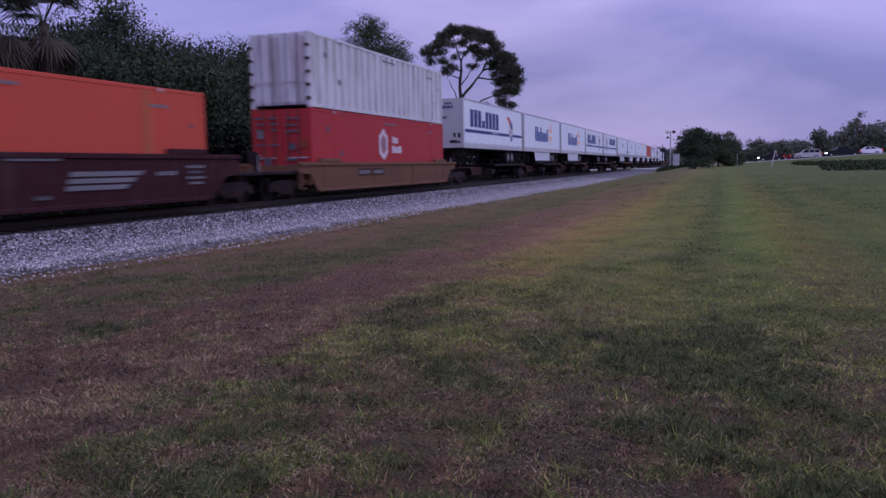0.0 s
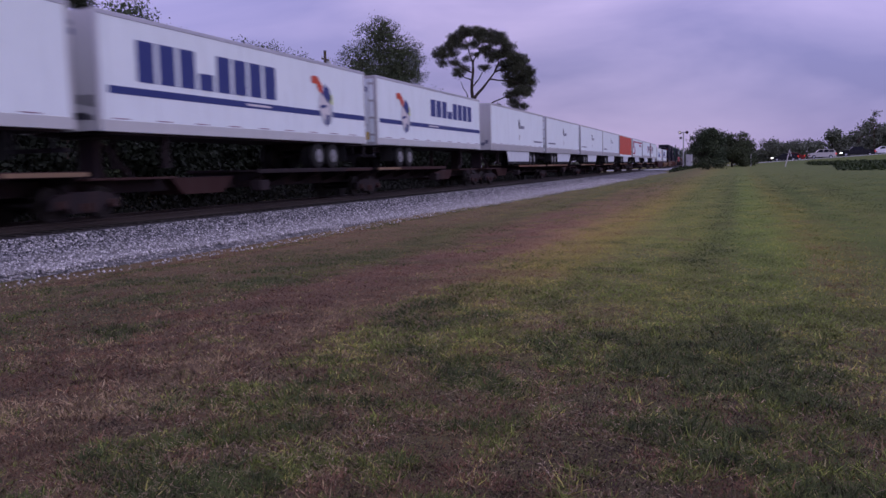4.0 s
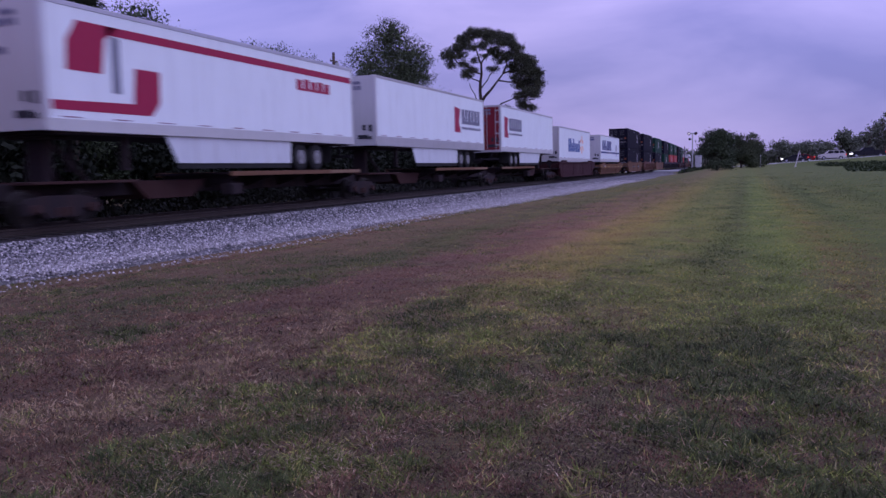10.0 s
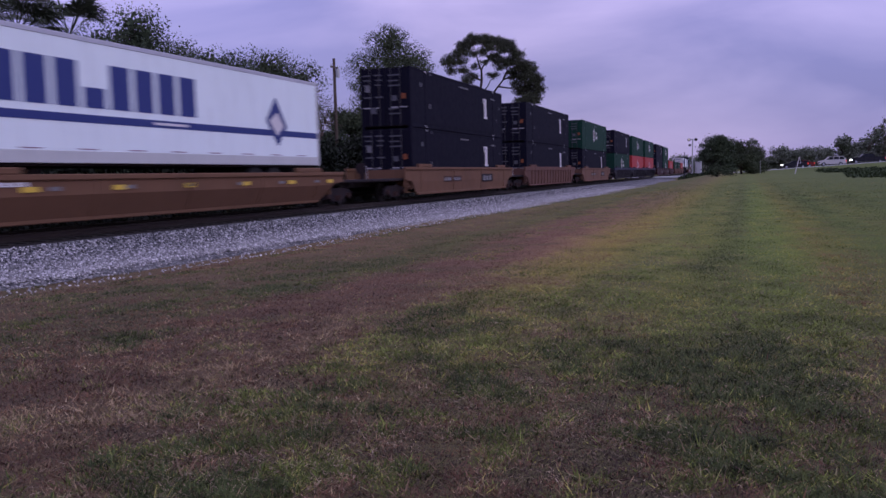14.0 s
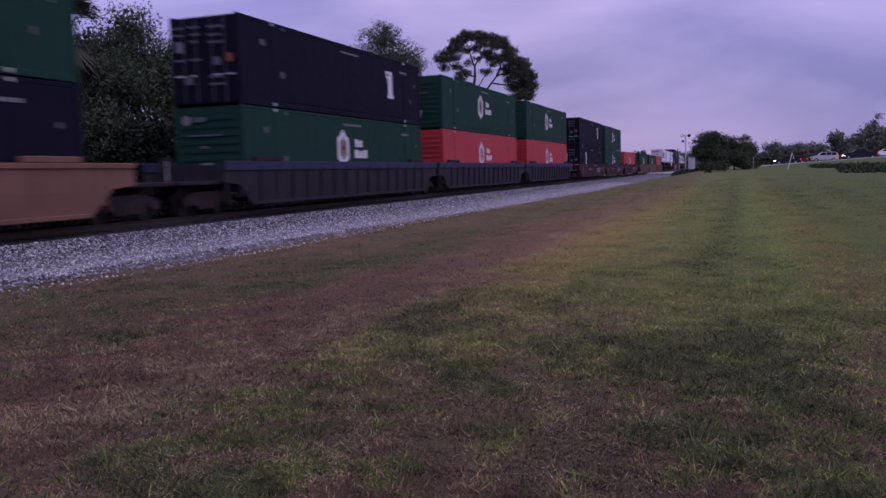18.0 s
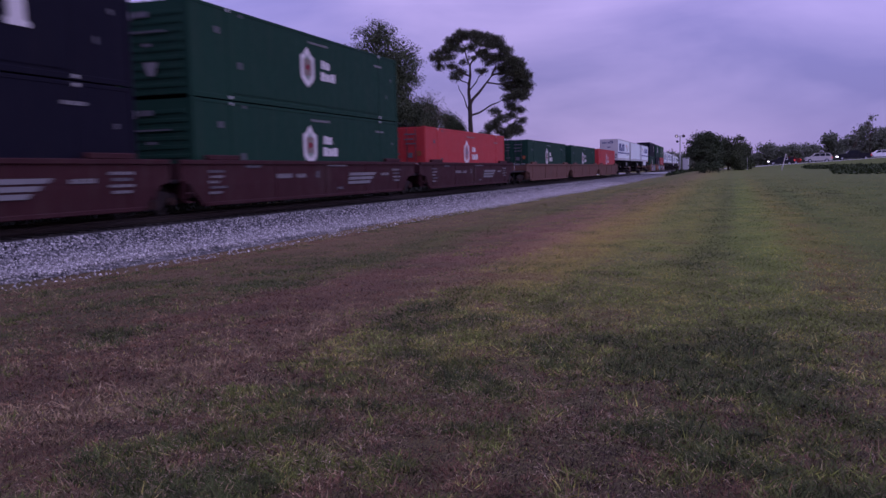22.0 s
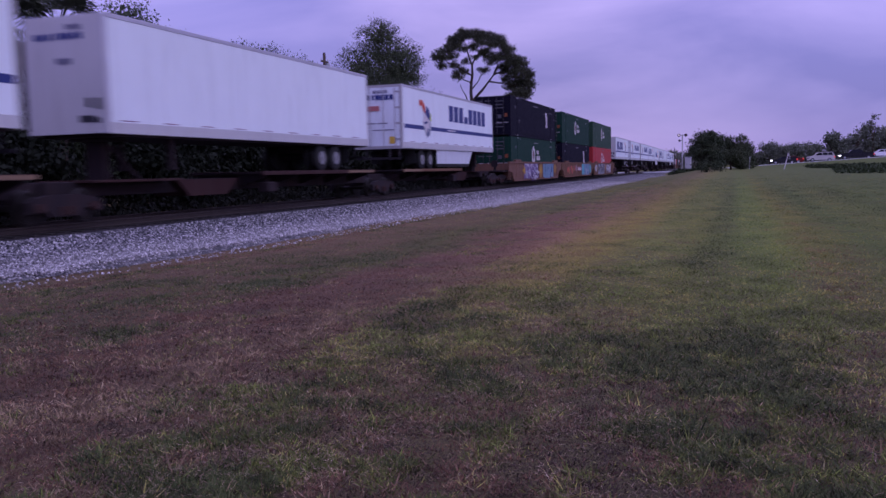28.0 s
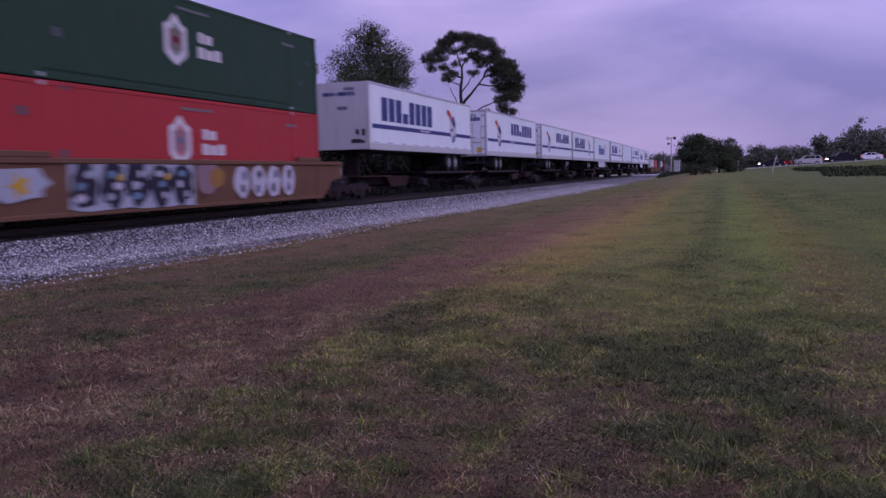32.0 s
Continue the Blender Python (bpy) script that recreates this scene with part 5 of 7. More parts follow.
        put(blob(rng, f + 8.7, zm + 0.15, 0.42, 0.3), "sprayochre", 0.006, "graffiti_spot")
        for i in range(4):
            x = f + 10.1 + 1.02 * i
            put(blob(rng, x, zm, 0.46, hz * 0.84, 14, 0.12), "spraywhite", 0.003 + 0.0005 * i, "graffiti_letter")
            for k in range(2):
                put(blob(rng, x + rng.uniform(-0.12, 0.15), zm + hz * (0.35 - 0.7 * k), 0.13, 0.16, 8, 0.3), "sprayink" if (i + k) % 2 else "sprayslate", 0.008 + 0.0005 * (i + k), "graffiti_letter_fill")


def spine_car(f, r, a, b, first, last, flip, colour):
    """A spine car that carries one trailer; a, b: its own ends. z from the rail's top."""
    words = {"rust": "rusty brown", "under": "grimy black", "tan": "tan-yellow"}[colour]
    t = thing("spine_car", f"{words} skeletal spine car carrying a road trailer", "railcar", "railcars of the train")
    deck = 1.20
    part("spine_beam", box(bmesh.new(), a + 0.1, b - 0.1, -0.28, 0.28, 0.62, 1.02, 0.02), M["under"], t)
    L = r - f
    X = (lambda u: r - u) if flip else (lambda u: f + u)
    # the platform under the tandem
    x0, x1 = sorted((X(L + 0.2), X(L - 9.0)))
    part("wheel_deck", box(bmesh.new(), x0, x1, -1.36, 1.36, deck - 0.07, deck - 0.002), M["under"], t)
    for s in (-1, 1):
        y0, y1 = sorted((s * 1.36, s * 1.42))
        part("deck_edge", box(bmesh.new(), x0, x1, y0, y1, deck - 0.12, deck + 0.02, 0.01), M[colour], t, f"{words} deck edge beam")
        part("edge_panel", box(bmesh.new(), x0 + (0.0 if flip else 6.6), x0 + (2.6 if flip else 9.2), y0 - 0.004, y1 + 0.004, deck - 0.10, deck + 0.0), M["yellow"] if colour != "under" else M["rust"], t, "worn yellow edge marking")
    for k in np.linspace(x0 + 0.3, x1 - 0.3, 5):
        pts = [(-1.36, deck - 0.07), (1.36, deck - 0.07), (1.3, deck - 0.18), (0.28, 0.7), (-0.28, 0.7), (-1.3, deck - 0.18)]
        part("cross_arm", prism(bmesh.new(), pts, "x", k - 0.06, k + 0.06), M["under"], t)
    # hitch under the nose
    h = X(1.0)
    s = 1 if not flip else -1
    for y in (-0.45, 0.45):
        part("hitch_leg", tube(bmesh.new(), (h + s * 1.1, y, 1.02), (h, y * 0.6, deck + 0.9), 0.07, 0.06, 8), M["under"], t)
    part("hitch_plate", box(bmesh.new(), h - 0.5, h + 0.5, -0.55, 0.55, deck + 0.88, deck + 0.965, 0.02), M["under"], t)
    part("hitch_column", box(bmesh.new(), h - 0.12, h + 0.12, -0.3, 0.3, 1.0, deck + 0.9, 0.02), M["under"], t)
    n0, n1 = sorted((X(-0.2), X(3.4)))
    part("nose_platform", box(bmesh.new(), n0, n1, -1.0, 1.0, 0.98, 1.05, 0.01), M["rust"], t)
    m0, m1 = sorted((X(3.6), X(L - 9.3)))
    pts = [(m0, 1.0), (m1, 1.0), (m1 - 0.6, 0.5), (m0 + 0.6, 0.5)]
    part("belly_beam", prism(bmesh.new(), pts, "y", -0.6, 0.6), M["rust"], t)
    if first:
        truck(t, a + 1.75)
        part("coupler", COUPLER, None, t).matrix_basis = pose(a + 0.2, 0, 0.8, 0, 0, 180)
    truck(t, b if not last else b - 1.75)
    if last:
        part("coupler", COUPLER, None, t).location = (b - 0.2, 0, 0.8)
    for y in (-1.2, 1.2):
        part("brake_hose_box", box(bmesh.new(), (a + b) / 2 - 0.9, (a + b) / 2 - 0.3, y - 0.2, y + 0.2, 0.5, 0.85, 0.03), M["under"], t)
        part("box_hanger", box(bmesh.new(), (a + b) / 2 - 0.65, (a + b) / 2 - 0.55, min(y, 0), max(y, 0), 0.85, 0.95), M["under"], t)
    return t


RIDERS = []      # (thing, place along the train, height over the rail)
WELL_FLOOR, SPINE_DECK = 0.58, 1.20
BOX = 16.15


def ride(t, s, z=0.0):
    t.matrix_basis = on_track(s, 0, z)
    RIDERS.append((t, s, z))


MADE = {}


def shared(key, build):
    """Build a kind of load once; later ones are copies."""
    if key not in MADE:
        MADE[key] = build()
        return MADE[key]
    return copy_thing(MADE[key], Matrix())


def load_container(s, z, colour, logo, front, **more):
    t = shared(("box", colour, logo, front, tuple(more.items())), lambda: container(colour, logo, front, **more))
    ride(t, s, z)


def load_trailer(s, z, style, flip, skirt, rail="white", seed=1):
    t = shared(("trailer", style, flip, skirt, rail, seed), lambda: trailer(style, flip, skirt, rail, seed=seed))
    ride(t, s, z)


# the train in order: place of each load's leading end at the sixteenth second, kind, car, what it carries
WELL, SPINE = "well", "spine"
CONSIST = [
    (-327.6, WELL, "maroon", "labels", "last", [("orange", "none", "ribs")]),
    (-304.4, WELL, "tan", "smooth", "only", [("red", "medal", "doors"), ("silver", "none", "doors")]),
    (-284.1, SPINE, "under", ("word", False, False, "white", 1), "first"),
    (-267.1, SPINE, "under", ("spark", False, True, "white", 1), ""),
    (-250.1, SPINE, "rust", ("spark", False, True, "white", 1), ""),
    (-233.1, SPINE, "under", ("word", False, False, "white", 1), ""),
    (-215.8, SPINE, "rust", ("wordflip", True, False, "white", 1), "last"),
    (-197.2, SPINE, "tan", ("bird", False, True, "grey", 1), "first"),
    (-179.8, SPINE, "tan", ("bird", True, True, "grey", 1), ""),
    (-162.4, SPINE, "tan", ("bird", True, True, "grey", 1), ""),
    (-145.7, SPINE, "tan", ("bird", True, True, "grey", 1), ""),
    (-128.5, SPINE, "tan", ("orange", True, True, "white", 1), "last"),
    (-110.0, SPINE, "tan", ("crimson", False, True, "white", 1), "first"),
    (-91.6, SPINE, "tan", ("block", False, True, "grey", 1), ""),
    (-71.6, SPINE, "tan", ("block", True, True, "white", 14), "last"),
    (-52.9, WELL, "maroon", "smooth", "only", ("spark", False, True, "white", 1)),
    (-29.6, WELL, "tan", "dashes", "only", ("word", False, False, "white", 16)),
    (-4.1, WELL, "tan", "smooth", "only", [("navy", "figure", "doors"), ("navy", "figure", "doors")]),
    (18.7, WELL, "brown", "ribs", "only", [("navy", "figure", "doors"), ("navy", "figure", "doors")]),
    (42.1, WELL, "pinktan", "smooth", "only", [("navy", "figure", "doors"), ("green", "medal", "doors")]),
    (65.3, WELL, "darksteel", "ribs", "first", [("green", "medal", "ribs"), ("navy", "figure", "doors")]),
    (84.9, WELL, "darksteel", "ribs", "", [("red", "medal", "ribs"), ("green", "medal", "ribs")]),
    (104.4, WELL, "darksteel", "ribs", "last", [("red", "medal", "ribs"), ("green", "medal", "ribs")]),
    (127.7, WELL, "maroon", "labels", "first", [("navy", "lowfigure", "doors"), ("navy", "figure", "doors")]),
    (146.4, WELL, "maroon", "labels", "", [("green", "medal", "ribs"), ("green", "medal", "ribs")]),
    (166.3, WELL, "maroon", "labels", "last", [("red", "medal", "doors")]),
    (189.9, WELL, "brown", "smooth", "first", [("green", "medal", "doors")]),
    (209.3, WELL, "brown", "smooth", "", [("green", "medal", "ribs")]),
    (228.8, WELL, "brown", "smooth", "last", [("red", "medal", "ribs")]),
    (249.0, SPINE, "rust", ("word", False, False, "white", 1), "first"),
    (267.9, SPINE, "rust", ("plain", False, False, "white", 1), ""),
    (288.0, SPINE, "tan", ("wordflip", True, True, "white", 1), "last"),
    (309.0, WELL, "pinktan", "graffiti", "first", [("green", "medal", "doors"), ("navy", "figure", "doors")]),
    (328.5, WELL, "tan", "graffiti", "", [("navy", "figure", "doors"), ("green", "medal", "doors")]),
    (347.5, WELL, "tan", "graffiti", "last", [("red", "medal", "ribs"), ("palegreen", "medal", "ribs")]),
    (368.7, SPINE, "under", ("word", False, False, "white", 1), "first"),
    (388.6, SPINE, "under", ("wordflip", True, False, "white", 1), ""),
    (407.2, SPINE, "under", ("wordflip", True, False, "white", 1), ""),
    (424.3, SPINE, "under", ("word", False, False, "white", 1), ""),
    (441.4, SPINE, "under", ("spark", False, True, "white", 1), "last"),
    (459.8, SPINE, "under", ("word", False, False, "white", 1), "first"),
    (477.2, SPINE, "under", ("plain", False, False, "white", 1), ""),
    (494.6, SPINE, "under", ("wordflip", True, False, "white", 1), ""),
    (512.0, SPINE, "under", ("spark", False, True, "white", 1), ""),
    (529.4, SPINE, "under", ("word", False, False, "white", 1), "last"),
    (552.0, WELL, "tan", "smooth", "first", [("silver", "none", "doors")]),
    (571.5, WELL, "tan", "smooth", "", [("red", "medal", "ribs")]),
    (591.0, WELL, "tan", "smooth", "last", [("green", "medal", "ribs")]),
    (614.3, WELL, "maroon", "labels", "first", [("silver", "none", "doors")]),
    (633.8, WELL, "maroon", "labels", "last", [("red", "medal", "ribs")]),
]


def build_train():
    graff = 0
    for i, (s, kind, colour, what, place, *load) in enumerate(CONSIST):
        prev = CONSIST[i - 1][0] + BOX if i else s - 7
        after = CONSIST[i + 1][0] if i + 1 < len(CONSIST) else s + BOX + 7
        a, b = (prev - s) / 2, BOX + (after - s - BOX) / 2
        first, last = place in ("first", "only"), place in ("last", "only")
        if kind == WELL:
            car = well_car(colour, 0.0, BOX, a, b, first, last, what, seed=graff if what == "graffiti" else (1 if colour == "tan" and place == "only" and s > -300 else 0), top=1.36 if s < -300 and place == "only" else {"dashes": 1.35, "smooth": 1.56}.get(what, 1.64))
            graff += what == "graffiti"
            ride(car, s)
            cargo = load[0]
            if isinstance(cargo, tuple):
                load_trailer(s, WELL_FLOOR, *cargo)
            else:
                z = WELL_FLOOR
                for c, logo, front in cargo:
                    deep = {"ribs": "deep"} if c == "silver" else {}
                    load_container(s, z, c, logo, front, **deep)
                    z += 2.90
        else:
            ride(spine_car(0.0, BOX, a, b, first, last, what[1], colour), s)
            load_trailer(s, SPINE_DECK, *what)


build_train()

# ---- trees and plants ----


def leaves(rng, blobs, n, size, clump=0.9, per=26, droop=0.3, inner=1.0):
    """Corners of n leaf quads gathered in clumps over the shells of blobs (x, y, z, rx, rz)."""
    blobs = np.array(blobs, float)
    vol = blobs[:, 3] ** 2 * blobs[:, 4]
    k = max(1, n // per)
    which = rng.choice(len(blobs), k, p=vol / vol.sum())
    d = rng.normal(size=(k, 3))
    d /= np.linalg.norm(d, axis=1, keepdims=True)
    rad = rng.uniform(0.45, 1.06, (k, 1)) ** 0.6
    c = blobs[which, :3] + d * rad * np.stack([blobs[which, 3], blobs[which, 3], blobs[which, 4]], -1)
    p = np.repeat(c, per, 0) + rng.normal(0, 0.30 * clump, (k * per, 3)) * np.array([1, 1, 0.75])
    m = len(p)
    u = rng.normal(size=(m, 3))
    u[:, 2] -= droop
    u /= np.linalg.norm(u, axis=1, keepdims=True)
    w = np.cross(u, rng.normal(size=(m, 3)))
    w /= np.linalg.norm(w, axis=1, keepdims=True) + 1e-9
    s = size * rng.uniform(0.6, 1.4, (m, 1))
    # inside the crown: larger sprays that close the gaps
    k = m // 6
    which = rng.choice(len(blobs), k, p=vol / vol.sum())
    d = rng.normal(size=(k, 3))
    d *= (rng.uniform(0.1, 0.8, (k, 1)) / np.linalg.norm(d, axis=1, keepdims=True))
    p[:k] = blobs[which, :3] + d * np.stack([blobs[which, 3], blobs[which, 3], blobs[which, 4]], -1)
    s[:k] *= inner
    q = np.stack([p, p + u * s * 0.5 + w * s * 0.3, p + u * s, p + u * s * 0.5 - w * s * 0.3], 1)
    return q, m


def limb(bm, rng, p0, p1, r0, r1, steps=4, wob=0.25):
    p0, p1 = Vector(p0), Vector(p1)
    last, lr = p0, r0
    for i in range(1, steps + 1):
        u = i / steps
        p = p0.lerp(p1, u) + Vector(rng.normal(0, wob, 3)) * (0 if i == steps else 1) * (p1 - p0).length * 0.1
        r = r0 + (r1 - r0) * u
        tube(bm, last, p, lr, r, 7, cap=False)
        last, lr = p, r


def tree(name, label, x, y, blobs, leaf, n, size, trunk_r, seed, bark="bark", fork=0.35, clump=0.9, group="", bare=0, inner=1.0):
    """Trunk, limbs to the middle of each part of the crown, and a crown of small leaves. blobs are relative to the foot."""
    rng = np.random.default_rng(seed)
    t = thing(name, label, "tree" if "tree" in name or name == "pine" else "bush", group)
    t.location = (x, y, land(x, y) - 0.05)
    bm = bmesh.new()
    top = max(b[2] for b in blobs)
    f = Vector((0.0, 0.0, top * fork))
    limb(bm, rng, (0, 0, 0), f, trunk_r * 1.25, trunk_r, 4, 0.2)
    part("trunk", bm, M[bark], t)
    bm = bmesh.new()
    for b in blobs:
        limb(bm, rng, f - Vector((0, 0, rng.uniform(0, 0.2) * f.z)), b[:3], trunk_r * 0.6, trunk_r * 0.14, 5, 0.5)
        for _ in range(4 + bare):
            d = Vector(rng.normal(size=3)).normalized()
            limb(bm, rng, b[:3], Vector(b[:3]) + Vector((d.x * b[3], d.y * b[3], d.z * b[4])) * (1.0 if not bare else 1.2), trunk_r * 0.13, trunk_r * 0.03, 3, 0.6)
    part("branching", bm, M[bark], t)
    if n:
        q, m = leaves(rng, blobs, n, size, clump, inner=inner)
        part("crown", fan_mesh("crown", q, m, 4, M[leaf]), None, t)
    return t


def lump(rng, rx, h, n, base=0.0, squash=0.8, lo=0.25):
    """Parts of a rounded, uneven crown."""
    out = []
    for _ in range(n):
        a, r = rng.uniform(0, 6.28), rx * math.sqrt(rng.uniform(0, 0.75))
        zz = base + (h - base) * rng.uniform(lo, 0.86)
        s = rx * rng.uniform(0.32, 0.5)
        k = 1 - 0.45 * max(0, (zz - base) / (h - base) - 0.5) * 2
        out.append((r * math.cos(a) * k, r * math.sin(a) * k, min(zz, h - s * squash), s, s * squash))
    return out


def spot(az, y):
    return y / math.tan(radians(az)), y


def palm(x, y, h, seed, big=1.0):
    rng = np.random.default_rng(seed)
    t = thing("palm_tree", "cabbage palm with ragged fan fronds and hanging dead leaves", "tree", "palms by the line")
    t.location = (x, y, land(x, y) - 0.05)
    bm = bmesh.new()
    limb(bm, rng, (0, 0, 0), (0.2, 0.1, h), 0.24, 0.19, 6, 0.08)
    part("trunk", bm, M["bark"], t)
    for i in range(40):
        dead = i < 15
        a, e = rng.uniform(0, 6.28), rng.uniform(-1.3, -0.7) if dead else rng.uniform(-0.35, 1.2)
        d = Vector((math.cos(a) * math.cos(e), math.sin(a) * math.cos(e), math.sin(e)))
        c = Vector((0.2, 0.1, h)) + d * rng.uniform(0.7, 1.1) * big
        side = d.cross(Vector((0, 0, 1))).normalized()
        up = side.cross(d)
        verts, faces = [], []
        # stalk and a fan of narrow leaflets
        verts += [tuple(Vector((0.2, 0.1, h)) - side * 0.02), tuple(Vector((0.2, 0.1, h)) + side * 0.02), tuple(c + side * 0.02), tuple(c - side * 0.02)]
        faces.append((0, 1, 2, 3))
        for k in range(15):
            b = -1.35 + 2.7 * k / 14
            way = (d * math.cos(b) + side * math.sin(b)).normalized()
            ln = rng.uniform(0.75, 1.1) * big
            tip = c + way * ln + Vector((0, 0, -0.30 * ln * rng.uniform(0.5, 1.4)))
            o = way.cross(up).normalized() * 0.035 * big
            j = len(verts)
            verts += [tuple(c + o * 0.3), tuple(c + way * ln * 0.55 + o), tuple(tip), tuple(c + way * ln * 0.55 - o)]
            faces.append((j, j + 1, j + 2, j + 3))
        part("dead_frond" if dead else "frond", raw("frond", verts, faces, M["deadfrond" if dead else "frond"]), None, t)
    return t


def build_trees():
    rng = np.random.default_rng(11)
    # dense wood behind the line
    wood = [(46.5, 27, 6.4, 3.6), (42.0, 29, 8.2, 4.0), (39.3, 30, 10.8, 4.2), (37.2, 29, 10.2, 3.8), (35.2, 31, 10.4, 4.2), (33.2, 31, 10.0, 3.9), (31.4, 32, 10.9, 4.4), (30.9, 33, 10.2, 3.2), (49.5, 28, 7.0, 4.4), (54.0, 28, 9.0, 4.4), (60.0, 29, 9.5, 4.6), (41.0, 37, 10.0, 4.4), (34.5, 40, 12.0, 5.0), (28.9, 33.5, 5.4, 2.4), (27.4, 34, 5.8, 2.4), (26.0, 34, 8.4, 2.8), (24.6, 35, 9.0, 3.0), (21.0, 35, 10.4, 3.2), (19.6, 36, 11.6, 3.0), (18.5, 37, 10.4, 2.8), (17.5, 38, 8.6, 2.6), (32.4, 35, 11.2, 4.0)]
    for i, (az, y, h, r) in enumerate(wood):
        x, y = spot(az, y)
        tree("tree", "broad-leaved tree with a dense dark crown in a wood", x, y, lump(np.random.default_rng(50 + i), r, h, 14, 0.6), "leafmid" if i % 3 else "leaf", 27000 if az < 47 else 4000, 0.125 if az < 47 else 0.2, 0.2, 100 + i, "darkbark", 0.25, 0.85, "trees of the wood", inner=2.3)
    for i, (az, y, h) in enumerate(((43.3, 24.2, 7.3), (46.2, 24.4, 7.2))):
        palm(*spot(az, y), h, 70 + i, 1.12)
    # understorey along the far side
    for i, az in enumerate((56, 52, 48.5, 45, 42.5, 40, 37.8, 35.8, 33.8, 31.9, 30.1, 28.4, 26.9, 25.4, 24.0, 22.6, 21.3, 20.1, 19.0, 18.0)):
        y = 25.5 + rng.uniform(-0.8, 1.2) if az > 28 else 27 + rng.uniform(-0.8, 1.5)
        x, y = spot(az, y)
        h = rng.uniform(3.6, 4.8) if az > 22 else rng.uniform(5.0, 6.4)
        # The shrub's leaf colour carries the shade of the wood's edge.
        tree("shrub", "dense green shrub at the edge of the wood, shade painted in", x, y, lump(np.random.default_rng(80 + i), 2.5, h, 8, 0.1, 0.9), "leafdk", 4200, 0.26, 0.07, 140 + i, "darkbark", 0.2, 0.9, "shrubs along the line")
    # the tall ragged tree beside the pole
    x, y = spot(22.9, 32)
    tree("tree", "tall ragged broad-leaved tree with an open outline", x, y, [(1.22 * a, 1.22 * b, 1.11 * c, 1.12 * d, 1.1 * e) for a, b, c, d, e in [(-4.6, 0, 9.0, 1.6, 1.5), (-5.0, 0, 5.4, 2.0, 1.8), (-1.2, 0, 12.6, 1.9, 1.7), (0.6, 0.4, 13.6, 1.5, 1.3), (1.8, -0.6, 11.8, 2.0, 1.6), (-3.0, 0.6, 10.4, 2.1, 1.9), (0, -1, 10.2, 2.6, 2.0), (3.3, 0.4, 9.6, 2.2, 1.8), (-2.4, -0.8, 7.6, 2.8, 2.2), (1.2, 0.5, 7.4, 2.9, 2.2), (4.6, 0, 7.0, 2.3, 1.8), (-4.3, 0, 7.0, 1.9, 1.9), (-1.6, 0, 4.6, 3.0, 2.0), (2.6, 0, 4.4, 3.0, 2.0), (5.2, 0.2, 4.6, 2.4, 1.8), (6.4, 0.3, 5.6, 2.0, 1.7), (7.4, 0.2, 3.6, 2.3, 1.9), (3.4, -0.4, 6.6, 2.2, 1.8)]], "leaf", 105000, 0.125, 0.3, 7, "darkbark", 0.3, 0.75, inner=2.2)
    x, y = spot(20.0, 33)
    tree("thin_tree", "thin half-bare tree with reddish twigs", x, y, [(0, 0, 9.0, 1.8, 1.6), (1.6, 0, 7.4, 1.8, 1.5), (-1.2, 0, 7.0, 1.8, 1.6), (2.6, 0, 5.6, 1.7, 1.4), (3.6, 0, 8.0, 1.5, 1.3)], "leaf", 5200, 0.14, 0.24, 8, "twig", 0.3, 1.2, bare=26)
    x, y = spot(28.0, 32)
    tree("thin_tree", "thin half-bare tree with fine grey twigs", x, y, [(0, 0, 7.2, 1.4, 1.3), (-1.0, 0, 8.3, 1.0, 1.1), (0.9, 0, 6.2, 1.3, 1.2)], "leaf", 1200, 0.12, 0.2, 9, "twig", 0.3, 1.2, bare=26)
    # the tall pine: bare forked stem, flat-topped crown and a lower lobe
    x, y = spot(17.0, 36)
    t = thing("pine", "tall pine with a bare forked trunk and flat-topped crown", "tree")
    t.location = (x, y, land(x, y) - 0.05)
    # offsets across the line of sight (to the right) and up, in metres
    right = Vector((math.sin(radians(17.0)), -math.cos(radians(17.0)), 0))
    away = Vector((math.cos(radians(17.0)), math.sin(radians(17.0)), 0))
    at = lambda a, h, d=0.0: (right * a + away * d + Vector((0, 0, h))) * 1.08
    rg = np.random.default_rng(21)
    bm = bmesh.new()
    limb(bm, rg, at(0.0, 0), at(-0.1, 10.6), 0.42, 0.3, 5, 0.05)
    limb(bm, rg, at(-0.1, 10.6), at(0.0, 15.5), 0.26, 0.14, 4, 0.15)
    part("trunk", bm, M["darkbark"], t)
    for p0, p1, r0 in (((-0.1, 10.4), (2.9, 14.2), 0.24), ((0, 14.2), (-3.6, 16.4), 0.15), ((0, 15.5), (-1.0, 18.8), 0.13), ((0, 15.5), (1.9, 18.6), 0.13), ((2.9, 14.2), (3.9, 17.0), 0.15), ((2.2, 13.3), (6.0, 12.6), 0.13), ((2.9, 14.2), (5.9, 15.0), 0.13), ((-0.2, 9.6), (-1.6, 12.9), 0.10), ((0, 9.0), (4.4, 10.9), 0.16), ((4.4, 10.9), (7.0, 10.6), 0.1), ((0, 13.0), (-2.8, 14.9), 0.1), ((0, 12.4), (2.0, 15.2), 0.1), ((0, 5.5), (4.0, 8.0), 0.13)):
        bm = bmesh.new()
        limb(bm, rg, at(*p0), at(*p1, rg.uniform(-1.2, 1.2)), r0, r0 * 0.4, 5, 0.3)
        part("limb", bm, M["darkbark"], t)
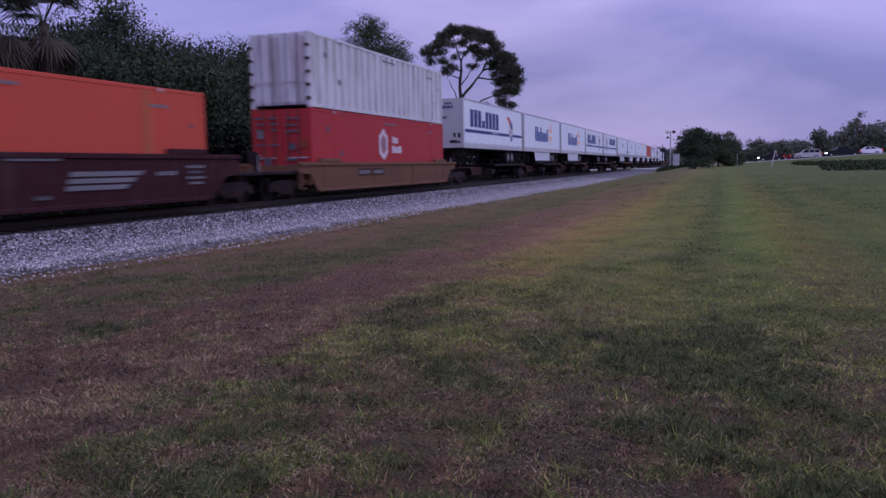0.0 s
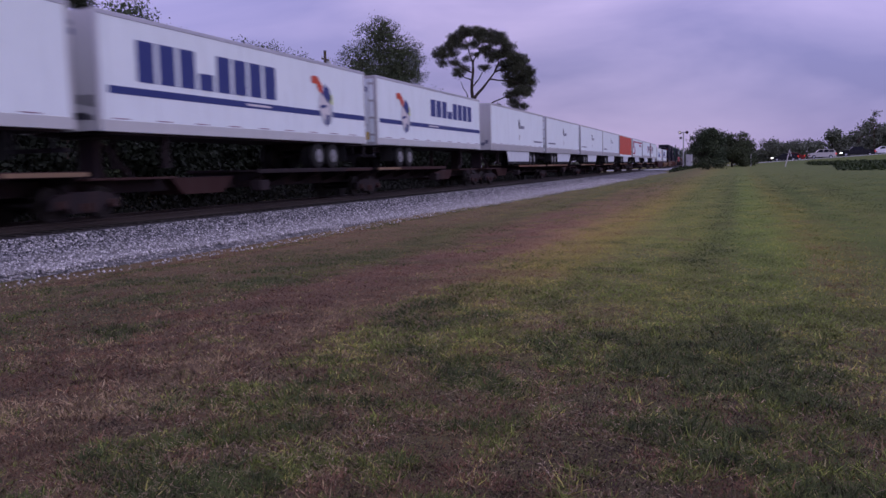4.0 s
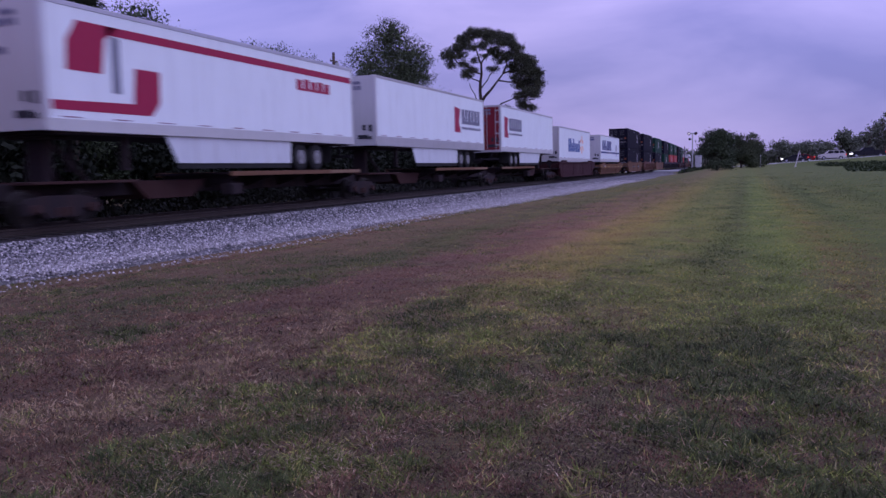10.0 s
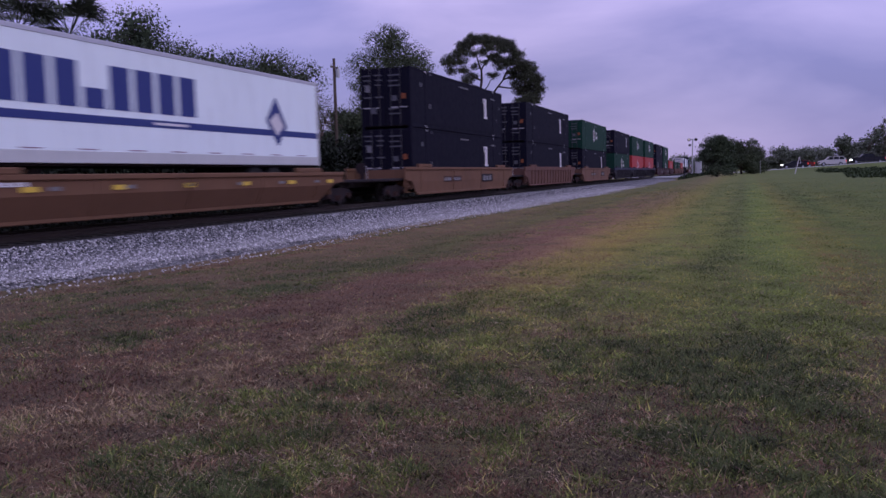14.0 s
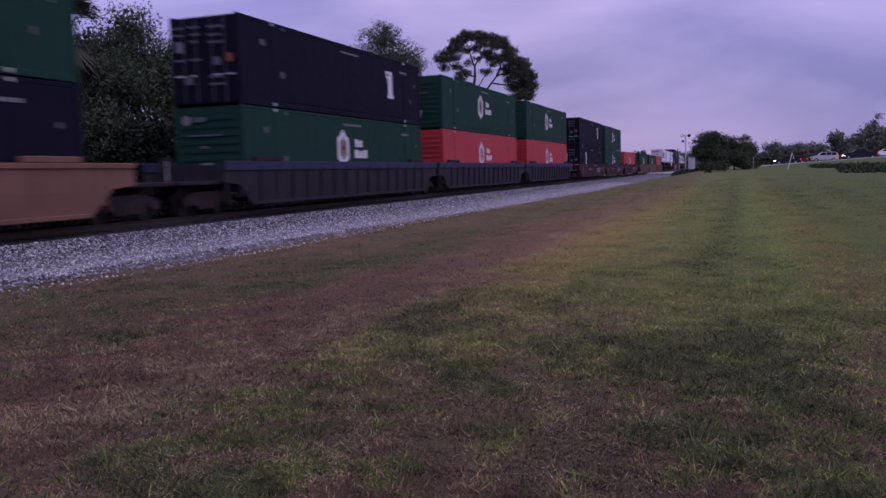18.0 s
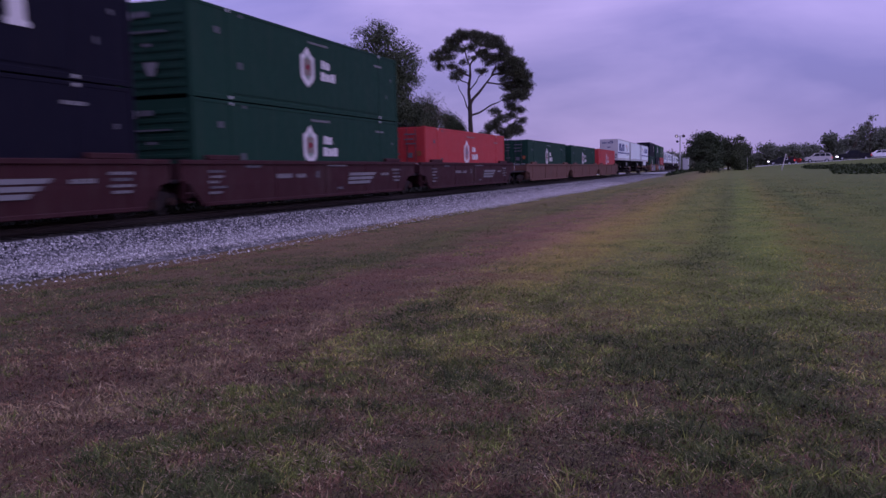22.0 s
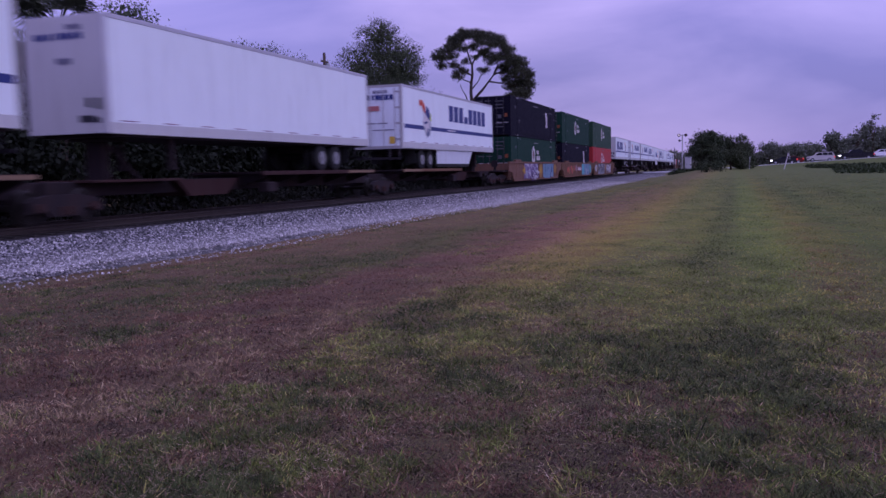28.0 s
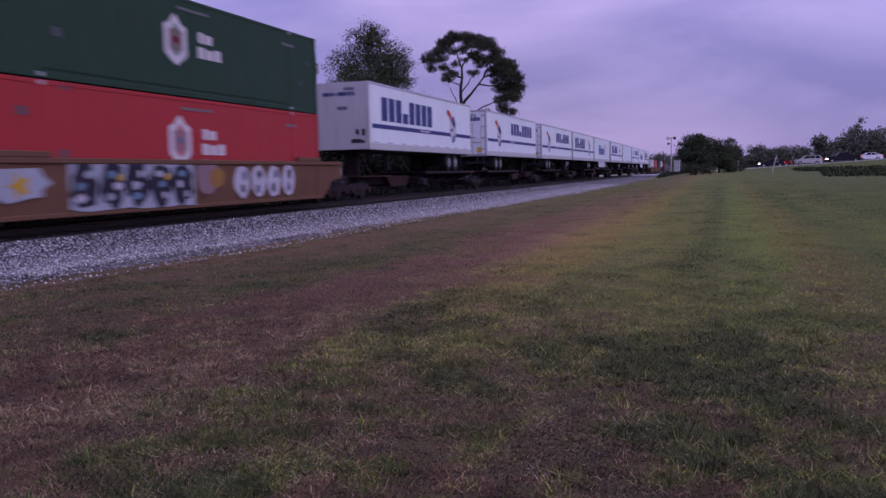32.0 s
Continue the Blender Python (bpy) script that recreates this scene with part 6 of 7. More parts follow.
    crown = [(-1.0, 17.6, .8, .5), (1.0, 18.5, 1.0, .6), (2.6, 18.0, 1.0, .6), (-2.2, 17.8, .9, .6), (0.5, 16.4, .7, .4), (2.6, 15.9, .8, .5), (-3.4, 16.6, .8, .5), (4.6, 13.8, .9, .7), (-4.4, 16.8, 1.0, .8), (-4.0, 15.7, .9, .7), (-3.3, 17.8, 1.1, .8), (-2.2, 18.8, 1.3, .8), (-0.8, 19.5, 1.4, .8), (0.8, 19.6, 1.4, .8), (2.3, 19.3, 1.4, .8), (3.6, 18.6, 1.3, .9), (4.3, 17.5, 1.0, .9), (-2.6, 16.8, .9, .6), (1.7, 17.2, 1.2, .7), (3.4, 16.8, 1.0, .7), (0.2, 17.9, 1.0, .6), (-1.9, 14.2, 1.0, .8), (-1.2, 15.0, .8, .6), (1.6, 14.9, .9, .5),
             (5.2, 16.0, 1.3, 1.0), (6.4, 15.6, 1.3, 1.0), (4.2, 15.1, 1.1, .8), (7.2, 14.2, 1.2, 1.0), (5.8, 14.4, 1.4, 1.1), (7.6, 12.8, 1.1, 1.0), (6.4, 12.8, 1.4, 1.1), (5.0, 12.8, 1.1, .8), (6.2, 11.4, 1.3, .8), (4.9, 11.2, .9, .7), (7.3, 11.6, 1.0, .8), (4.0, 8.4, 1.0, .7), (5.4, 8.9, 1.0, .7), (6.6, 9.6, .9, .6), (3.0, 7.4, 1.2, .9), (6.0, 7.0, 1.3, .9), (3.2, 16.2, .9, .6), (4.6, 16.6, .9, .7), (2.0, 16.5, .8, .5), (-0.8, 16.2, .8, .5), (-2.4, 15.6, .8, .6), (5.4, 10.1, 1.0, .7), (3.2, 9.4, .9, .6), (4.6, 6.4, 1.2, .8), (1.8, 6.2, 1.0, .8), (3.4, 5.2, 1.3, .9), (6.8, 8.2, .9, .6), (5.0, 17.3, .9, .7)]
    q, m = leaves(rg, [(*at(a, h, rg.uniform(-1.5, 1.5)), r, s) for a, h, r, s in crown], 92000, 0.15, 0.6, 26, 0.0, 1.5)
    part("crown", fan_mesh("crown", q, m, 4, M["needle"]), None, t)
    # low growth beyond the pine
    for i, (az, d, h, r) in enumerate(((13.2, 125, 4.2, 3.2), (11.9, 140, 4.6, 3.5), (15.0, 112, 5.0, 3.5), (16.6, 105, 5.4, 3.2), (9.4, 190, 6.0, 4.0), (6.5, 300, 7.5, 6.0), (8.0, 270, 6.0, 6.0))):
        a = radians(az)
        x, y = d * math.cos(a), d * math.sin(a)
        # Same leaf colour, with shade painted in.
        tree("shrub", "low green bush beyond the line, shade painted into its leaves", x, y, lump(np.random.default_rng(180 + i), r, h, 9, 0.1, 0.8), "leafdk", 4200, 0.36, 0.1, 190 + i, "darkbark", 0.2, 1.1, "shrubs along the line")
    # bushes in the field before the crossing
    for i, (az, d, h, r) in enumerate(((1.72, 118, 5.5, 2.5), (0.25, 146, 5.7, 2.9), (-0.45, 152, 4.6, 2.4))):
        a = radians(az)
        x, y = d * math.cos(a), d * math.sin(a)
        tree("small_tree", "dense rounded small tree with a short trunk in the field", x, y, lump(np.random.default_rng(200 + i), r, h, 26, 0.2, 0.85, 0.12), "leafmid" if i == 0 else "leaf", 18000, 0.2, 0.16, 210 + i, "darkbark", 0.2, 0.75, "small trees by the crossing")
    # far trees beyond the road
    far = [(3.9, 420, 9, 7), (1.0, 260, 6, 6), (-1.3, 330, 5.2, 7), (-2.1, 320, 7.6, 4), (-2.7, 340, 6.4, 7), (-3.5, 320, 7, 5), (-4.2, 330, 7.4, 5), (-4.9, 300, 6, 5), (-5.75, 250, 7.8, 3.6), (-6.6, 260, 6.4, 5), (-7.4, 240, 7.2, 5), (-8.2, 230, 8.6, 6), (-9.2, 240, 9.6, 7), (-10.5, 240, 11.5, 7), (-12, 230, 12, 8), (2.4, 330, 6, 6)]
    for i, (az, d, h, r) in enumerate(far):
        a = radians(az)
        x, y = d * math.cos(a), d * math.sin(a)
        tree("far_tree", "distant tree beyond the road, haze painted into its leaves", x, y, lump(np.random.default_rng(230 + i), r, h + 0.6, 11, 0.1, 0.75), "farleaf", 3200, 0.6, 0.25, 240 + i, "darkbark", 0.3, 1.5, "distant trees beyond the road")
    # bare twigs above the far trees
    for i, (az, d, h) in enumerate(((-7.0, 236, 12.0), (-7.9, 228, 13.5))):
        a = radians(az)
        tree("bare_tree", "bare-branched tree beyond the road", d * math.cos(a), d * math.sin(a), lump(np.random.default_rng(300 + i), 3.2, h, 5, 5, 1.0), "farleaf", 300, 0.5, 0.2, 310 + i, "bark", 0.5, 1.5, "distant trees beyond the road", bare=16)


def horizon_wood():
    """A distant belt of trees that closes the view all round."""
    rng = np.random.default_rng(31)
    n = 60000
    a = rng.uniform(-math.pi, math.pi, n)
    d = rng.uniform(520, 640, n)
    top = 9 + 3 * np.sin(a * 23) + 2 * np.sin(a * 61 + 1) + 1.5 * np.sin(a * 131)
    p = np.stack([d * np.cos(a), d * np.sin(a), rng.uniform(-1, 1, n) * 0.2 + top * rng.random(n) ** 0.7 * 0.75], -1)
    u = rng.normal(size=(n, 3))
    u /= np.linalg.norm(u, axis=1, keepdims=True)
    w = np.cross(u, rng.normal(size=(n, 3)))
    w /= np.linalg.norm(w, axis=1, keepdims=True)
    s = rng.uniform(1.2, 3.2, (n, 1))
    q = np.stack([p, p + u * s * 0.5 + w * s * 0.4, p + u * s, p + u * s * 0.5 - w * s * 0.4], 1)
    tagged(new("far_woods", fan_mesh("far_woods", q, n, 4, M["farleaf"])), "low belt of distant woods on the horizon, haze painted in", "woods", kind="stuff")


def bank_weeds():
    """Rank weeds on the slope below the road."""
    rng = np.random.default_rng(33)
    n = 46000
    y = -11 - 42 * rng.random(n)
    x = 138 + 17 * rng.random(n)
    near = rng.random(n) < 0.12      # a patch between the line and the crossing
    x, y = np.where(near, 150 + 13 * rng.random(n), x), np.where(near, 5.0 + 6.0 * rng.random(n), y)
    dip = rng.random(n) < 0.4
    u = 88 + 58 * rng.random(n)
    x, y = np.where(dip & ~near, u, x), np.where(dip & ~near, -0.092 * u - 1.0 - 15 * rng.random(n), y)
    dense = 0.5 + 0.5 * np.sin(y * 0.9) * np.sin(x * 0.7 + y * 0.2)
    keep = rng.random(n) < 0.25 + 0.75 * dense
    x, y = x[keep], y[keep]
    n = len(x)
    p = np.stack([x, y, np.array([land(a, b) for a, b in zip(x, y)]) + 0.4 * rng.random(n) ** 2 * (0.4 + dense[keep])], -1)
    u = rng.normal(size=(n, 3)) + np.array([0, 0, 0.5])
    u /= np.linalg.norm(u, axis=1, keepdims=True)
    w = np.cross(u, rng.normal(size=(n, 3)))
    w /= np.linalg.norm(w, axis=1, keepdims=True)
    s = rng.uniform(0.15, 0.4, (n, 1))
    q = np.stack([p, p + u * s * 0.5 + w * s * 0.3, p + u * s, p + u * s * 0.5 - w * s * 0.3], 1)
    tagged(new("weeds", fan_mesh("weeds", q, n, 4, M["weed"])), "rank dark green weeds on the road bank", "weeds", kind="stuff")


def undergrowth():
    """Rank growth along the far side of the line, at the foot of the wood."""
    rng = np.random.default_rng(35)
    n = 70000
    x = -12 + 170 * rng.random(n)
    y = np.array([track_y(a) for a in x]) + 6.4 + 4.2 * rng.random(n)
    tall = 0.9 + 0.5 * np.sin(0.8 * x + np.sin(0.37 * x)) * np.sin(0.31 * x + 2)
    p = np.stack([x, y, np.array([land(a, b) for a, b in zip(x, y)]) + tall * (0.3 + 0.25 * (y - 16.35 - 6.4).clip(0, 4)) * rng.random(n)], -1)
    u = rng.normal(size=(n, 3)) + np.array([0, 0, 0.6])
    u /= np.linalg.norm(u, axis=1, keepdims=True)
    w = np.cross(u, rng.normal(size=(n, 3)))
    w /= np.linalg.norm(w, axis=1, keepdims=True)
    s = rng.uniform(0.10, 0.28, (n, 1))
    q = np.stack([p, p + u * s * 0.5 + w * s * 0.32, p + u * s, p + u * s * 0.5 - w * s * 0.32], 1)
    # Leaf colour here holds painted shade, to read dark below the cars.
    tagged(new("undergrowth", fan_mesh("undergrowth", q, n, 4, M["shadeleaf"])), "rank undergrowth at the foot of the wood, shade painted in", "undergrowth", kind="stuff")


build_trees()
undergrowth()
horizon_wood()
bank_weeds()

# ---- crossing furniture ----


def utility_pole():
    x, y = spot(26.87, 31)
    t = thing("utility_pole", "weathered wooden utility pole with a crossarm", "pole")
    h = 11.2
    t.location = (x, y, land(x, y) - 0.1)
    part("pole", tube(bmesh.new(), (0, 0, 0), (0, 0, h), 0.16, 0.11, 10), M["wood"], t)
    arm = part("crossarm", box(bmesh.new(), -0.55, 0.65, -0.06, 0.06, h - 0.75, h - 0.63, 0.01), M["wood"], t)
    part("transformer", tube(bmesh.new(), (0.0, -0.3, h - 1.5), (0.0, -0.3, h - 0.85), 0.16, 0.16, 10), M["galv"], t)
    for dx in (-0.5, 0.05, 0.6):
        part("insulator", tube(bmesh.new(), (dx, 0, h - 0.63), (dx, 0, h - 0.45), 0.04, 0.03, 8), M["galv"], arm)
    part("brace", tube(bmesh.new(), (0.0, -0.08, h - 1.1), (0.55, -0.08, h - 0.72), 0.02, 0.02, 6), M["galv"], t)


def crossing_signal():
    x, y = 163.0, 163.0 * math.tan(radians(3.25))
    t = thing("crossing_signal", "grey steel signal mast with two lamp heads", "signal")
    z = land(x, y)
    t.location = (x, y, z)
    h = 1.55 + 163 * math.tan(radians(2.1)) - z
    part("mast", tube(bmesh.new(), (0, 0, 0), (0, 0, h - 0.2), 0.12, 0.1, 10), M["galv"], t)
    part("foot", box(bmesh.new(), -0.3, 0.3, -0.3, 0.3, -0.05, 0.12, 0.03), M["concrete"], t)
    for s in (-1, 1):
        hd = part("lamp_head", tube(bmesh.new(), (-0.08, s * 0.62, h - 0.35), (0.06, s * 0.62, h - 0.35), 0.28, 0.28, 16), M["ink"], t)
        part("lamp_hood", tube(bmesh.new(), (-0.45, s * 0.62, h - 0.3), (-0.08, s * 0.62, h - 0.3), 0.19, 0.17, 12, cap=False), M["ink"], hd)
        part("lens", tube(bmesh.new(), (-0.12, s * 0.62, h - 0.32), (-0.085, s * 0.62, h - 0.32), 0.10, 0.10, 12), M["signal"] if s > 0 else M["deepred"], hd, "lit signal lens" if s > 0 else "unlit red lens")
    part("lamp_arm", box(bmesh.new(), -0.05, 0.05, -0.62, 0.62, h - 0.4, h - 0.3), M["galv"], t)
    hd = part("lower_lamp_head", tube(bmesh.new(), (-0.1, 0.5, h - 1.35), (0.06, 0.5, h - 1.35), 0.22, 0.22, 14), M["ink"], t)
    part("lamp_bracket", box(bmesh.new(), -0.04, 0.04, 0.0, 0.5, h - 1.4, h - 1.3), M["galv"], t)


def relay_cabinet():
    x = 161.0
    y = x * math.tan(radians(2.88))
    t = thing("relay_cabinet", "pale grey metal relay cabinet beside the crossing", "cabinet")
    t.location = (x, y, land(x, y) - 0.02)
    part("body", box(bmesh.new(), -0.9, 0.9, -0.52, 0.52, 0.15, 2.45, 0.03), M["offwhite"], t)
    part("plinth", box(bmesh.new(), -0.85, 0.85, -0.48, 0.48, 0.0, 0.15), M["concrete"], t)
    part("roof", box(bmesh.new(), -1.0, 1.0, -0.6, 0.6, 2.45, 2.6, 0.03), M["galv"], t)
    d = part("door", box(bmesh.new(), -0.93, -0.9, -0.4, 0.4, 0.3, 2.3, 0.01), M["offwhite"], t)
    part("handle", box(bmesh.new(), -0.97, -0.93, 0.25, 0.3, 1.2, 1.45), M["ink"], d)


def thin_post(az, d, h, w, label, material, lean=0.0):
    a = radians(az)
    x, y = d * math.cos(a), d * math.sin(a)
    t = thing("post", label, "post")
    t.location = (x, y, land(x, y) - 0.05)
    part("stem", tube(bmesh.new(), (0, 0, 0), (0, -lean, h), w, w * 0.9, 8), M[material], t)
    part("cap", tube(bmesh.new(), (0, -lean, h), (0, -lean, h + 0.04), w * 1.3, w * 1.1, 8), M[material], t)
    return t


def field_sign():
    a = radians(-3.05)
    d = 132.0
    x, y = d * math.cos(a), d * math.sin(a)
    t = thing("leaning_post", "white leaning post with a cross strut in the grass", "post")
    t.location = (x, y, land(x, y) - 0.05)
    part("stem", tube(bmesh.new(), (0, 0.25, 0), (0, -0.3, 2.4), 0.06, 0.055, 8), M["mark"], t)
    part("strut", tube(bmesh.new(), (0, -0.55, 1.5), (0, -0.36, 2.3), 0.035, 0.03, 8), M["mark"], t)
    part("joint", box(bmesh.new(), -0.03, 0.03, -0.56, -0.1, 1.5, 1.55), M["mark"], t)


utility_pole()
crossing_signal()
relay_cabinet()
field_sign()
thin_post(3.75, 150.0, 4.6, 0.07, "thin dark steel post beside the line", "ink")
thin_post(-0.9, 150.0, 2.0, 0.06, "pale marker post by the road", "offwhite")

# ---- waiting cars on the road ----


def car(name, label, profile, windows, length, width, colour, y, lane, lit=True):
    """A car that faces the crossing (+y). profile: outline of (along, up) from its front."""
    t = thing(name, label, "car", "cars waiting at the crossing")
    x = ROAD_X - 1.8 if lane == 0 else ROAD_X + 1.8
    t.location = (x, y, road_z(y) + 0.03)
    w = width / 2
    bm = bmesh.new()
    prism(bm, [(-a, b) for a, b in profile], "x", -w, w)
    bmesh.ops.bevel(bm, geom=list(bm.edges), offset=0.05, segments=2, affect="EDGES")
    # the outline runs along y: (along, up) is used as (y, z)
    part("body", bm, M[colour], t)
    for pts in windows:
        for s in (-1, 1):
            part("side_window", prism(bmesh.new(), [(-a, b) for a, b in pts], "x", min(s * w, s * (w + 0.012)), max(s * w, s * (w + 0.012))), M["glass"], t)
    for a in (0.9, length - 0.95):
        for s in (-1, 1):
            wh = part("wheel", tube(bmesh.new(), (s * (w - 0.2), -a, 0.34), (s * (w + 0.02), -a, 0.34), 0.34, 0.34, 18), M["rubber"], t)
            part("rim", tube(bmesh.new(), (s * (w + 0.02), -a, 0.34), (s * (w + 0.03), -a, 0.34), 0.2, 0.18, 14), M["galv"], wh)
    for s in (-1, 1):
        part("headlight", box(bmesh.new(), min(s * (w - 0.45), s * (w + 0.01)), max(s * (w - 0.45), s * (w + 0.01)), -0.32, 0.02, 0.6, 0.78, 0.02), M["headlight"] if lit else M["glass"], t, "lit headlight" if lit else "unlit headlight")
        part("tail_lamp", box(bmesh.new(), min(s * (w - 0.3), s * (w + 0.01)), max(s * (w - 0.3), s * (w + 0.01)), -length - 0.01, -length + 0.2, 0.75, 1.0, 0.02), M["taillight"], t, "red tail lamp")
        part("door_mirror", box(bmesh.new(), min(s * w, s * (w + 0.18)), max(s * w, s * (w + 0.18)), -1.65, -1.52, 0.95, 1.1, 0.02), M[colour], t)
    part("bumper", box(bmesh.new(), -w + 0.05, w - 0.05, -0.02, 0.05, 0.3, 0.55, 0.02), M["ink"], t)


SEDAN = [(0, 0.3), (0, 0.72), (0.3, 0.82), (1.25, 0.95), (1.95, 1.42), (3.2, 1.45), (3.95, 1.05), (4.6, 1.0), (4.65, 0.4), (4.5, 0.28)]
SUV = [(0, 0.35), (0, 0.85), (0.25, 0.98), (1.15, 1.1), (1.75, 1.68), (4.2, 1.72), (4.62, 1.15), (4.7, 0.5), (4.6, 0.33)]
PICKUP = [(0, 0.4), (0, 0.95), (0.25, 1.05), (1.5, 1.12), (2.1, 1.75), (3.7, 1.78), (3.95, 1.2), (5.7, 1.18), (5.75, 0.5), (5.6, 0.38)]
car("sedan", "dark saloon car with lit headlights waiting on the road", SEDAN, [[(1.45, 1.0), (2.02, 1.36), (2.55, 1.38), (2.55, 1.02)], [(2.65, 1.02), (2.65, 1.38), (3.15, 1.38), (3.7, 1.05)]], 4.65, 1.8, "carblack", 171 * math.tan(radians(-2.1)), 0)
car("sedan", "dark red saloon car waiting on the road", SEDAN, [[(1.45, 1.0), (2.02, 1.36), (2.55, 1.38), (2.55, 1.02)], [(2.65, 1.02), (2.65, 1.38), (3.15, 1.38), (3.7, 1.05)]], 4.65, 1.8, "carred", 171 * math.tan(radians(-2.55)), 1, False)
car("suv", "silver sport utility car waiting on the road", SUV, [[(1.35, 1.15), (1.85, 1.6), (2.5, 1.62), (2.5, 1.15)], [(2.6, 1.15), (2.6, 1.62), (3.4, 1.63), (3.4, 1.15)], [(3.5, 1.15), (3.5, 1.63), (4.1, 1.62), (4.35, 1.18)]], 4.7, 1.85, "carsilver", 171 * math.tan(radians(-4.2)), 0, False)
car("pickup_truck", "dark pickup truck with lit headlights waiting on the road", PICKUP, [[(1.7, 1.2), (2.2, 1.66), (2.85, 1.68), (2.85, 1.2)], [(2.95, 1.2), (2.95, 1.68), (3.6, 1.68), (3.7, 1.2)]], 5.75, 2.0, "carblack", 171 * math.tan(radians(-5.98)), 0)
car("sedan", "white saloon car with lit headlights waiting on the road", SEDAN, [[(1.45, 1.0), (2.02, 1.36), (2.55, 1.38), (2.55, 1.02)], [(2.65, 1.02), (2.65, 1.38), (3.15, 1.38), (3.7, 1.05)]], 4.65, 1.8, "carwhite", 171 * math.tan(radians(-7.72)), 1)

# ---- grass ----


def patches(seed, x, y, cell):
    """Smooth noise from 0 to 1 over the plan, about one blob to a cell."""
    g = np.random.default_rng(seed).random((64, 64))
    u, v = x / cell + 300, y / cell + 300
    i, j = np.floor(u).astype(int), np.floor(v).astype(int)
    p, q = u - i, v - j
    p, q = p * p * (3 - 2 * p), q * q * (3 - 2 * q)
    i, j, k, l = i % 64, j % 64, (i + 1) % 64, (j + 1) % 64
    return (g[i, j] * (1 - p) + g[k, j] * p) * (1 - q) + (g[i, l] * (1 - p) + g[k, l] * p) * q


def rough_patches(seed, x, y, cell):
    return 0.55 * patches(seed, x, y, cell) + 0.28 * patches(seed + 1, x, y, cell * 0.45) + 0.17 * patches(seed + 2, x, y, cell * 0.2)


BLADES = ["blade_green", "blade_bright", "blade_fresh", "blade_deep", "blade_mauve", "blade_straw", "blade_thatch"]
ORDER = [3, 0, 2, 1, 5, 4, 6]     # from lush to dead, so that neighbours in a patch are alike


def sward(x, y):
    """How much of each kind of blade grows at a place: strips along the line, and patches."""
    up = lambda v, a, b: np.clip((v - a) / (b - a), 0, 1)
    yw = y + 0.9 * (rough_patches(11, x, y, 1.6) - 0.5)
    n1, n2, n3 = rough_patches(21, x, y, 0.9), rough_patches(31, x, y, 0.55), rough_patches(41, x, y, 2.6)
    far = up(x, 5.5, 9.0)

    def mix(*w):
        return np.array(w)[:, None] * np.ones_like(x)[None]

    def blend(a, b, k):
        return a * (1 - k) + b * k

    field = blend(mix(0.2, 0.58, 0.14, 0.0, 0.02, 0.06, 0.0), mix(0.40, 0.24, 0.28, 0.04, 0.02, 0.02, 0.0), up(n3, 0.46, 0.6))
    field = blend(field, mix(0.05, 0.35, 0.0, 0.0, 0.3, 0.3, 0.0), up(n1, 0.55, 0.63) * 0.95)
    close = blend(mix(0.09, 0.02, 0.0, 0.08, 0.36, 0.15, 0.30), mix(0.32, 0.03, 0.03, 0.4, 0.08, 0.05, 0.09), up(0.7 * n2 + 0.3 * n3, 0.43, 0.52) * 0.92)
    close = blend(close, mix(0.3, 0.02, 0.08, 0.45, 0.05, 0.02, 0.08), up(y, 1.5, 0.2) * 0.7)
    p = blend(close, field, far)
    golden = up(yw, 1.0, 2.0) * up(x, 9.0, 12.0)
    p = blend(p, mix(0.03, 0.62, 0.02, 0.0, 0.11, 0.22, 0.0), golden * (0.55 + 0.45 * up(n1, 0.4, 0.55)))
    p = blend(p, mix(0.40, 0.34, 0.2, 0.02, 0.02, 0.02, 0.0), np.clip(up(yw, 1.6, 2.1) * up(3.6 - yw, 0.0, 0.3) * (1 - up(x, 8.5, 10.5)) * up(x, 5.6, 6.6), 0, 1) * up(n2, 0.3, 0.55))
    lush = up(1.35 - np.hypot((x - 7.0) / 1.35, (y - 0.5) / 0.9) + 1.5 * (n2 - 0.5), 0.0, 0.6)
    p = blend(p, mix(0.3, 0.02, 0.06, 0.52, 0.04, 0.02, 0.04), lush * 0.92)
    fresh = up(1.25 - np.hypot((x - 10.6) / 2.8, (y + 0.1) / 2.2), 0.0, 0.5) * up(n1, 0.3, 0.5)
    p = blend(p, mix(0.22, 0.26, 0.5, 0.02, 0.0, 0.0, 0.0), fresh)
    for cx, cy, r in ((5.7, 1.8, 0.36), (3.9, 1.7, 0.22), (3.9, 2.25, 0.25), (4.05, 2.85, 0.3), (8.2, 3.1, 0.6)):
        p = blend(p, mix(0.42, 0.03, 0.05, 0.5, 0.0, 0.0, 0.0), up(1.3 - np.hypot((x - cx) / r, (y - cy) / r) + 1.6 * (n2 - 0.5), 0.0, 0.4) * 0.8)
    edge = np.exp(-((yw - 3.85) / 0.33) ** 2) * (1 - up(x, 8.5, 11))
    strip = up(yw, 3.3, 3.7) * (1 - 0.75 * up(x, 15, 30)) * (1 - 0.5 * up(n3, 0.6, 0.7))
    p = blend(p, mix(0.04, 0.02, 0.0, 0.0, 0.62, 0.16, 0.16), strip)
    p = blend(p, mix(0.04, 0.04, 0.0, 0.0, 0.22, 0.7, 0.0), edge * up(n1, 0.2, 0.4))
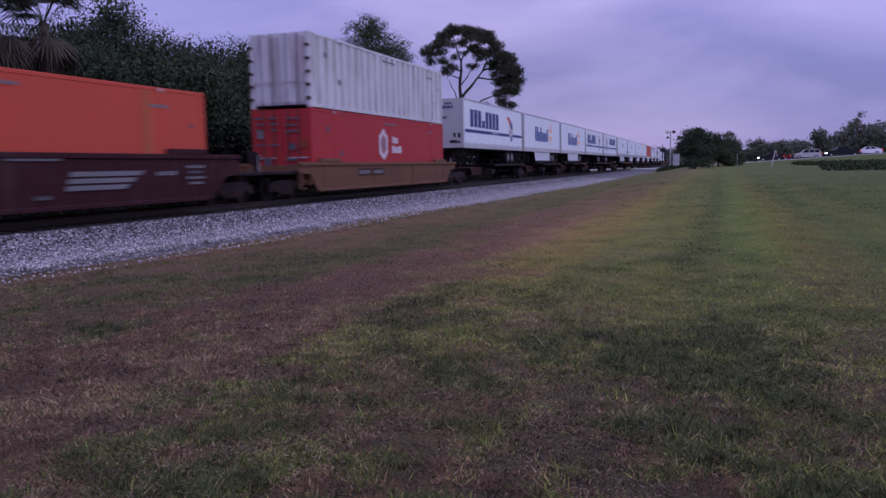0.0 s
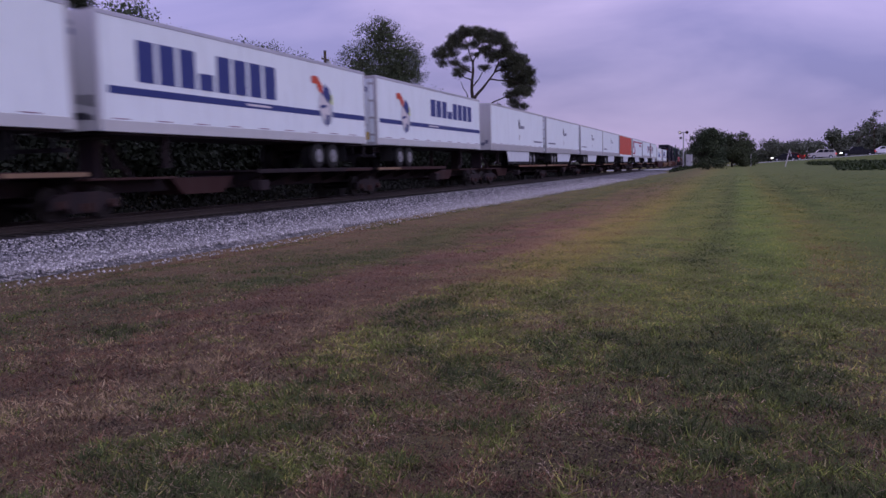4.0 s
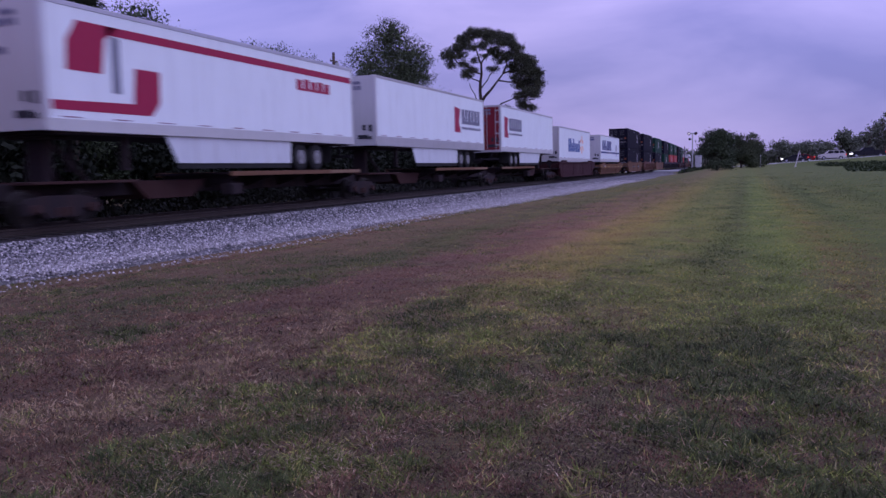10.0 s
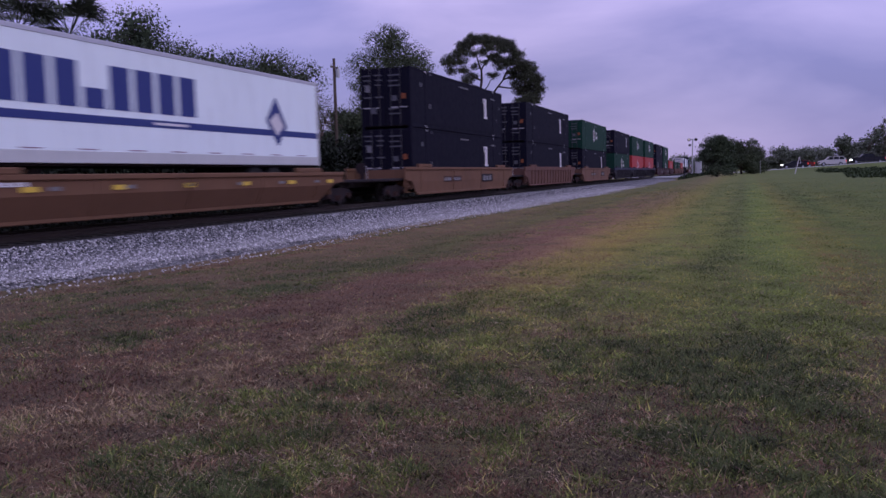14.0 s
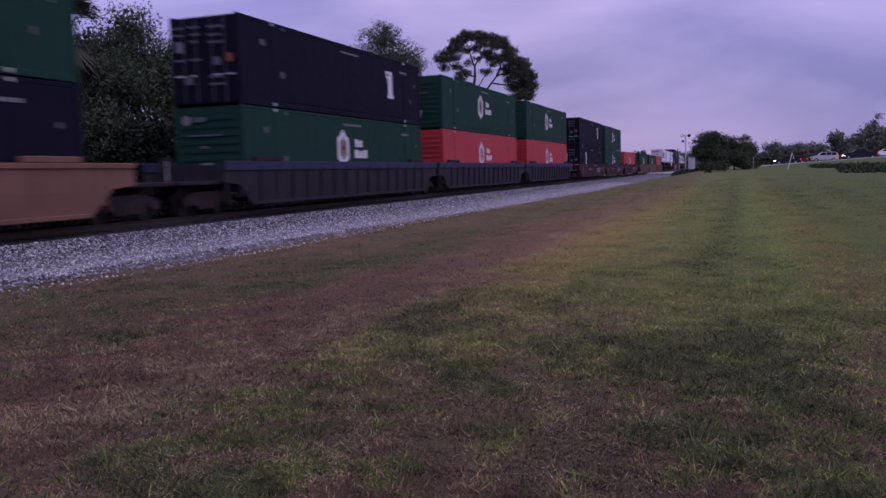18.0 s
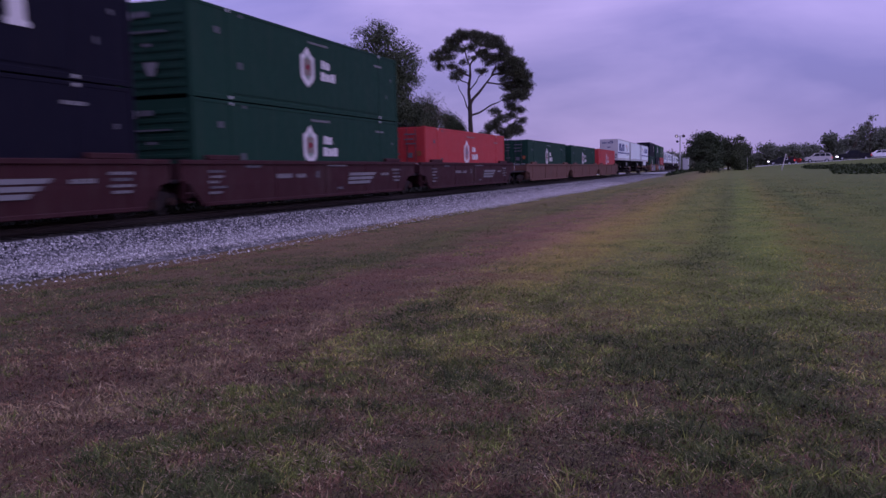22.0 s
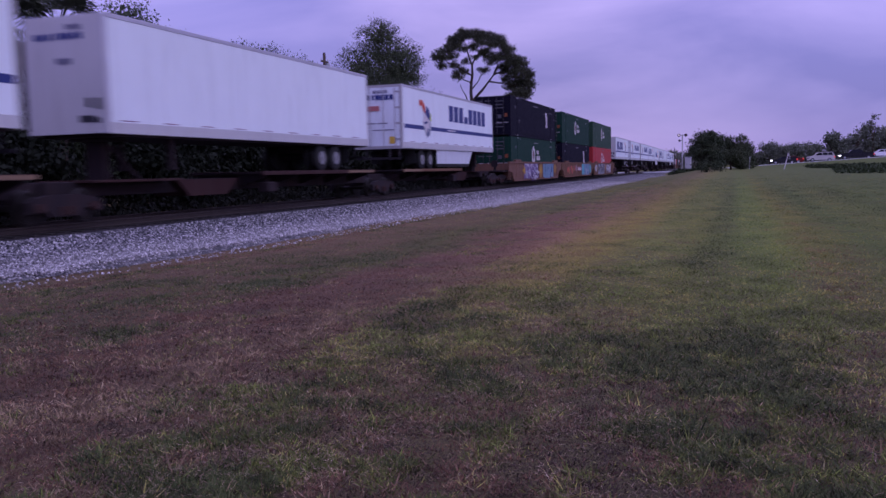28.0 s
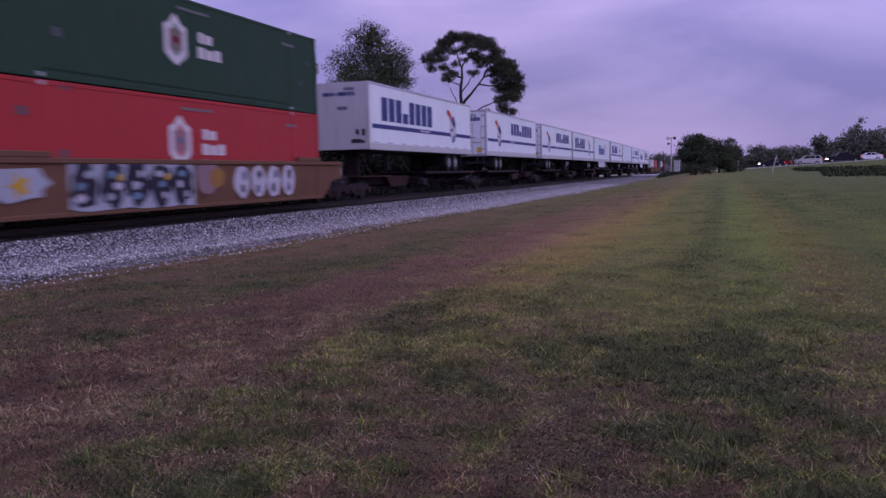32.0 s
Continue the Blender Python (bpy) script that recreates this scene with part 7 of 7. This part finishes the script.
    p = blend(p, mix(0.3, 0.02, 0.0, 0.5, 0.06, 0.02, 0.1), up(yw, 5.3, 5.8) * up(0.6 * n3 + 0.4 * n1, 0.47, 0.56))
    for cx, cy, r in ((7.1, 7.4, 0.7), (9.3, 7.1, 0.8), (10.6, 6.0, 0.6), (12.8, 6.0, 0.9), (17.0, 6.2, 1.2), (20.2, 6.2, 1.5)):
        p = blend(p, mix(0.3, 0.0, 0.04, 0.6, 0.03, 0.0, 0.03), up(1.2 - np.hypot((x - cx) / (1.5 * r), (y - cy) / (0.8 * r)) + 1.6 * (n2 - 0.5), 0.0, 0.5) * 0.85)
    p = blend(p, mix(0.12, 0.03, 0.0, 0.16, 0.34, 0.2, 0.15), up(yw, 7.6, 8.6) * 0.7)
    p = blend(p, mix(0.3, 0.38, 0.16, 0.02, 0.06, 0.08, 0.0), up(x, 22, 45) * 0.85)
    # wheel track and mown bands along the field
    wide = 0.2 + 0.006 * x
    mown = np.exp(-((y - np.interp(x, [10, 25, 70], [0.62, 0.2, 0.15])) / wide) ** 2) * up(x, 8.5, 11.0)
    p = blend(p, mix(0.42, 0.02, 0.02, 0.54, 0.0, 0.0, 0.0), mown * 0.9)
    pale = up(y, -1.5, -0.9) * up(0.1 - y, 0.0, 0.35) * up(x, 9.5, 12.0)
    p = blend(p, mix(0.14, 0.42, 0.4, 0.0, 0.0, 0.04, 0.0), pale * 0.85)
    p = blend(p, mix(0.02, 0.12, 0.0, 0.0, 0.3, 0.56, 0.0), np.exp(-((yw + 1.1) / 0.3) ** 2) * up(x, 9.5, 11) * (1 - up(x, 18, 24)) * up(n2, 0.5, 0.6))
    p = blend(p, mix(0.0, 0.1, 0.0, 0.0, 0.5, 0.4, 0.0), np.exp(-((yw - 2.55) / 0.3) ** 2) * up(x, 8.5, 10) * (1 - up(x, 26, 34)) * up(n2, 0.5, 0.58) * 0.8)
    for a, k in ((1.55, 0.75), (-2.2, 0.8), (3.3, 0.6), (-4.0, 0.8)):
        p = blend(p, mix(0.52, 0.04, 0.08, 0.36, 0.0, 0.0, 0.0), np.exp(-((y - a) / (0.3 + 0.006 * x)) ** 2) * up(x, 16, 30) * k)
    return p / p.sum(0)


def build_grass():
    rng = np.random.default_rng(41)
    m, per = 190000, 6
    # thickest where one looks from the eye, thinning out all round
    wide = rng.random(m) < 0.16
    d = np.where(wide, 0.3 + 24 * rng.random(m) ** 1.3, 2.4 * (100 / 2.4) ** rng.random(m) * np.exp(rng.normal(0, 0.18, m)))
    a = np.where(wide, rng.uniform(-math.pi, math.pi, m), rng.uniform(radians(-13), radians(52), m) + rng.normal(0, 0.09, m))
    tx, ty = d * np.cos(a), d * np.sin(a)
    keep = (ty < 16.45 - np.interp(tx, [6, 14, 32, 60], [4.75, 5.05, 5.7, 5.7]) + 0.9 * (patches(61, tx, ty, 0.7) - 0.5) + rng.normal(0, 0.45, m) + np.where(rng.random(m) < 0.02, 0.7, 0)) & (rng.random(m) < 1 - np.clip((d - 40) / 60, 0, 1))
    tx, ty, d = tx[keep], ty[keep], d[keep]
    m = len(tx)
    ux = np.where(tx < 8, tx, 8 + (tx - 8) / 2.2)
    n = rough_patches(51, ux, ty, 0.5) * 0.7 + 0.3 * patches(57, ux, ty, 0.16)
    luck = np.argsort(np.argsort(n)) / m
    luck = (luck + (0.26 * np.exp(-d / 30) + 0.08) * rng.random(m))
    luck = np.argsort(np.argsort(luck)) / m
    kind = np.array(ORDER)[(np.cumsum(sward(tx, ty)[ORDER], 0) < luck[None]).sum(0).clip(0, len(BLADES) - 1)]
    lone = np.random.default_rng(43)
    size = np.exp(rng.normal(0, 0.4, m)) * np.array([1.2, 0.9, 1.15, 1.45, 0.9, 1.1, 0.6])[kind]
    size, d, kind = np.repeat(size, per), np.repeat(d, per), np.repeat(kind, per)
    n = m * per
    kind = np.where(lone.random(n) < 0.09 * np.exp(-d / 14), lone.integers(0, len(BLADES), n), kind)
    spread = 0.02 + 0.0045 * d
    ox, oy = rng.normal(0, 1, n) * spread, rng.normal(0, 1, n) * spread
    x, y = np.repeat(tx, per) + ox, np.repeat(ty, per) + oy
    z = np.array([land(p, q) for p, q in zip(x, y)]) - 0.004
    h = (0.008 + 0.020 * rng.random(n) ** 1.5) * size * np.interp(d, [0, 7, 18, 60], [1.0, 1.07, 0.6, 0.9])
    w = (0.0024 + 0.0024 * rng.random(n)) * (1 + d * 0.085)
    t = rng.uniform(0, 2 * math.pi, n)
    lean = rng.uniform(0.1, 2.2, n) * h
    lt = np.arctan2(oy, ox) + rng.normal(0, 0.7, n)
    base = np.stack([x, y, z], -1)
    side = np.stack([np.cos(t) * w, np.sin(t) * w, 0 * w], -1)
    tip = base + np.stack([np.cos(lt) * lean, np.sin(lt) * lean, h], -1)
    q = np.stack([base - side, base + side, tip], 1)
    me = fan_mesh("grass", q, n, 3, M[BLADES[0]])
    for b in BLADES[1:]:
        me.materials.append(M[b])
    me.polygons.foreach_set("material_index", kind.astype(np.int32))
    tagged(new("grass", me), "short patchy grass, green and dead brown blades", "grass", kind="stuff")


def build_strands():
    """Pale dead stems that lie in the short grass."""
    rng = np.random.default_rng(47)
    n = 42000
    d = 2.6 * (16 / 2.6) ** rng.random(n)
    a = rng.uniform(radians(-13), radians(52), n)
    x, y = d * np.cos(a), d * np.sin(a)
    dead = rough_patches(71, x, y, 0.7)
    keep = (dead > 0.5 + 0.12 * rng.normal(0, 1, n) + 0.1 * np.clip(1.2 - y, 0, 1)) & (y < 10.2)
    x, y, d = x[keep], y[keep], d[keep]
    n = len(x)
    z = np.array([land(p, q) for p, q in zip(x, y)])
    t, ln = rng.uniform(0, 2 * math.pi, n), rng.uniform(0.02, 0.065, n) * (1 + 0.03 * d)
    w = rng.uniform(0.0012, 0.0022, n) * (1 + 0.07 * d)
    z0, z1 = z + rng.uniform(0.003, 0.016, n), z + rng.uniform(0.006, 0.03, n)
    p0 = np.stack([x, y, z0], -1)
    p1 = p0 + np.stack([np.cos(t) * ln, np.sin(t) * ln, z1 - z0], -1)
    o = np.stack([-np.sin(t) * w, np.cos(t) * w, 0 * w], -1)
    mid = (p0 + p1) / 2 + o * rng.uniform(-4, 4, (n, 1)) + np.array([0, 0, 0.004])
    q = np.stack([p0, mid - o, p1, mid + o], 1)
    me = fan_mesh("dead_stems", q, n, 4, M["stem"])
    tagged(new("dead_stems", me), "pale dead grass stems lying in the lawn", "grass", kind="stuff")


build_grass()
build_strands()


# ---- what moves ----


def motions():
    """The train runs towards the camera and past it; every car and load keeps its place in it."""
    times = [0, 3, 6, 9, 12, 15, 18, 21, 24, 27, 30, 32]
    for t, s, z in RIDERS:
        walk(t, [(k, on_track(s - SPEED * (k - 16.0), 0, z)) for k in times])
    turn = SPEED / 0.42 / FPS
    rows = [(i / FPS, Matrix.Rotation(-turn * i, 4, "Y")) for i in range(32 * FPS + 1)]
    for side in (-0.89, 0.89):
        mine = [w for w in SPINNERS if abs(w.location.x - side) < 0.01]
        walk(mine[0], [(k, Matrix.Translation((side, 0, 0.42)) @ m) for k, m in rows])
        for w in mine[1:]:
            w.rotation_mode = "QUATERNION"
            keys = w.animation_data_create()
            keys.action = mine[0].animation_data.action
            keys.action_slot = mine[0].animation_data.action_slot


motions()
